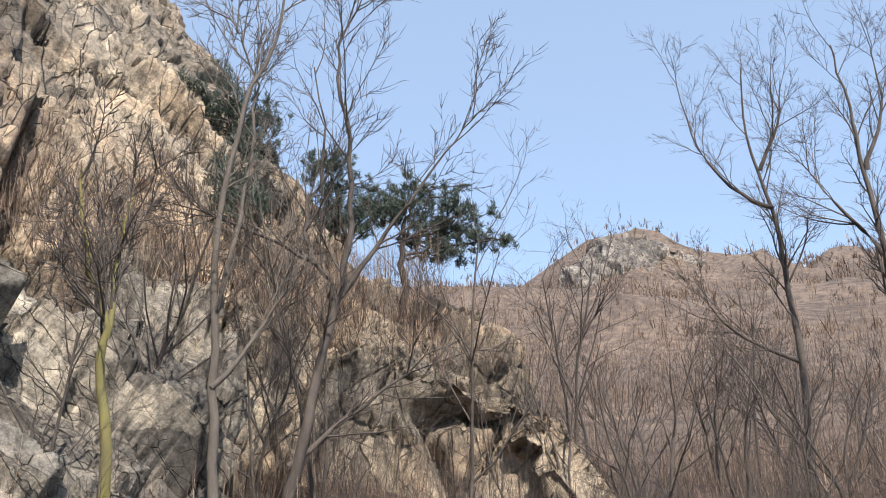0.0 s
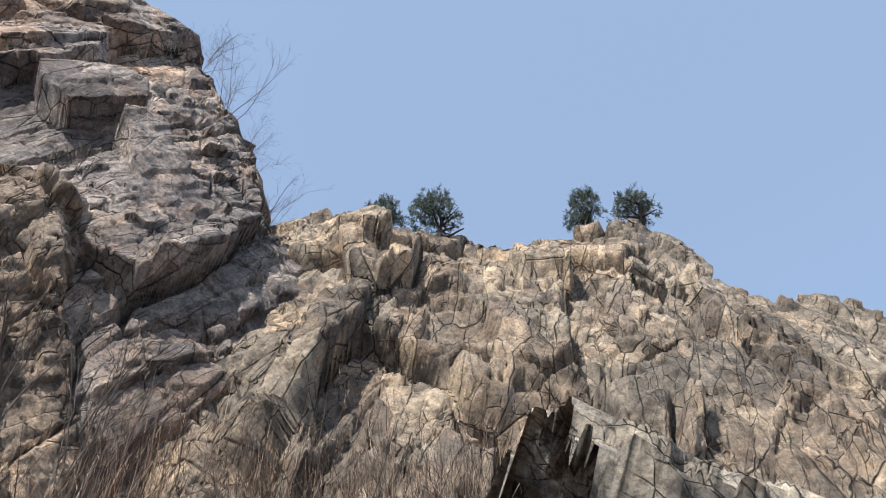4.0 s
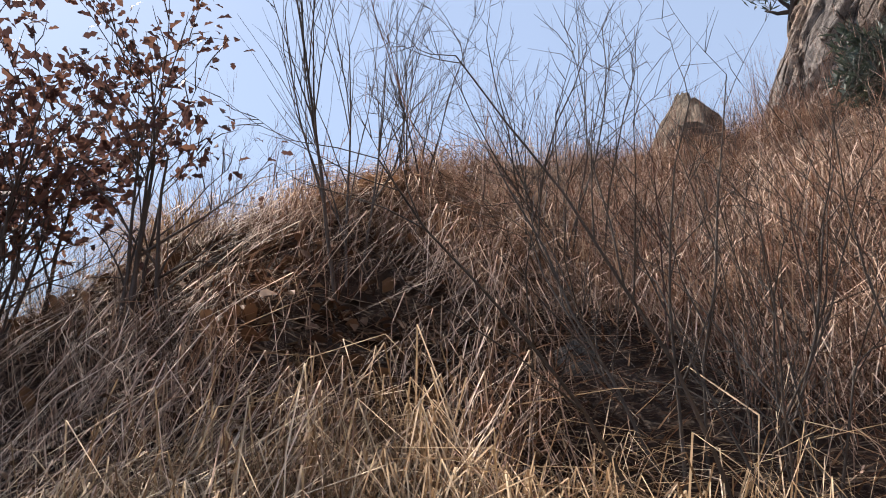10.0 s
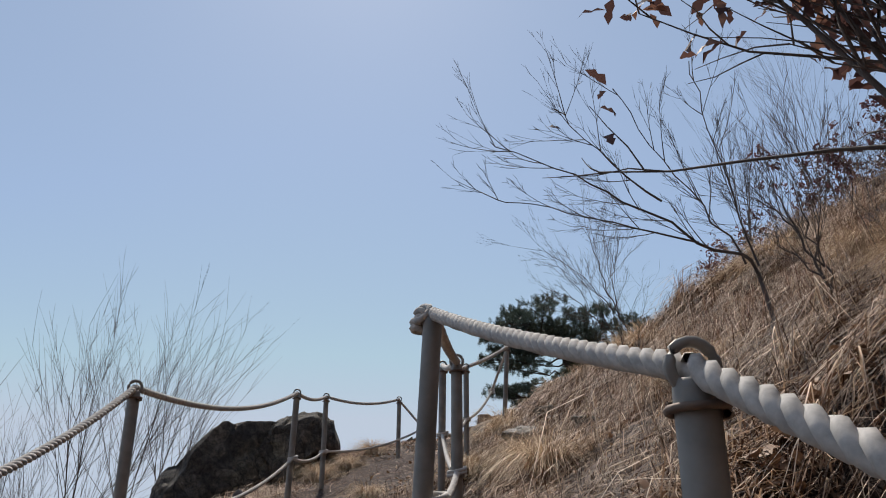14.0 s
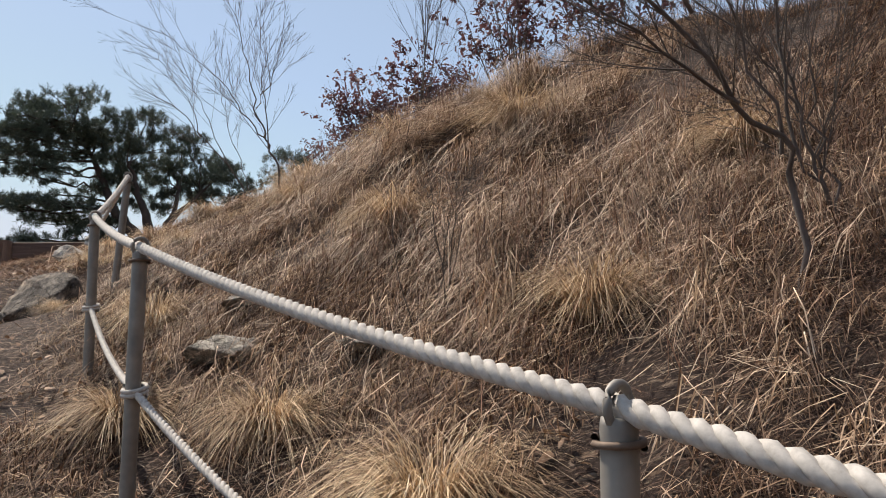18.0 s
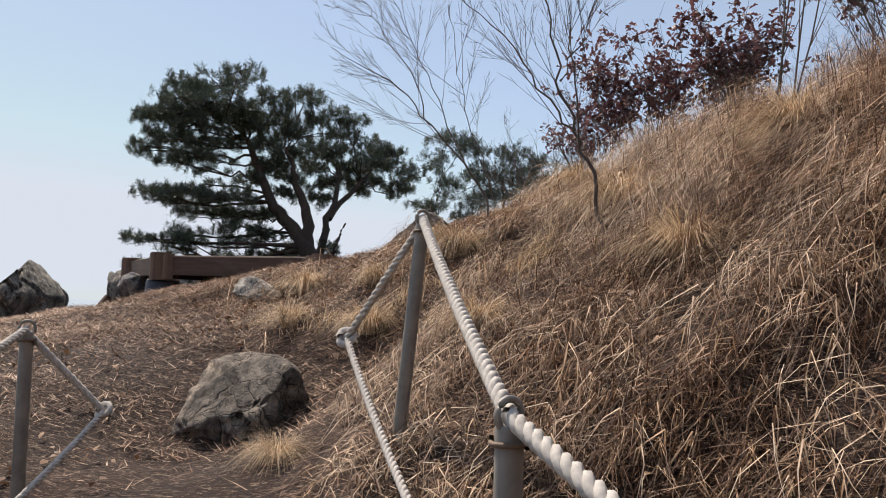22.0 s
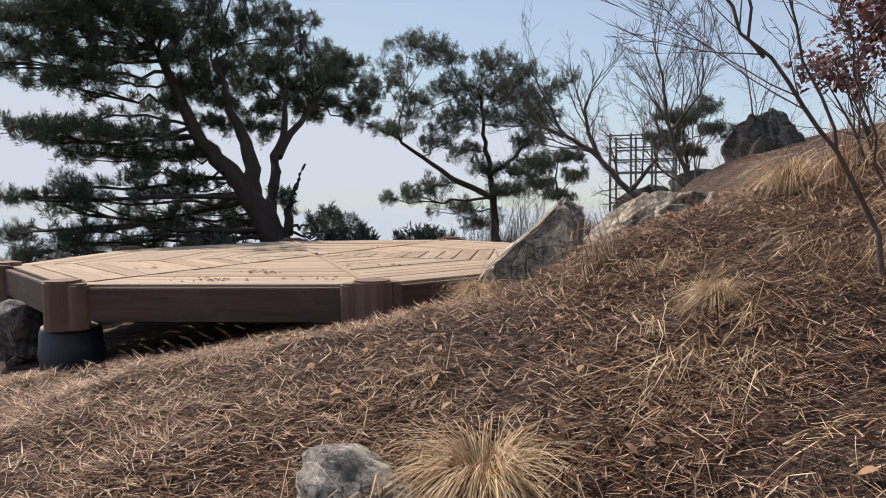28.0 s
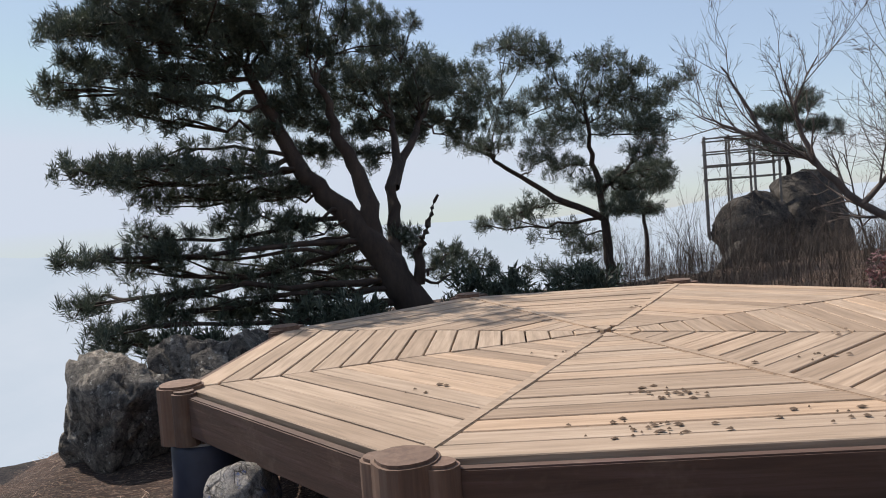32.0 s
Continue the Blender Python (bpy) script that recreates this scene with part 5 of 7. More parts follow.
def led_tree(x, y, z, lines, girth, seed, mat, label, reach=1.0, dense=11, spec=LED, finest=0.005):
    """A leafless tree whose main limbs follow given lines, with finer branches grown from them."""
    rng = random.Random(seed)
    root = empty("bare_tree", pose(x, y, z))
    fine = []
    for n, line in enumerate(lines):
        q = [Vector(p) for p in line]
        if n == 0:
            q.insert(0, Vector((0, 0, gz(x, y) - z - 0.1)))
        pts = []
        for i in range(len(q) - 1):
            a, b, c, d = q[max(i - 1, 0)], q[i], q[i + 1], q[min(i + 2, len(q) - 1)]
            for t in (0, 0.25, 0.5, 0.75):
                h = b * 2 + (c - a) * t + (a * 2 - b * 5 + c * 4 - d) * t * t + (b * 3 - a - c * 3 + d) * t ** 3
                pts.append(h * 0.5 + Vector((rng.gauss(0, 0.012), rng.gauss(0, 0.012), 0)))
        pts.append(q[-1])
        g0 = girth * (1.0 if n == 0 else 0.5)
        m = len(pts) - 1
        rad = [max(g0 * (1 - 0.88 * (i / m) ** 0.8), finest) for i in range(m + 1)]
        thing_np("trunk" if n == 0 else "limb", *tube(pts, rad, 8), mat, root, smooth=True)
        total = sum((b - a).length for a, b in zip(pts, pts[1:]))
        for i in range(int(dense * (1.4 if n == 0 else 1.0))):
            t = rng.uniform(0.35 if n == 0 else 0.2, 1.0) * m
            k = min(int(t), m - 1)
            d = (pts[k + 1] - pts[k]).normalized()
            ax = d.cross(Vector((rng.gauss(0, 1), rng.gauss(0, 1), rng.gauss(0, 1)))).normalized()
            kd = Matrix.Rotation(radians(rng.uniform(20, 48)), 3, ax) @ d
            grow(rng, pts[k].lerp(pts[k + 1], t - k), kd, reach * rng.uniform(0.5, 1.25), max(rad[k] * 0.42, finest * 1.1), 0, spec, fine)
    tagged(thing_np("twig_spray", *join([tube(p, r, 4 if lv < 1 else 3) for lv, p, r in fine]), mat if mat is not M_YBARK else M_TWIG, root), kind="stuff")
    return tagged(root, label, "tree")



# thicket on the bank beside the lower trail
for i in range(34):
    x, y = rs.uniform(9.6, 14.4), rs.uniform(-12.6, -8.2)
    d = trail_at(np.array([x]), np.array([y]))[0][0]
    if d > 1.0 and x > 10.2:
        shrub(x, y, rs.uniform(0.3, 0.6), i)
for i, (x, y, s) in enumerate(((10.15, -11.0, 0.6), (10.7, -11.3, 0.7), (10.9, -12.1, 0.7), (11.4, -12.4, 0.6), (11.3, -11.6, 0.55), (11.9, -12.1, 0.5), (12.5, -12.8, 0.5), (9.2, -10.2, 0.6))):
    shrub(x, y, s, i + 50)
# saplings up the slope
for i, (x, y, s, lab) in enumerate(((10.02, -11.6, 0.8, "slender leafless sapling on the bank"), (5.3, -4.4, 0.9, "leafless sapling on the crest"), (6.2, -4.0, 0.9, "leafless sapling on the crest"))):
    tagged(plant("sapling", brooms[i % 4], pose(x, y, gz(x, y), 0, 0, 50 * i) @ Matrix.Diagonal((s, s, s, 1)), lab, "sapling"))
led_tree(7.43, -8.96, -0.74, [[(0.0, 0.0, 0.0), (-0.05, -0.02, 0.19), (-0.11, -0.05, 0.39), (-0.16, -0.08, 0.59), (-0.2, -0.1, 0.79)], [(-0.03, -0.01, 0.11), (-0.15, -0.04, 0.27), (-0.26, -0.07, 0.41), (-0.4, -0.1, 0.51)], [(-0.05, -0.02, 0.19), (-0.07, -0.05, 0.43), (-0.08, -0.08, 0.67), (-0.06, -0.09, 0.87)],
    [(0.0, 0.0, 0.03), (-0.02, -0.03, 0.27), (0.02, -0.05, 0.55), (0.06, -0.07, 0.79)], [(-0.11, -0.05, 0.39), (-0.24, -0.09, 0.57), (-0.34, -0.11, 0.67)]], 0.013, 53, M_DARKTWIG, "many-stemmed leafless sapling above the rope", 0.4, 8, WAND, 0.0018)
led_tree(7.2, -9.3, -0.62, [[(0.0, 0.0, 0.0), (-0.22, -0.18, 0.17), (-0.5, -0.42, 0.42), (-0.78, -0.66, 0.62), (-1.05, -0.88, 0.8)], [(-0.05, -0.04, 0.05), (-0.2, -0.15, 0.38), (-0.38, -0.3, 0.76), (-0.52, -0.42, 1.12)], [(-0.22, -0.18, 0.17), (-0.48, -0.4, 0.26), (-0.8, -0.68, 0.38), (-1.02, -0.86, 0.44)],
    [(-0.02, -0.02, 0.03), (-0.05, -0.06, 0.4), (-0.12, -0.13, 0.82), (-0.16, -0.18, 1.25)], [(-0.38, -0.3, 0.42), (-0.6, -0.5, 0.72), (-0.78, -0.66, 1.0)]], 0.014, 54, M_DARKTWIG, "leafless sapling whose long stems lean out over the slope", 0.34, 9, WAND, 0.0028)
led_tree(4.2, -5.39, 0.0, [[(0.0, 0.0, 0.0), (-0.06, -0.05, 0.29), (-0.14, -0.09, 0.52), (-0.22, -0.14, 0.78), (-0.28, -0.19, 1.1), (-0.35, -0.24, 1.42), (-0.38, -0.27, 1.66)], [(-0.14, -0.09, 0.52), (-0.32, -0.17, 0.74), (-0.52, -0.25, 1.01), (-0.76, -0.34, 1.22), (-0.99, -0.43, 1.41)],
    [(-0.11, -0.07, 0.43), (-0.14, -0.12, 0.78), (-0.17, -0.16, 1.13), (-0.17, -0.2, 1.49)], [(-0.22, -0.14, 0.78), (-0.08, -0.13, 1.06), (-0.01, -0.13, 1.35)]], 0.0145, 51, M_DARKTWIG, "slender leafless sapling with leaning stems on the grassy slope", 0.5, 9, WAND, 0.0022)
led_tree(3.21, -3.83, 0.36, [[(0.0, 0.0, 0.0), (-0.16, -0.08, 0.28), (-0.42, -0.18, 0.57), (-0.65, -0.27, 0.86), (-0.95, -0.38, 1.03), (-1.15, -0.45, 1.15)], [(-0.16, -0.08, 0.28), (-0.32, -0.16, 0.67), (-0.48, -0.24, 1.06), (-0.66, -0.33, 1.45), (-0.75, -0.38, 1.69)],
    [(0.03, 0.01, 0.01), (-0.02, -0.04, 0.33), (-0.15, -0.12, 0.72), (-0.22, -0.17, 1.06), (-0.28, -0.23, 1.5)], [(-0.42, -0.18, 0.57), (-0.53, -0.24, 0.91), (-0.76, -0.34, 1.25), (-0.89, -0.41, 1.5)]], 0.012, 52, M_DARKTWIG, "leafless sapling with long stems leaning over the bank", 0.55, 9, WAND, 0.0022)
for i in range(26):
    x, y = rs.uniform(4.5, 9.5), rs.uniform(-10.5, -3.5)
    d = trail_at(np.array([x]), np.array([y]))[0][0]
    if d > 1.6:
        shrub(x, y, rs.uniform(0.3, 0.6), i)
# below the trail, seen against the sky
for i, (x, y) in enumerate(((1.6, -12.6), (0.6, -11.6), (2.6, -13.2), (-0.6, -10.4), (-1.4, -9.6), (0.2, -9.8), (-2.2, -8.2), (3.6, -13.6), (-3.0, -7.2), (-1.9, -11.2))):
    tagged(plant("sapling", brooms[i % 4], pose(x, y, gz(x, y), 0, 0, 40 * i) @ Matrix.Diagonal((1.25, 1.25, 1.25, 1)), "leafless sapling on the downhill side of the fence", "sapling", "downhill saplings"))


def leaves_on(out, seed, n, size, level, mat, spread=0.035):
    """Lobed, curled leaves round the outer stems."""
    rng = random.Random(seed)
    tips = [(p, k) for lv, pts, r in out if lv >= level for k, p in enumerate(pts) if k > 0]
    tall = max(p.z for p, k in tips)
    tips = [q for q in tips if q[0].z > 0.38 * tall]
    V, F = [], []
    for i in range(n):
        if i % 5 == 0:
            p, _ = rng.choice(tips)
        c = p + Vector((rng.gauss(0, spread), rng.gauss(0, spread), rng.gauss(0, spread)))
        rot = Euler((rng.uniform(-1.0, 1.0), rng.uniform(-1.0, 1.0), rng.uniform(0, 6.28))).to_matrix()
        s = size * rng.uniform(0.55, 1.15)
        k = len(V)
        for x, y, z in ((0, 0, 0), (0.35, 0.22, 0.1), (0.55, 0.14, 0.05), (0.8, 0.26, 0.12), (1.1, 0.0, -0.12), (0.8, -0.26, 0.12), (0.55, -0.14, 0.05), (0.35, -0.22, 0.1)):
            V.append(c + rot @ Vector((x * s, y * s, z * s)))
        F += [(k, k + 1, k + 7), (k + 1, k + 2, k + 7), (k + 2, k + 6, k + 7), (k + 2, k + 3, k + 6), (k + 3, k + 5, k + 6), (k + 3, k + 4, k + 5)]
    me = mesh_np("foliage", np.array([tuple(q) for q in V]), np.array(F))
    me.materials.append(mat)
    return me


OAK = dict(segs=(6, 4, 3), gnarl=(0.06, 0.10, 0.14), up=(0.03, 0.04, 0.02), kids=(6, 4), ratio=((0.4, 0.7), (0.35, 0.6)), angle=((18, 50), (20, 55)), thin=0.0025, **{"from": (0.22, 0.2)})


def leafy_bush(x, y, seed, stems, height, spread, n, size, mat, label, lean=(0, 0), tilt=0):
    a, b, out = bare_plant("oak", seed, OAK, stems, height, 0.0105, spread, M_DARKTWIG)
    root = plant("oak_bush", (a, b), pose(x, y, gz(x, y), lean[0], lean[1], tilt), label, "bush")
    tagged(share("foliage", leaves_on(out, seed, n, size, 1, mat), root), "dead brown leaves still hanging", kind="stuff")
    return root


leafy_bush(8.56, -11.42, 63, 15, 1.15, 0.66, 1750, 0.058, M_OAKLEAF, "oak bush hung with dead brown leaves above the trail", (2, -3))
leafy_bush(9.02, -11.62, 42, 11, 1.05, 0.55, 1000, 0.056, M_OAKLEAF, "oak bush hung with dead brown leaves on the bank", (0, 0))
leafy_bush(9.45, -11.62, 45, 5, 0.95, 0.35, 420, 0.046, M_OAKLEAF, "small oak bush with withered leaves", (0, 0))
leafy_bush(4.45, -2.25, 43, 16, 1.25, 0.85, 2300, 0.075, M_REDLEAF, "oak bush with dry purple-red leaves on the crest")
leafy_bush(5.15, -2.5, 49, 14, 1.15, 0.8, 1700, 0.07, M_REDLEAF, "spreading oak bush with dry purple-red leaves on the crest")
leafy_bush(3.85, -2.3, 46, 8, 0.75, 0.8, 700, 0.06, M_REDLEAF, "low oak bush with dry purple-red leaves")
leafy_bush(6.2, -3.7, 44, 12, 1.3, 0.7, 1300, 0.075, M_REDLEAF, "oak bush with dry purple-brown leaves on the crest")
leafy_bush(7.3, -3.9, 47, 12, 1.3, 0.7, 1200, 0.075, M_REDLEAF, "oak bush with dry purple-brown leaves on the skyline")
leafy_bush(2.75, 1.75, 48, 9, 0.62, 0.9, 800, 0.05, M_REDLEAF, "low bush with dry red leaves behind the platform")


# ---- pines ----
def needle_clumps(centres, radii, seed, per=46, needle=0.13, w=0.0045):
    """Needle tufts that point up and out round given places."""
    g = np.random.default_rng(seed)
    n = len(centres)
    c = np.repeat(np.asarray(centres), per, 0)
    r = np.repeat(np.asarray(radii), per)
    axis = g.normal(0, 0.45, (n, 3)) + (0, 0, 1.0)
    axis /= np.linalg.norm(axis, axis=1)[:, None]
    axis = np.repeat(axis, per, 0)
    d = g.normal(0, 0.62, (n * per, 3)) + axis * 0.85
    d /= np.linalg.norm(d, axis=1)[:, None]
    root = c + axis * (g.uniform(-0.9, 0.7, n * per) * r)[:, None] + g.normal(0, 0.10, (n * per, 3)) * r[:, None]
    ln = needle * g.uniform(0.7, 1.25, n * per)
    tip = root + d * ln[:, None]
    side = np.cross(d, g.normal(0, 1, (n * per, 3)))
    side /= np.linalg.norm(side, axis=1)[:, None]
    mid = (root + tip) / 2
    v = np.stack([root, mid + side * w, tip, mid - side * w], 1).reshape(-1, 3)
    i = np.arange(n * per)[:, None] * 4
    return v, np.concatenate([i + (0, 1, 2), i + (0, 2, 3)]).reshape(-1, 3)


def pine(x, y, z, trunk, pads, seed, label, axis, girth=0.2, depth=0.9, per=58, clump=0.17, needle=0.13):
    """A mountain pine. trunk: lines of (across, depth, up) for the stems; pads: (across, depth where it has one, up, half width, half height) for the flat sprays of needles."""
    rng = random.Random(seed)
    base = Vector((x, y, z))
    root = empty("pine_tree", Matrix.Translation(base))
    ca, sa = math.cos(axis), math.sin(axis)

    def put(a, b, c):
        return Vector((a * ca - b * sa, a * sa + b * ca, c))
    stems = []
    for k, line in enumerate(trunk):
        q = [put(*p) for p in line]
        pts = []
        for a, b in zip(q, q[1:]):
            for t in (0, 0.25, 0.5, 0.75):
                pts.append(a.lerp(b, t) + Vector((rng.gauss(0, 0.02), rng.gauss(0, 0.02), 0)))
        pts.append(q[-1])
        g0 = girth * (1.0, 0.55, 0.42, 0.3, 0.3)[k]
        rad = [g0 * (1 - 0.8 * (i / (len(pts) - 1)) ** 0.8) for i in range(len(pts))]
        stems.append((pts, rad))
    v, f = join([tube(p, r, 10) for p, r in stems])
    thing_np("trunk", v, f, M_PINEBARK, root, smooth=True)
    limbs, sprigs, cen, rad = [], [], [], []
    allp = [(p, r) for pts, rr in stems for p, r in zip(pts, rr)]
    for row in pads:
        a, back, up, hw, hh = row if len(row) == 5 else (row[0], 0, *row[1:])
        dep = back + rng.uniform(-depth, depth) * (0.4 + 0.6 * min(1, hw))
        c = put(a, dep, up)
        s, sr = min(allp, key=lambda q: (q[0] - c).length + (2.5 if q[0].z > c.z + 0.05 else 0) + (0.6 if q[1] < 0.03 else 0))
        far = (c - s).length
        mid = s.lerp(c, 0.5) + Vector((rng.gauss(0, 0.1 * far), rng.gauss(0, 0.1 * far), rng.gauss(-0.05, 0.1) * far))
        curve = [s.lerp(mid, t / 8).lerp(mid.lerp(c, t / 8), t / 8) + Vector((rng.gauss(0, 0.03), rng.gauss(0, 0.03), rng.gauss(0, 0.035))) * (0 < t < 8) for t in range(9)]
        r0 = min(sr * 0.5, 0.012 + 0.011 * far)
        limbs.append(tube(curve, [r0 * (1 - 0.75 * t / 8) for t in range(9)], 6))
        for t in (4, 5, 6, 7, 8):
            for k in range(3):
                e = curve[t] + Vector((rng.gauss(0, 0.1), rng.gauss(0, 0.1), rng.uniform(-0.02, 0.1)))
                cen.append(tuple(e))
                rad.append(clump * rng.uniform(0.4, 0.8))
        lobes = [(c, hw * 0.72, hh)]
        for k in range(2 + int(4 * hw)):
            t = rng.uniform(0, 6.283)
            lobes.append((c + put(math.cos(t) * hw * rng.uniform(0.5, 1.0), math.sin(t) * hw * 0.8, rng.gauss(0.02, 0.6) * hh), hw * rng.uniform(0.28, 0.5), hh * rng.uniform(0.45, 0.9)))
        for lc, lw, lh in lobes:
            k0 = curve[rng.randint(4, 8)]
            sprigs.append(tube([k0, k0.lerp(lc, 0.5) + Vector((0, 0, rng.gauss(0, 0.04))), lc], [r0 * 0.4 + 0.004, r0 * 0.25 + 0.004, 0.005], 4))
            for i in range(max(6, int(lw * max(lw, lh) * 140))):
                t, rr = rng.uniform(0, 6.283), math.sqrt(rng.random())
                e = lc + put(math.cos(t) * rr * lw, math.sin(t) * rr * lw * 0.85, 0)
                e.z += lh * (1 - rr * rr) * rng.uniform(-0.35, 1.0) + rng.gauss(0, 0.03) - 0.06 * rr
                cen.append(tuple(e))
                rad.append(clump * rng.uniform(0.5, 0.95))
                if i % 3 == 0:
                    sprigs.append(tube([lc, lc.lerp(e, 0.55) + Vector((0, 0, -0.04)), e], [0.009, 0.006, 0.003], 3))
    for v, f in limbs:
        thing_np("limb", v, f, M_PINEBARK, root, smooth=True)
    v, f = join(sprigs)
    tagged(thing_np("branch_spray", v, f, M_PINEBARK, root), kind="stuff")
    v, f = needle_clumps(cen, rad, seed, per, needle)
    tagged(thing_np("crown", v, f, M_NEEDLE, root), "dark green needles in layered sprays", kind="stuff")
    return tagged(root, label, "pine")


CROWN = [(-2.31, -0.43, 3.7, 1.28, 0.29), (-1.48, 0.09, 3.54, 0.75, 0.34), (-0.65, 1.19, 3.66, 0.61, 0.42), (-2.76, -0.65, 3.4, 0.69, 0.25), (-3.24, -0.84, 3.39, 0.37, 0.21), (0.11, 2.12, 3.24, 0.58, 0.42), (0.68, 2.72, 2.96, 0.61, 0.31), (-3.52, -0.95, 3.06, 0.33, 0.15), (-2.9, -0.72, 2.96, 0.56, 0.19), (-2.26, -0.4, 2.97, 0.71, 0.26), (-1.58, 0.03, 3.06, 0.61, 0.27), (-0.96, 0.81, 2.94, 0.59, 0.26), (-0.42, 1.5, 3.09, 0.47, 0.28), (-3.55, -0.97, 2.76, 0.27, 0.12), (-2.99, -0.76, 2.53, 0.56, 0.17), (-2.4, -0.49, 2.58, 0.51, 0.16), (-1.81, -0.11, 2.32, 0.47, 0.15), (-1.12, 0.61, 2.42, 0.43, 0.14), (0.39, 2.43, 2.55, 0.51, 0.17)]
CROWN += [(1.13, 3.15, 2.81, 0.46, 0.2), (-1.95, -0.2, 3.44, 0.66, 0.26), (-1.13, 0.52, 3.82, 0.43, 0.21), (-0.1, 1.87, 3.53, 0.41, 0.24), (-2.5, -0.56, 3.21, 0.5, 0.19), (-2.17, -0.34, 4.16, 0.77, 0.26), (-1.44, 0.12, 4.11, 0.47, 0.24), (-2.83, -0.67, 3.92, 0.43, 0.19), (-3.56, -0.99, 1.94, 0.45, 0.13), (-2.98, -0.77, 1.97, 0.56, 0.16), (-2.45, -0.53, 1.88, 0.58, 0.18), (-1.9, -0.17, 1.93, 0.47, 0.15), (-3.31, -0.9, 1.81, 0.49, 0.1), (-2.74, -0.69, 1.58, 0.44, 0.1), (-1.38, 0.11, 1.63, 0.28, 0.1), (-2.12, -0.31, 1.31, 0.39, 0.12), (-0.62, 1.3, 2.38, 0.39, 0.14), (-0.03, 1.98, 2.33, 0.37, 0.13)]
CROWN += [(-3.04, -0.81, 1.17, 0.37, 0.09), (-2.67, -0.68, 0.95, 0.32, 0.08), (-1.91, -0.18, 0.99, 0.4, 0.12), (-1.42, 0.09, 1.15, 0.34, 0.14), (-1.26, 0.14, 0.72, 0.42, 0.15), (-0.92, 0.28, 0.83, 0.35, 0.14), (-3.43, -0.96, 0.96, 0.37, 0.1), (-2.96, -0.79, 0.85, 0.37, 0.09), (-2.28, -0.42, 0.57, 0.52, 0.12), (-1.71, -0.07, 0.5, 0.47, 0.14), (-1.15, 0.18, 0.36, 0.42, 0.13), (-2.56, -0.6, 0.48, 0.38, 0.09), (-0.81, 0.31, 0.53, 0.35, 0.13), (-2.36, -0.47, 1.62, 0.39, 0.1), (-1.81, -0.12, 1.52, 0.34, 0.11)]
CROWN += [(-3.67, -1.07, 0.47, 0.36, 0.08), (-3.06, -0.84, 0.21, 0.37, 0.1), (-2.73, -0.72, 0.26, 0.32, 0.08), (-2.2, -0.36, 0.23, 0.39, 0.09), (-3.02, -0.83, 0.04, 0.37, 0.09), (-2.54, -0.59, -0.03, 0.32, 0.06), (-2.04, -0.26, 0.14, 0.27, 0.07), (0.48, 0.79, 0.62, 0.3, 0.12), (-0.08, 0.59, 0.89, 0.22, 0.15), (0.77, 0.89, 0.44, 0.3, 0.13)]
CROWN += [(-0.81, 1.0, 3.26, 0.52, 0.26), (-0.3, 1.66, 2.79, 0.48, 0.2), (-1.05, 0.66, 3.35, 0.51, 0.25), (-0.49, 1.38, 4.0, 0.46, 0.23), (0.25, 2.28, 2.92, 0.51, 0.21), (-0.07, 1.88, 3.86, 0.41, 0.2), (-1.32, 0.29, 2.68, 0.49, 0.17), (-0.79, 1.05, 2.67, 0.45, 0.17), (0.62, 2.65, 3.3, 0.44, 0.22), (0.92, 2.95, 2.44, 0.4, 0.16), (-1.55, 0.04, 2.59, 0.41, 0.14), (-0.25, 1.73, 2.52, 0.36, 0.13), (-0.86, 0.88, 4.26, 0.44, 0.21), (-0.58, 1.36, 2.0, 0.31, 0.11), (-1.15, 0.6, 2.06, 0.32, 0.1)]
pine(-1.77, 4.27, -0.37, [[(0, 0, -0.5), (0, 0, 0), (-0.28, 0, 0.58), (-0.59, 0.05, 1.02), (-0.91, 0.1, 1.39), (-1.29, 0.1, 1.83), (-1.58, 0.1, 2.47), (-1.81, 0, 3.1)], [(-0.47, 0.05, 0.87), (-0.52, 0.15, 1.49), (-0.73, 0.2, 1.99), (-0.89, 0.2, 2.48), (-0.99, 0.1, 2.97)], [(-0.22, 0, 0.58), (-0.2, 0.5, 1.54), (-0.12, 0.9, 2.2), (-0.3, 1.2, 2.75)],
    [(-0.2, 0.5, 1.54), (0.1, 1.3, 2.3), (0.35, 2.0, 2.9)], [(0.08, 0, 0.35), (0.11, -0.1, 0.83), (0.24, -0.1, 1.09), (0.36, -0.1, 1.39)]], CROWN, 5, "large spreading dark green pine at the platform's far edge", 0.106, 0.27, 0.75, 56, 0.14, 0.105)
CROWN_B = [(-1.7, 4.4, 0.81, 0.28), (-1.0, 4.14, 0.51, 0.25), (0.01, 4.16, 0.51, 0.3), (-2.03, 4.02, 0.51, 0.22), (-1.04, 3.64, 0.81, 0.36), (-0.03, 3.56, 0.81, 0.41), (0.61, 3.92, 0.51, 0.3), (0.97, 3.38, 0.51, 0.3), (1.2, 3.67, 0.41, 0.2), (-1.67, 3.38, 0.51, 0.18), (-0.68, 3.1, 0.81, 0.36), (0.23, 2.93, 0.81, 0.36), (0.84, 2.98, 0.51, 0.3)]
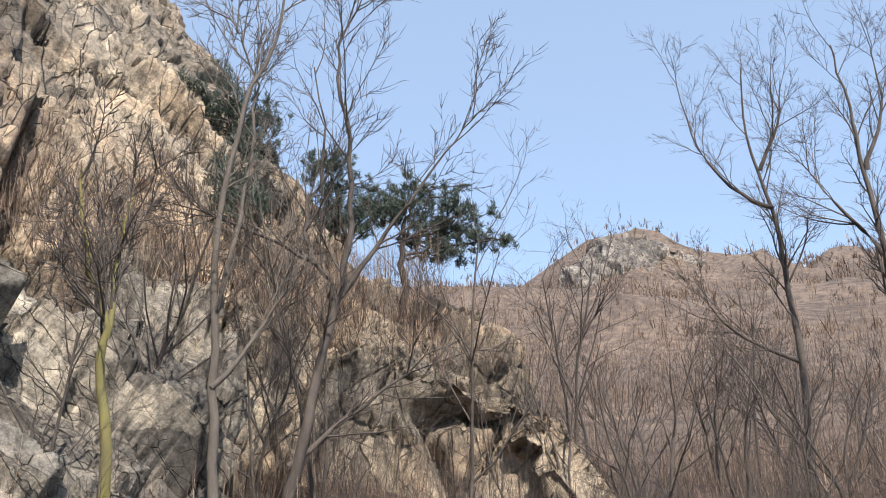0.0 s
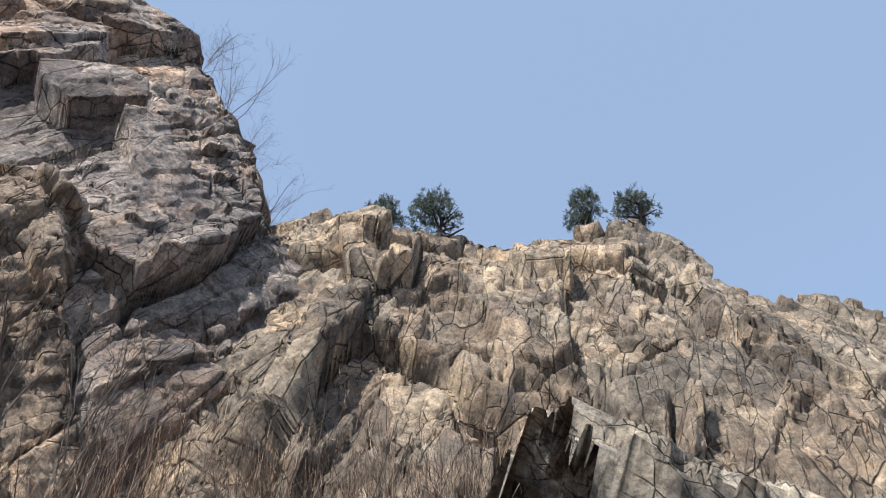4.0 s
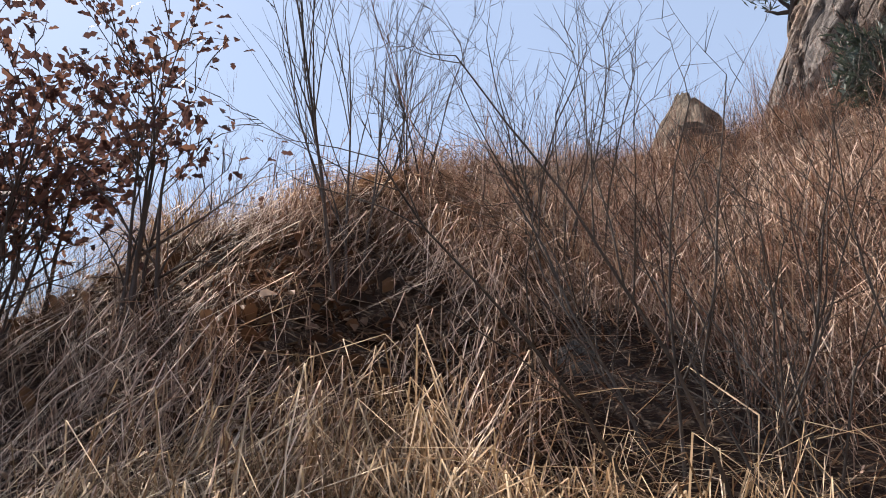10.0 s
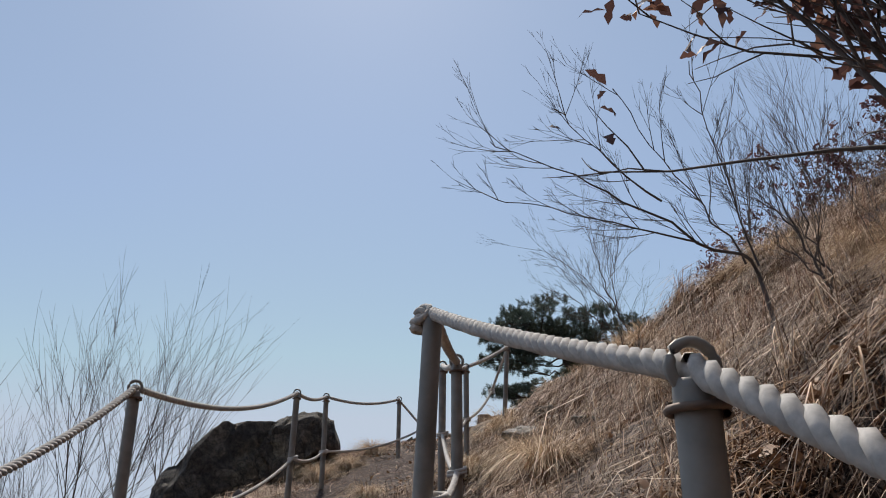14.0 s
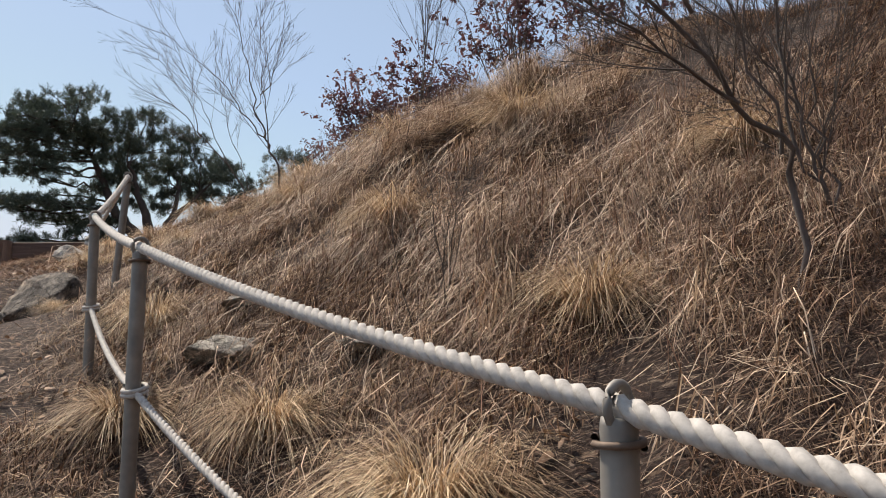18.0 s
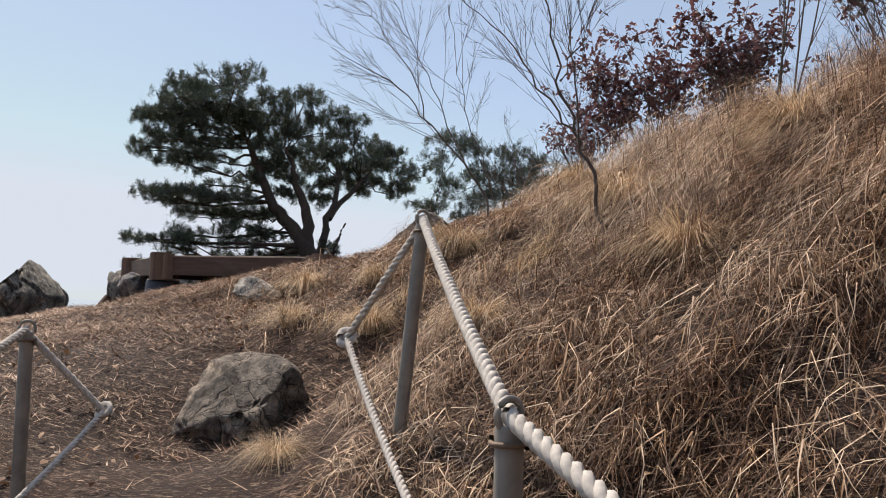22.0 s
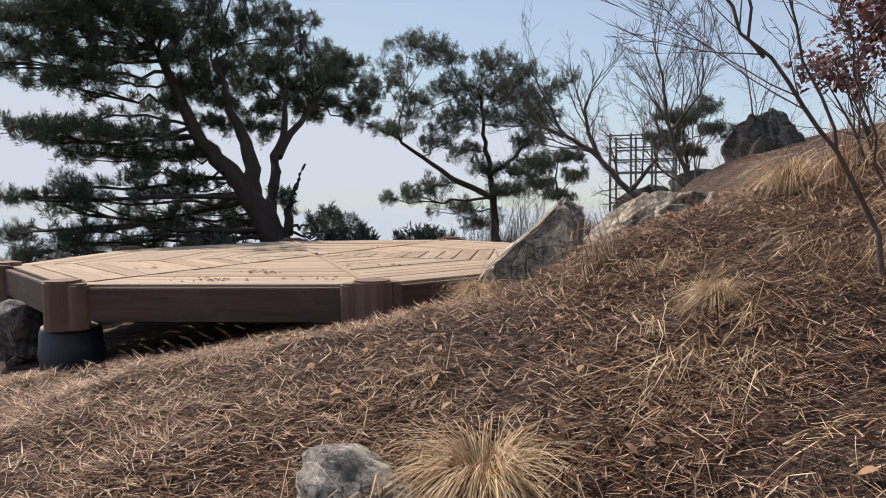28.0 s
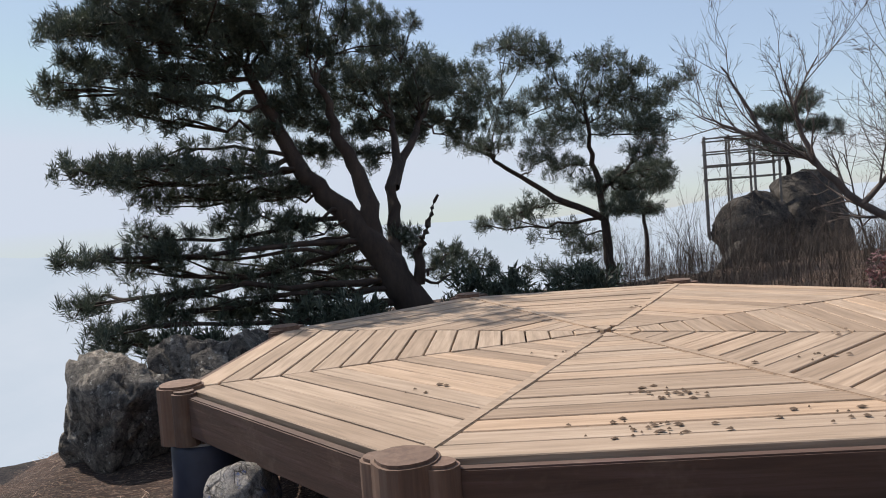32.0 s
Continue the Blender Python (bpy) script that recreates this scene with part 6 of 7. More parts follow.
CROWN_B += [(-2.12, 2.8, 0.61, 0.18), (-1.33, 2.54, 0.41, 0.14), (-0.63, 2.39, 0.51, 0.2), (0.6, 2.49, 0.41, 0.2), (-0.36, 1.96, 0.41, 0.14), (0.55, 1.89, 0.61, 0.22), (0.87, 2.07, 0.41, 0.2), (-1.61, 1.55, 0.71, 0.2), (-2.13, 1.38, 0.36, 0.14), (-0.93, 1.19, 0.51, 0.18), (0.32, 1.5, 0.61, 0.2), (-0.44, 0.85, 0.51, 0.18), (-1.28, 0.51, 0.41, 0.16)]
pine(1.14, 8.98, -0.9, [[(0, 0, -0.6), (-0.01, 0, 0.1), (-0.09, 0, 0.82), (-0.14, 0, 1.43), (-0.2, 0, 2.05), (-0.3, 0, 2.66), (-0.34, 0, 3.48)], [(-0.15, 0, 1.38), (-0.98, 0, 1.8), (-1.75, 0.1, 2.37), (-2.23, 0.1, 2.71), (-2.72, 0, 2.95)], [(-0.16, 0, 1.84), (0.37, 0.1, 2.21), (0.72, 0.1, 2.79)]],
    CROWN_B, 6, "dark green pine with a reddish trunk beyond the platform", 0.106, 0.13, 0.8, 36, 0.16, 0.12)


def round_pine(x, y, z, w, h, seed, label, group="", per=30, clump=0.2):
    """A dense, rounded pine far off."""
    rng = random.Random(seed)
    root = empty("pine_tree", pose(x, y, z))
    out = []
    grow(rng, Vector((0, 0, -0.4)), Vector((rng.gauss(0, 0.15), rng.gauss(0, 0.15), 1)).normalized(), h * 0.85, 0.05 + 0.02 * h, 0, dict(segs=(6, 4), gnarl=(0.12, 0.14), up=(0.02, 0.02), kids=(12,), ratio=((0.4, 0.65),), angle=((40, 80),), thin=0.01, **{"from": (0.25,)}), out)
    v, f = join([tube(p, r, 6) for _, p, r in out])
    thing_np("trunk", v, f, M_PINEBARK, root, smooth=True)
    cen = []
    for i in range(int(1.9 * w * h / clump ** 2) + 14):
        a, r = rng.uniform(0, 6.283), math.sqrt(rng.random())
        t = rng.random()
        cen.append((math.cos(a) * r * w / 2 * (1.05 - 0.5 * t), math.sin(a) * r * w / 2 * (1.05 - 0.5 * t), h * (0.3 + 0.7 * t)))
    v, f = needle_clumps(cen, [clump * rng.uniform(0.7, 1.3) for _ in cen], seed, per, clump * 0.75, 0.004 + clump * 0.035)
    tagged(thing_np("crown", v, f, M_NEEDLE, root), kind="stuff")
    return tagged(root, label, "pine", group)

# ---- pines on the cliffs ----
for i, (x, y, z, w, h) in enumerate(((17.37, -10.77, 11.67, 2.65, 2.31), (14.86, -6.96, 5.82, 1.02, 1.09), (14.45, -6.48, 5.01, 1.09, 1.09), (13.97, -6.08, 4.19, 0.88, 0.82))):
    round_pine(x, y, z, w, h, 400 + i, "rounded dark pine growing from the top of the dome" if i == 0 else "small dark pine clinging to the flank of the dome")
for i, (x, y, z, w, h) in enumerate(((20.34, -17.84, 9.10, 0.99, 1.12), (20.40, -18.87, 9.43, 1.19, 1.19), (20.14, -22.04, 9.59, 0.92, 1.19), (19.81, -22.96, 9.43, 0.99, 1.06), (18.88, -25.14, 5.80, 0.99, 0.73), (17.86, -25.93, 3.98, 1.32, 0.99), (15.55, -24.77, 1.34, 0.86, 1.12), (14.99, -24.35, 0.85, 0.79, 0.86))):
    round_pine(x, y, z, w, h, 420 + i, "dark green pine on the far cliff's skyline", "cliff pines", 26, 0.11)

# layered pines on the shoulder of the far cliff
pine(15.68, -24.90, 2.29, [[(0, 0, -0.6), (0.0, 0, 0.0), (-0.06, 0, 0.41), (-0.17, 0, 0.72), (-0.31, 0, 0.9)]], [(-0.52, 0.97, 0.36, 0.13), (-0.16, 0.9, 0.43, 0.14), (0.41, 0.58, 0.29, 0.16), (0.11, 0.34, 0.29, 0.09), (-0.31, 0.69, 0.29, 0.1), (0.4, 0.2, 0.18, 0.07), (-0.67, 0.91, 0.25, 0.09), (0.12, 0.75, 0.29, 0.11)], 60, "dark pine with flat sprays leaning from the cliff", -2.546, 0.055, 0.35, 44, 0.085, 0.07)
pine(14.62, -25.70, 0.72, [[(0, 0, -0.6), (0.0, 0, 0.0), (0.04, 0, 0.53), (-0.08, 0, 1.06), (-0.18, 0, 1.45)]], [(-0.28, 1.52, 0.31, 0.15), (-0.08, 1.32, 0.41, 0.17), (-0.29, 1.13, 0.35, 0.14), (0.12, 1.05, 0.35, 0.17), (-0.09, 0.76, 0.35, 0.14), (0.33, 0.78, 0.21, 0.12), (-0.29, 0.93, 0.28, 0.14), (-0.01, 1.55, 0.21, 0.11), (0.26, 0.98, 0.28, 0.14)], 61, "dark layered pine at the foot of the cliff", -2.546, 0.055, 0.35, 44, 0.085, 0.07)
pine(13.84, -25.93, 0.85, [[(0, 0, -0.6), (0.0, 0, 0.0), (-0.01, 0, 0.45), (0.08, 0, 0.71), (0.25, 0, 0.9)]], [(-0.08, 1.0, 0.27, 0.1), (0.32, 0.96, 0.41, 0.17), (0.05, 0.77, 0.34, 0.14), (0.52, 0.76, 0.34, 0.17), (0.85, 0.47, 0.34, 0.17), (0.38, 0.51, 0.47, 0.17), (-0.22, 0.65, 0.27, 0.12), (0.17, 0.32, 0.41, 0.12), (0.99, 0.27, 0.27, 0.1), (0.58, 0.18, 0.41, 0.1), (0.72, 0.7, 0.27, 0.14)], 62, "spreading dark pine on the shoulder below the cliff", -2.546, 0.055, 0.35, 44, 0.085, 0.07)

# ---- woods and trees below the far cliff ----
RS = random.Random(9)
TR = "leafless tree with pale bark and fine upward twigs"
led_tree(12.15, -22.52, -1.73, [[(0.00, 0.00, 0.00), (-0.08, -0.08, 0.62), (-0.18, -0.17, 1.22), (-0.24, -0.23, 1.78), (-0.23, -0.21, 2.42), (-0.15, -0.14, 3.06), (-0.27, -0.25, 3.56)], [(-0.18, -0.17, 1.22), (-0.32, -0.34, 1.58), (-0.50, -0.51, 1.93), (-0.71, -0.70, 2.38), (-0.91, -0.87, 2.71)],
    [(-0.18, -0.17, 1.22), (-0.04, -0.09, 1.50), (0.35, 0.29, 1.76), (0.63, 0.59, 1.89)], [(-0.07, -0.06, 1.49), (0.01, -0.04, 1.82), (-0.06, -0.14, 2.40), (0.04, -0.10, 3.06)], [(0.01, 0.01, 0.17), (-0.17, -0.21, 0.41), (-0.43, -0.46, 0.69), (-0.63, -0.65, 0.92)]], 0.047, 31, M_TWIG, "forked leafless tree with dark bark and fine twigs", 0.66)
led_tree(11.66, -21.51, -1.72, [[(0.00, 0.00, 0.00), (0.02, 0.02, 0.51), (0.04, 0.05, 1.36), (-0.02, -0.03, 2.04), (-0.13, -0.14, 2.65), (-0.16, -0.18, 3.13)], [(0.03, 0.03, 0.87), (-0.02, -0.07, 1.61), (0.01, -0.10, 2.25), (0.14, 0.01, 2.70)], [(0.02, 0.02, 0.51), (-0.12, -0.19, 0.89), (-0.13, -0.24, 1.18)]], 0.034, 32, M_PALEBARK, "slim leafless tree with pale grey bark", 0.50)
led_tree(11.35, -20.73, -1.71, [[(0.00, 0.00, 0.00), (0.02, 0.04, 0.50), (0.03, 0.06, 0.73), (0.07, 0.13, 0.97), (0.10, 0.18, 1.28)], [(0.02, 0.04, 0.59), (0.04, 0.01, 0.90), (0.06, -0.03, 1.26)]], 0.030, 33, M_YBARK, "small leafless tree with yellow lichen on its trunk", 0.39, 9)
led_tree(10.22, -28.89, -1.88, [[(0, 0, 0), (-0.11, -0.02, 1.55), (-0.08, -0.02, 2.68), (-0.04, -0.01, 3.52), (0.12, 0.02, 4.59), (0.06, 0.01, 5.61)], [(-0.04, -0.01, 3.52), (0.43, 0.01, 3.94), (0.81, 0.04, 4.79), (0.94, 0.01, 5.82)], [(0.02, 0.00, 4.08), (-0.26, -0.10, 4.69), (-0.38, -0.18, 5.37)], [(-0.11, -0.02, 1.55), (0.37, 0.00, 1.81), (0.79, 0.03, 2.22), (0.96, 0.01, 2.63)]],
    0.066, 34, M_TWIG, "tall leafless tree with brown bark above the woods", 0.85)
led_tree(9.0, -28.31, -1.88, [[(0, 0, 0), (0.05, 0.0, 1.36), (0.01, 0.0, 2.54), (0.05, 0.0, 3.56), (0.09, 0.0, 4.37), (0.14, 0.01, 5.23)], [(0.05, 0.0, 3.56), (-0.23, -0.07, 4.22), (-0.25, -0.13, 5.07)], [(0.01, 0.0, 2.54), (0.40, -0.04, 3.24), (0.68, -0.07, 3.83)]], 0.066, 35, M_TWIG, "tall leafless tree with brown bark above the woods", 0.85)
for i, (x, y, s, k) in enumerate(((13.0, -23.7, 0.4, 1), (12.9, -28.8, 0.6, 2), (11.2, -23.0, 0.35, 4), (12.6, -21.2, 0.33, 0), (13.7, -22.4, 0.38, 3), (14.2, -24.4, 0.45, 2), (14.4, -31.5, 0.75, 1), (11.6, -33.0, 0.7, 0))):
    plant("bare_tree", trees[k], pose(x, y, gz(x, y), 0, 0, 80 * i) @ Matrix.Diagonal((s, s, s, 1)), TR, "tree", "bare trees")
for i in range(95):
    a, r = radians(RS.uniform(96, 188)), RS.uniform(2.6, 9)
    x, y = 8.7 + r * math.sin(a), -19 + r * math.cos(a)
    s = RS.uniform(0.35, 0.8) * (0.75 + 0.03 * r)
    shrub(x, y, s, i, "leafless brown shrub in the thicket below the cliff")


for i in range(64):
    a, r = radians(RS.uniform(118, 192)), RS.uniform(5.5, 24)
    x, y, sc = 8.7 + r * math.sin(a), -19 + r * math.cos(a), RS.uniform(0.16, 0.34) * (0.8 + 0.035 * r)
    if gz(x, y) < -0.6:
        plant("bare_tree", trees[i % 5], pose(x, y, gz(x, y) - 0.1, RS.uniform(-9, 9), RS.uniform(-9, 9), 50 * i) @ Matrix.Diagonal((sc * 1.3, sc * 1.3, sc, 1)), "low spreading leafless tree in the brown woods", "tree", "bare trees")


def twiggy(x, y, z, size, wide, g, per=5, kids=7, lean_most=0.82):
    """Bare brush: from each place a few leaning stems, each with side twigs."""
    n = len(x)
    x, y, z, s = (np.repeat(q, per) for q in (x, y, z, size))
    m = n * per
    x, y = x + g.normal(0, 0.12, m) * s, y + g.normal(0, 0.12, m) * s
    ln, az, lean, droop = s * g.uniform(0.5, 1.1, m), g.uniform(0, 6.28, m), g.uniform(0.02, lean_most, m), g.uniform(-0.25, 0.15, m)
    bits = [strips(x, y, z, ln, wide * g.uniform(0.6, 1.2, m), az, lean, droop, g, 2)]
    q = g.uniform(0.2, 0.95, (m, kids))
    h = ln[:, None] * (lean[:, None] * q + droop[:, None] * q * q)
    kz = z[:, None] + ln[:, None] * (q * np.sqrt(1 - lean[:, None] ** 2) - 0.75 * droop[:, None] * q * q)
    kx, ky = x[:, None] + np.cos(az)[:, None] * h, y[:, None] + np.sin(az)[:, None] * h
    kl = ln[:, None] * (1.1 - q) * g.uniform(0.3, 0.8, (m, kids))
    k = m * kids
    bits.append(strips(kx.ravel(), ky.ravel(), kz.ravel(), kl.ravel(), np.full(k, wide * 0.55), g.uniform(0, 6.28, k), g.uniform(0.25, 0.9, k), g.uniform(-0.45, 0.1, k), g, 2))
    return join(bits)


def woods(n, r0, r1, a0, a1, tall, wide, seed, per=5, kids=7):
    """Far bare woods in a sector round the start of the walk."""
    g = np.random.default_rng(seed)
    r = np.sqrt(g.uniform(r0 ** 2, r1 ** 2, n))
    a = np.radians(g.uniform(a0, a1, n))
    x, y = 8.7 + r * np.sin(a), -19 + r * np.cos(a)
    return twiggy(x, y, ground(x, y) - 0.2, tall * g.uniform(0.45, 1.25, n), wide, g, per, kids)


v, f = join([woods(1300, 3.5, 15, 98, 196, 0.95, 0.007, 1, 5, 7), woods(1500, 13, 50, 135, 198, 1.7, 0.02, 5, 4, 6), woods(2600, 40, 110, 98, 198, 2.8, 0.05, 4, 3, 5), woods(4200, 90, 240, 100, 200, 3.4, 0.12, 2, 3, 4), woods(7000, 215, 480, 100, 205, 3.6, 0.40, 3, 3, 2)])
tagged(thing_np("bare_woods", v, f, M_FARWOOD), "leafless brown woods covering the slopes", "woods", kind="stuff")
# brush on the lower ledges of the far cliff
g = np.random.default_rng(21)
bq = spread([(14.89, -15.70, 0.52), (15.25, -17.35, 0.58), (15.58, -19.00, 0.71), (15.65, -20.32, 0.71), (15.45, -21.64, 0.65), (14.99, -22.96, 0.52), (14.49, -24.08, 0.38), (13.74, -24.94, -0.01), (12.75, -25.60, -0.34)], 700)
up = g.random(700) ** 1.5
bq = bq + np.stack([up * 1.4 - 0.4 + g.normal(0, 0.25, 700), g.normal(0, 0.35, 700) - up * 0.4, up * 1.4 - 0.4], 1)
v, f = twiggy(bq[:, 0], bq[:, 1], bq[:, 2], g.uniform(0.35, 0.95, 700), 0.0075, g, 5, 7)
tagged(thing_np("cliff_brush", v, f, M_FARWOOD), "leafless brown brush on the lower ledges of the far cliff", "brush", kind="stuff")
# brush on the bank under the dome and beside the lower trail
x, y = scatter(2600, 8.6, 15.5, -13.4, -6.5, lambda x, y: smooth01(trail_at(x, y)[0], 1.0, 1.9) * smooth01(vnoise(x * 0.8, y * 0.8, 91), 0.3, 0.65) * (0.06 + 0.94 * smooth01(x, 10.4, 11.6)))
v, f = twiggy(x, y, ground(x, y) - 0.05, G.uniform(0.3, 0.95, len(x)), 0.0045, G, 4, 7)
tagged(thing_np("bank_brush", v, f, M_RUST), "tangled rust-brown twigs on the bank", "brush", kind="stuff")
x, y = scatter(640, 0.4, 7.5, 2.6, 11.5, lambda x, y: (np.hypot(x, y) > 3.1) * (np.hypot(x, y) + 0.5 * x > 4.2) * 1.0)
v, f = twiggy(x, y, ground(x, y) - 0.05, G.uniform(0.35, 1.1, len(x)), 0.007, G, 5, 8)
tagged(thing_np("thicket", v, f, M_TWIG), "grey-brown leafless thicket behind the platform", "thicket", kind="stuff")
x, y = scatter(1800, 3.2, 9.0, -10.5, -2.6, lambda x, y: smooth01(trail_at(x, y)[0], 1.2, 2.2) * smooth01(vnoise(x * 1.1, y * 1.1, 17), 0.5, 0.75) * 0.7)
v, f = twiggy(x, y, ground(x, y) - 0.03, G.uniform(0.2, 0.6, len(x)), 0.0035, G, 3, 6)
tagged(thing_np("slope_brush", v, f, M_RUST), "low red-brown twigs among the dry grass", "brush", kind="stuff")
# dry scrub on the slope under the dome
bx, by = scatter(9000, 11.0, 15.5, -16.0, -7.0, lambda x, y: smooth01(trail_at(x, y)[0], 1.2, 2.4) * smooth01(vnoise(x * 0.9, y * 0.9, 61), 0.25, 0.6))
k = 6
bx, by = np.repeat(bx, k) + G.normal(0, 0.06, len(bx) * k), np.repeat(by, k) + G.normal(0, 0.06, len(by) * k)
v, f = strips(bx, by, ground(bx, by) - 0.02, G.uniform(0.10, 0.36, len(bx)), G.uniform(0.0018, 0.004, len(bx)), G.uniform(0, 6.28, len(bx)), G.uniform(0.05, 0.85, len(bx)), G.uniform(0.0, 0.6, len(bx)), G)
tagged(thing_np("rusty_scrub", v, f, M_RUST), "rust-brown dry stems below the rock", "scrub", kind="stuff")
for i, (x, y, s) in enumerate(((13.90, -10.36, 0.65), (14.04, -11.00, 0.65), (13.61, -9.85, 0.50), (14.33, -11.80, 0.50), (12.96, -11.08, 0.43))):
    shrub(x, y, s * 0.8, i, "bushy rust-red leafless shrub at the foot of the rock")
for i, (x, y, z, s) in enumerate(((17.10, -10.22, 11.94, 0.68), (16.28, -8.39, 10.31, 0.75), (15.67, -7.64, 8.41, 0.68), (17.92, -14.44, 10.92, 0.88), (17.85, -15.05, 9.09, 1.02), (17.78, -15.53, 7.32, 0.88), (17.71, -16.07, 6.09, 1.02), (15.20, -14.98, 1.20, 1.29), (15.47, -15.66, 1.06, 1.16), (15.94, -12.81, 5.28, 0.61), (16.22, -14.17, 5.01, 0.75))):
    plant("bare_shrub", shrubs[i % 6], pose(x, y, z, 0, 0, 67 * i) @ Matrix.Diagonal((s, s, s, 1)), "leafless shrub rooted in a crack of the dome", "shrub", "rock shrubs")
for x, y, n, tall in ((13.6, -11.2, 60, 0.55), (13.0, -10.6, 50, 0.5), (14.0, -11.9, 60, 0.55), (12.2, -12.6, 40, 0.45), (12.7, -11.8, 40, 0.4)):
    a, r = G.uniform(0, 6.283, n), 0.33 * np.sqrt(G.random(n))
    qx, qy = x + r * np.cos(a), y + r * np.sin(a)
    v, f = twiggy(qx, qy, ground(qx, qy) - 0.03, tall * G.uniform(0.6, 1.1, n), 0.005, G, 5, 9)
    tagged(thing_np("rust_bush", v, f, M_ORANGE), "rust-red leafless bush at the foot of the rock", "bush", "rust-red bushes")
for i, (x, y) in enumerate(((13.3, -10.0), (12.8, -9.6))):
    round_pine(x, y, gz(x, y), 0.5, 0.5, 470 + i, "low green bush among dry scrub", per=40, clump=0.14)

# ---- stones about the trail ----
for i, (n, x, y, z, size, mat, lab) in enumerate((
        ("rock", 13.45, -11.09, -0.01, (0.42, 0.35, 0.24), M_BOULDER, "grey block of rock among dry scrub"), ("rock", 13.10, -10.74, -0.04, (0.28, 0.24, 0.21), M_BOULDER, "grey stone among dry scrub"), ("rock", 14.01, -11.65, -0.04, (0.49, 0.42, 0.28), M_TAN, "tan block of rock at the foot of the dome"),
        ("rock", 13.73, -9.27, 2.69, (0.35, 0.35, 0.42), M_TAN, "tan rock standing on the skyline"), ("rock", 12.05, -8.15, 1.01, (0.42, 0.36, 0.8), M_TAN, "pointed tan rock standing on the skyline"), ("rock", 11.77, -9.06, 0.59, (0.35, 0.28, 0.28), M_BOULDER, "grey rock on the skyline"),
        ("rock", 10.75, -11.7, -1.5, (0.2, 0.16, 0.17), M_GREYROCK, "dark mossy rock half hidden in grass"), ("flat_stone", 4.95, -8.05, -1.0, (0.26, 0.2, 0.06), M_SLAB, "flat tan stone step beside the rope"), ("flat_stone", 5.05, -8.5, -1.22, (0.28, 0.22, 0.13), M_SLAB, "flat layered stone among dead leaves"), ("flat_stone", 5.75, -8.65, -1.2, (0.3, 0.2, 0.08), M_SLAB, "flat stone sunk into the grassy bank"),
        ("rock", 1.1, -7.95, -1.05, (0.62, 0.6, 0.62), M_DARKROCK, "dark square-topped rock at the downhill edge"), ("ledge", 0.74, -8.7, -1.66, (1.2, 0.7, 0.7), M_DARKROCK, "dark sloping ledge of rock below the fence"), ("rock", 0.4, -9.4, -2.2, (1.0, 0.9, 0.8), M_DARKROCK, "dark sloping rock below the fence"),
        ("rock", -3.95, -1.1, -0.62, (1.5, 0.85, 0.9), M_GREYROCK, "grey flat-topped rock at the downhill edge beside the platform"), ("rock", -3.75, 0.95, -0.75, (0.75, 0.55, 0.7), M_GREYROCK, "cracked grey rock with pale lichen beside the platform"), ("rock", -3.3, 1.35, -0.52, (0.62, 0.5, 0.56), M_GREYROCK, "grey rock with pale lichen beside the platform"), ("rock", -3.05, 1.95, -0.48, (0.6, 0.4, 0.35), M_GREYROCK, "grey lichened rock beside the platform"), ("stone", -1.7, -1.58, -0.44, (0.27, 0.22, 0.26), M_BLUESTONE, "pale stone with blue paint wedged under the platform"),
        ("log_shaped_rock", 3.05, 0.25, 0.32, (0.75, 0.26, 0.22), M_SLAB, "long tan rock lying on the bank behind the platform"), ("rock", 4.3, 1.45, 0.85, (0.42, 0.40, 0.60), M_GREYROCK, "rounded grey rock on the crest"), ("stone", 3.15, -1.55, 0.40, (0.14, 0.1, 0.12), M_SLAB, "pale pointed stone on the bank"), ("stone", 3.0, -0.9, 0.38, (0.3, 0.12, 0.08), M_SLAB, "flat pale stone on the bank"))):
    turn = {"log_shaped_rock": (0, -22, -20), "ledge": (0, 35, -116)}.get(n, (0, 0, 37 * i))
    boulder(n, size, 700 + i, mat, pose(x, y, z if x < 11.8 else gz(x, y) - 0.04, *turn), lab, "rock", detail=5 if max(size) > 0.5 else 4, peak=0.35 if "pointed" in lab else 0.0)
thing_np("wooden_board", *tube([(-2.72, -1.35, -0.98), (-2.5, -1.3, -0.72), (-2.35, -1.25, -0.50)], [0.07, 0.07, 0.06], 4), M_FASCIA)
tagged(bpy.data.objects["wooden_board"], "rusty brown board leaning against the platform footing", "board")
st = thing_np("stump_post", *tube([(3.93, -10.2, gz(3.93, -10.2) - 0.2), (3.93, -10.2, -1.9), (3.92, -10.22, -1.66), (3.92, -10.22, -1.63)], [0.05, 0.045, 0.04, 0.012], 9), M_DARKTWIG, smooth=True)
tagged(st, "short dark wooden stump beside the fence", "stump")

# ---- behind the platform ----
led_tree(3.91, 3.52, -0.22, [[(0, 0, 0), (-0.18, 0.08, 0.40), (-0.70, 0.29, 0.77), (-1.13, 0.43, 1.29), (-1.54, 0.55, 1.54), (-1.76, 0.60, 1.98), (-1.99, 0.65, 2.42)], [(-1.13, 0.43, 1.29), (-1.27, 0.47, 1.91), (-1.04, 0.40, 2.41)], [(-0.70, 0.29, 0.77), (-0.33, 0.14, 1.32), (-0.39, 0.17, 1.97)], [(-1.54, 0.55, 1.54), (-1.91, 0.64, 1.72), (-2.23, 0.70, 1.90)]],
    0.075, 36, M_DARKTWIG, "gnarled leafless tree leaning over the thicket", 0.7, 9)
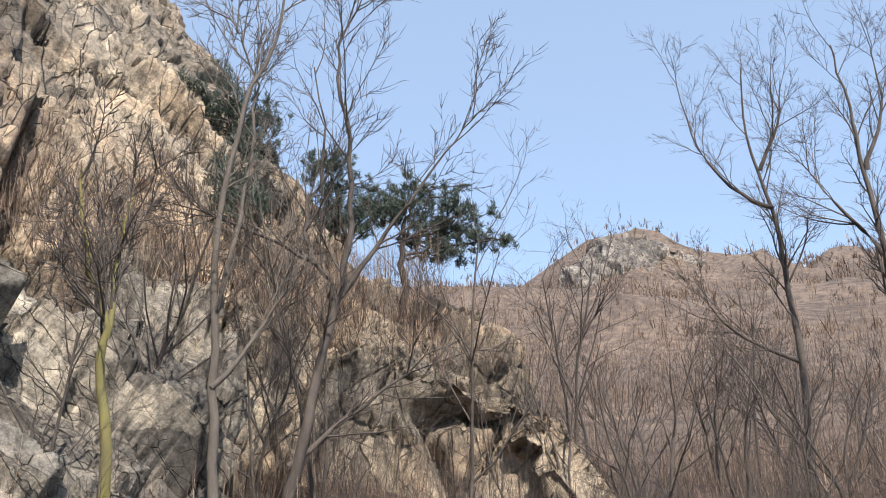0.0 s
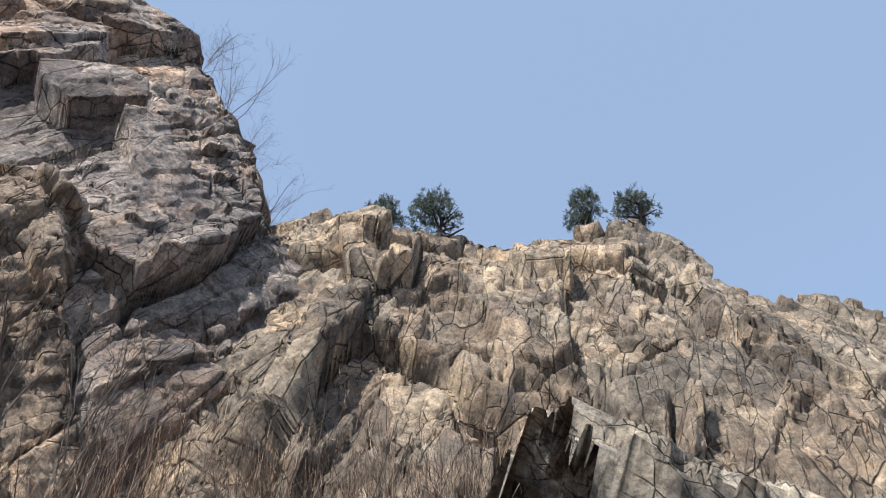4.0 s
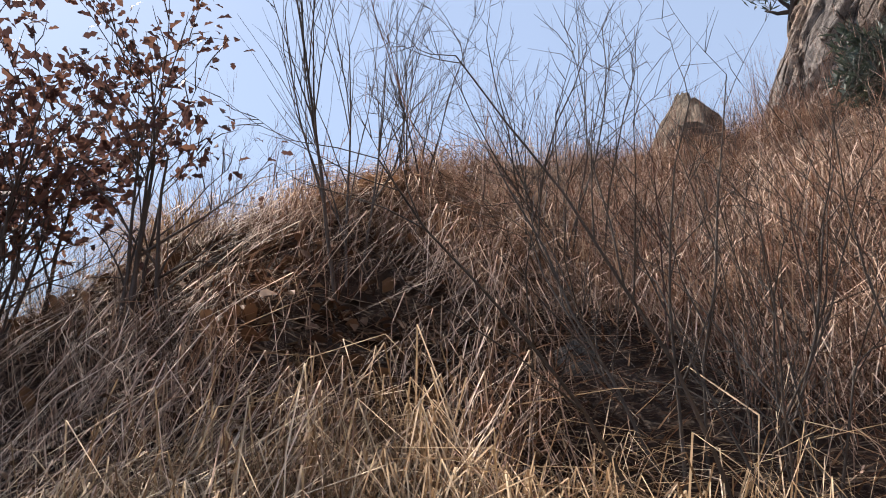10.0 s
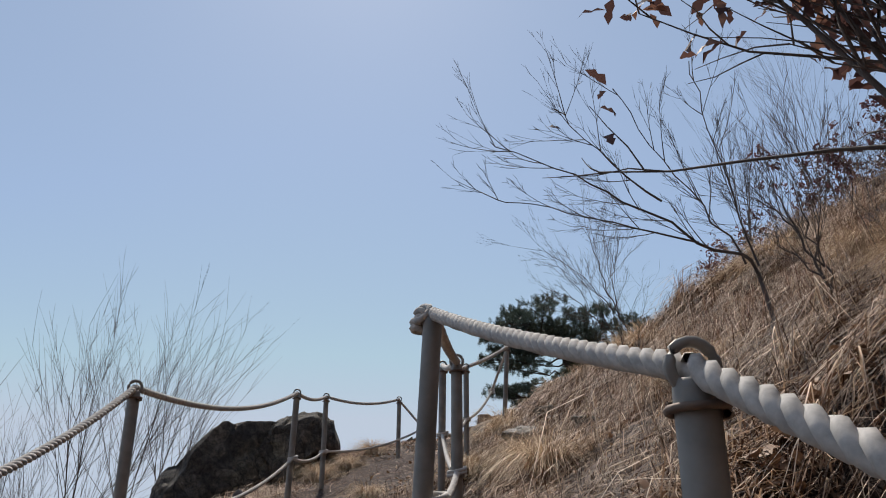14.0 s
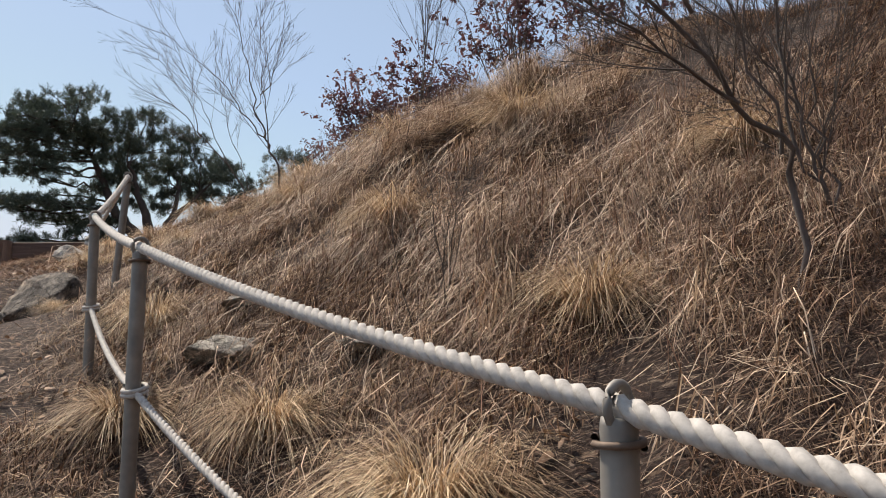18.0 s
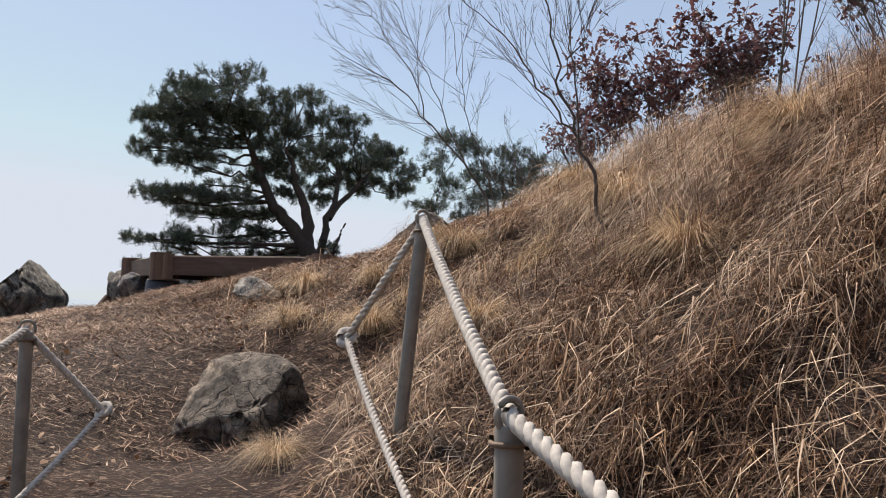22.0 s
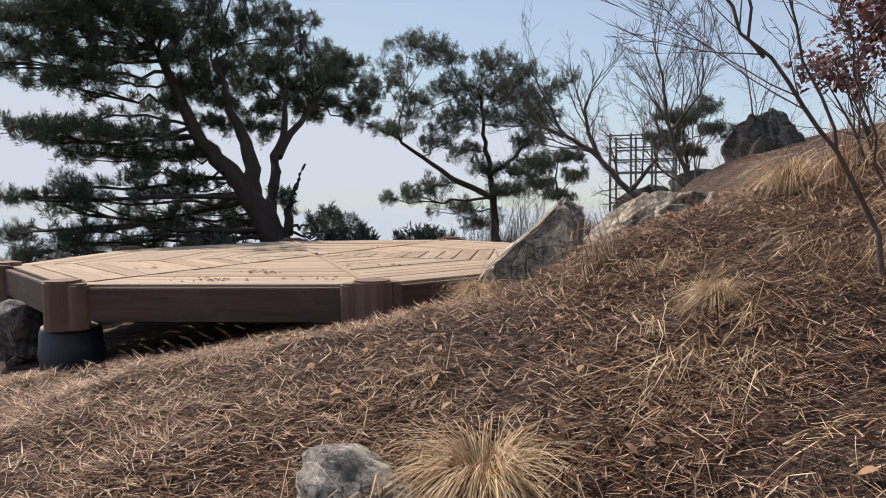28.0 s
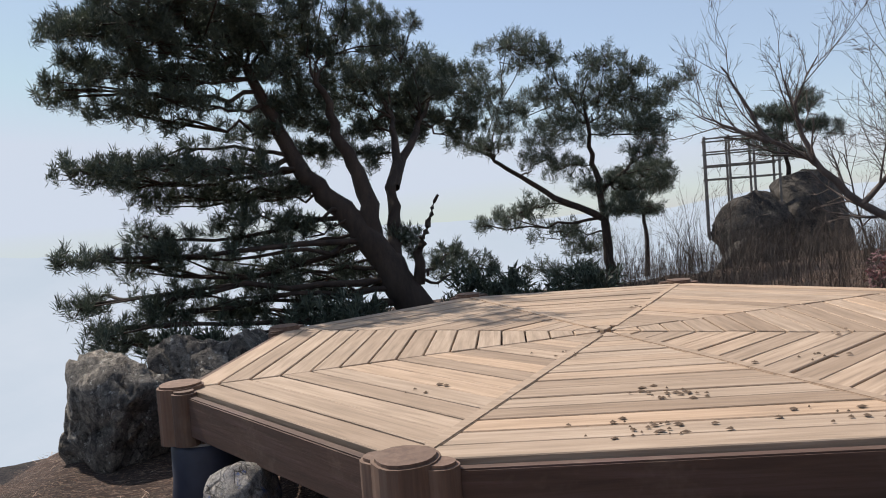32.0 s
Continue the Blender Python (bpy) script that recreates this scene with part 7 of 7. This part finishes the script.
led_tree(3.79, 1.91, 0.01, [[(0, 0, 0), (-0.10, 0.04, 0.52), (-0.33, 0.16, 1.18), (-0.42, 0.20, 1.78), (-0.51, 0.25, 2.22)], [(-0.33, 0.16, 1.18), (-0.06, 0.03, 1.55), (-0.01, 0.0, 1.95)], [(-0.10, 0.04, 0.52), (-0.36, 0.18, 0.71), (-0.60, 0.29, 1.01)]], 0.05, 37, M_DARKTWIG, "gnarled leafless tree at the thicket's edge", 0.75, 11)
for i, (x, y, s, k, tilt) in enumerate(((4.9, 7.3, 0.45, 0, -18), (5.2, 5.0, 0.45, 2, -8), (6.4, 9.5, 0.6, 4, -15))):
    plant("bare_tree", trees[k], pose(x, y, gz(x, y) - 0.1, 0, tilt, 30 * i) @ Matrix.Diagonal((s, s, s, 1)), "leafless tree in the thicket behind the platform", "tree", "trees behind the platform")
for i in range(30):
    x, y = RS.uniform(0.6, 6.5), RS.uniform(3.0, 11.0)
    if math.hypot(x, y) > 3.4:
        shrub(x, y, RS.uniform(0.45, 0.95), i, "leafless brown shrub behind the platform")
lookout = empty("lookout_railing", pose(4.4, 12.4, -0.3, 0, 0, -12))
tagged(lookout, "distant grey steel railing round a small lookout", "railing")
for ix in range(4):
    for iy in range(2):
        bm = box_bm(0.05, 0.05, 2.3, 0.004, (-0.75 + 0.5 * ix, iy * 1.2, 1.15))
        part("post", bm, M_POLE, lookout)
for iy in range(2):
    for zz in (1.35, 1.65, 1.95, 2.25):
        part("rail", box_bm(1.6, 0.035, 0.035, 0.003, (0, iy * 1.2, zz)), M_POLE, lookout)
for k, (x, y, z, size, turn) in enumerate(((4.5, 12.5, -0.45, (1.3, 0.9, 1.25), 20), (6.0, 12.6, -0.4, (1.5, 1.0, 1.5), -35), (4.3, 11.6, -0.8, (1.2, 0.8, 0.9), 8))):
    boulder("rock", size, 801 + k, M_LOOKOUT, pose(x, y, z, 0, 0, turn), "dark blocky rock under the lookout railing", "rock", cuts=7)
pine(2.4, 13.5, -0.8, [[(0, 0, -0.3), (0.05, 0, 0.8), (-0.05, 0, 1.6), (0, 0, 2.2)]], [(-0.4, 2.1, 0.5, 0.15), (0.3, 2.3, 0.5, 0.16), (-0.5, 1.6, 0.5, 0.12), (0.5, 1.8, 0.45, 0.12), (0.1, 1.3, 0.5, 0.1)], 8, "small layered pine far behind the platform", 0.0, 0.07)
pine(5.6, 13.2, 0.2, [[(0, 0, -0.3), (0.05, 0, 0.8), (-0.05, 0, 1.6), (0, 0, 2.4)]], [(-0.5, 2.2, 0.6, 0.18), (0.4, 2.4, 0.6, 0.2), (-0.7, 1.7, 0.6, 0.15), (0.8, 1.9, 0.6, 0.15), (0.1, 1.4, 0.6, 0.12)], 9, "small dark pine beside the lookout", 0.0, 0.08)
for i, (x, y, z, w, h) in enumerate(((-0.9, 4.3, -0.6, 1.4, 0.6), (0.3, 4.6, -0.6, 1.3, 0.55), (-2.6, 3.6, -0.8, 1.6, 0.7), (-4.0, 2.8, -1.0, 1.2, 0.7))):
    round_pine(x, y, z, w, h, 480 + i, "low spreading pine scrub at the platform's edge", per=44, clump=0.16)

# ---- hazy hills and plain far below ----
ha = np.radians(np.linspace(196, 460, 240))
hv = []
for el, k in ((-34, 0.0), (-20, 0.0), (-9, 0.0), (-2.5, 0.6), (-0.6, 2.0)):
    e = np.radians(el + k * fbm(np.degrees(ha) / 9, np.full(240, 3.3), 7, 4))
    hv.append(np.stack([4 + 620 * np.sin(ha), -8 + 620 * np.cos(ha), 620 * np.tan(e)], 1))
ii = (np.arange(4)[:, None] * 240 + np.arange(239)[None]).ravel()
# the haze is this band's own emission colour, not air in between
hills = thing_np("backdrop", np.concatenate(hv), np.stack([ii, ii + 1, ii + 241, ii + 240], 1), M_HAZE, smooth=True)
tagged(hills, "plain and hills with haze painted in as a pale blue glow", "hills", kind="structure")
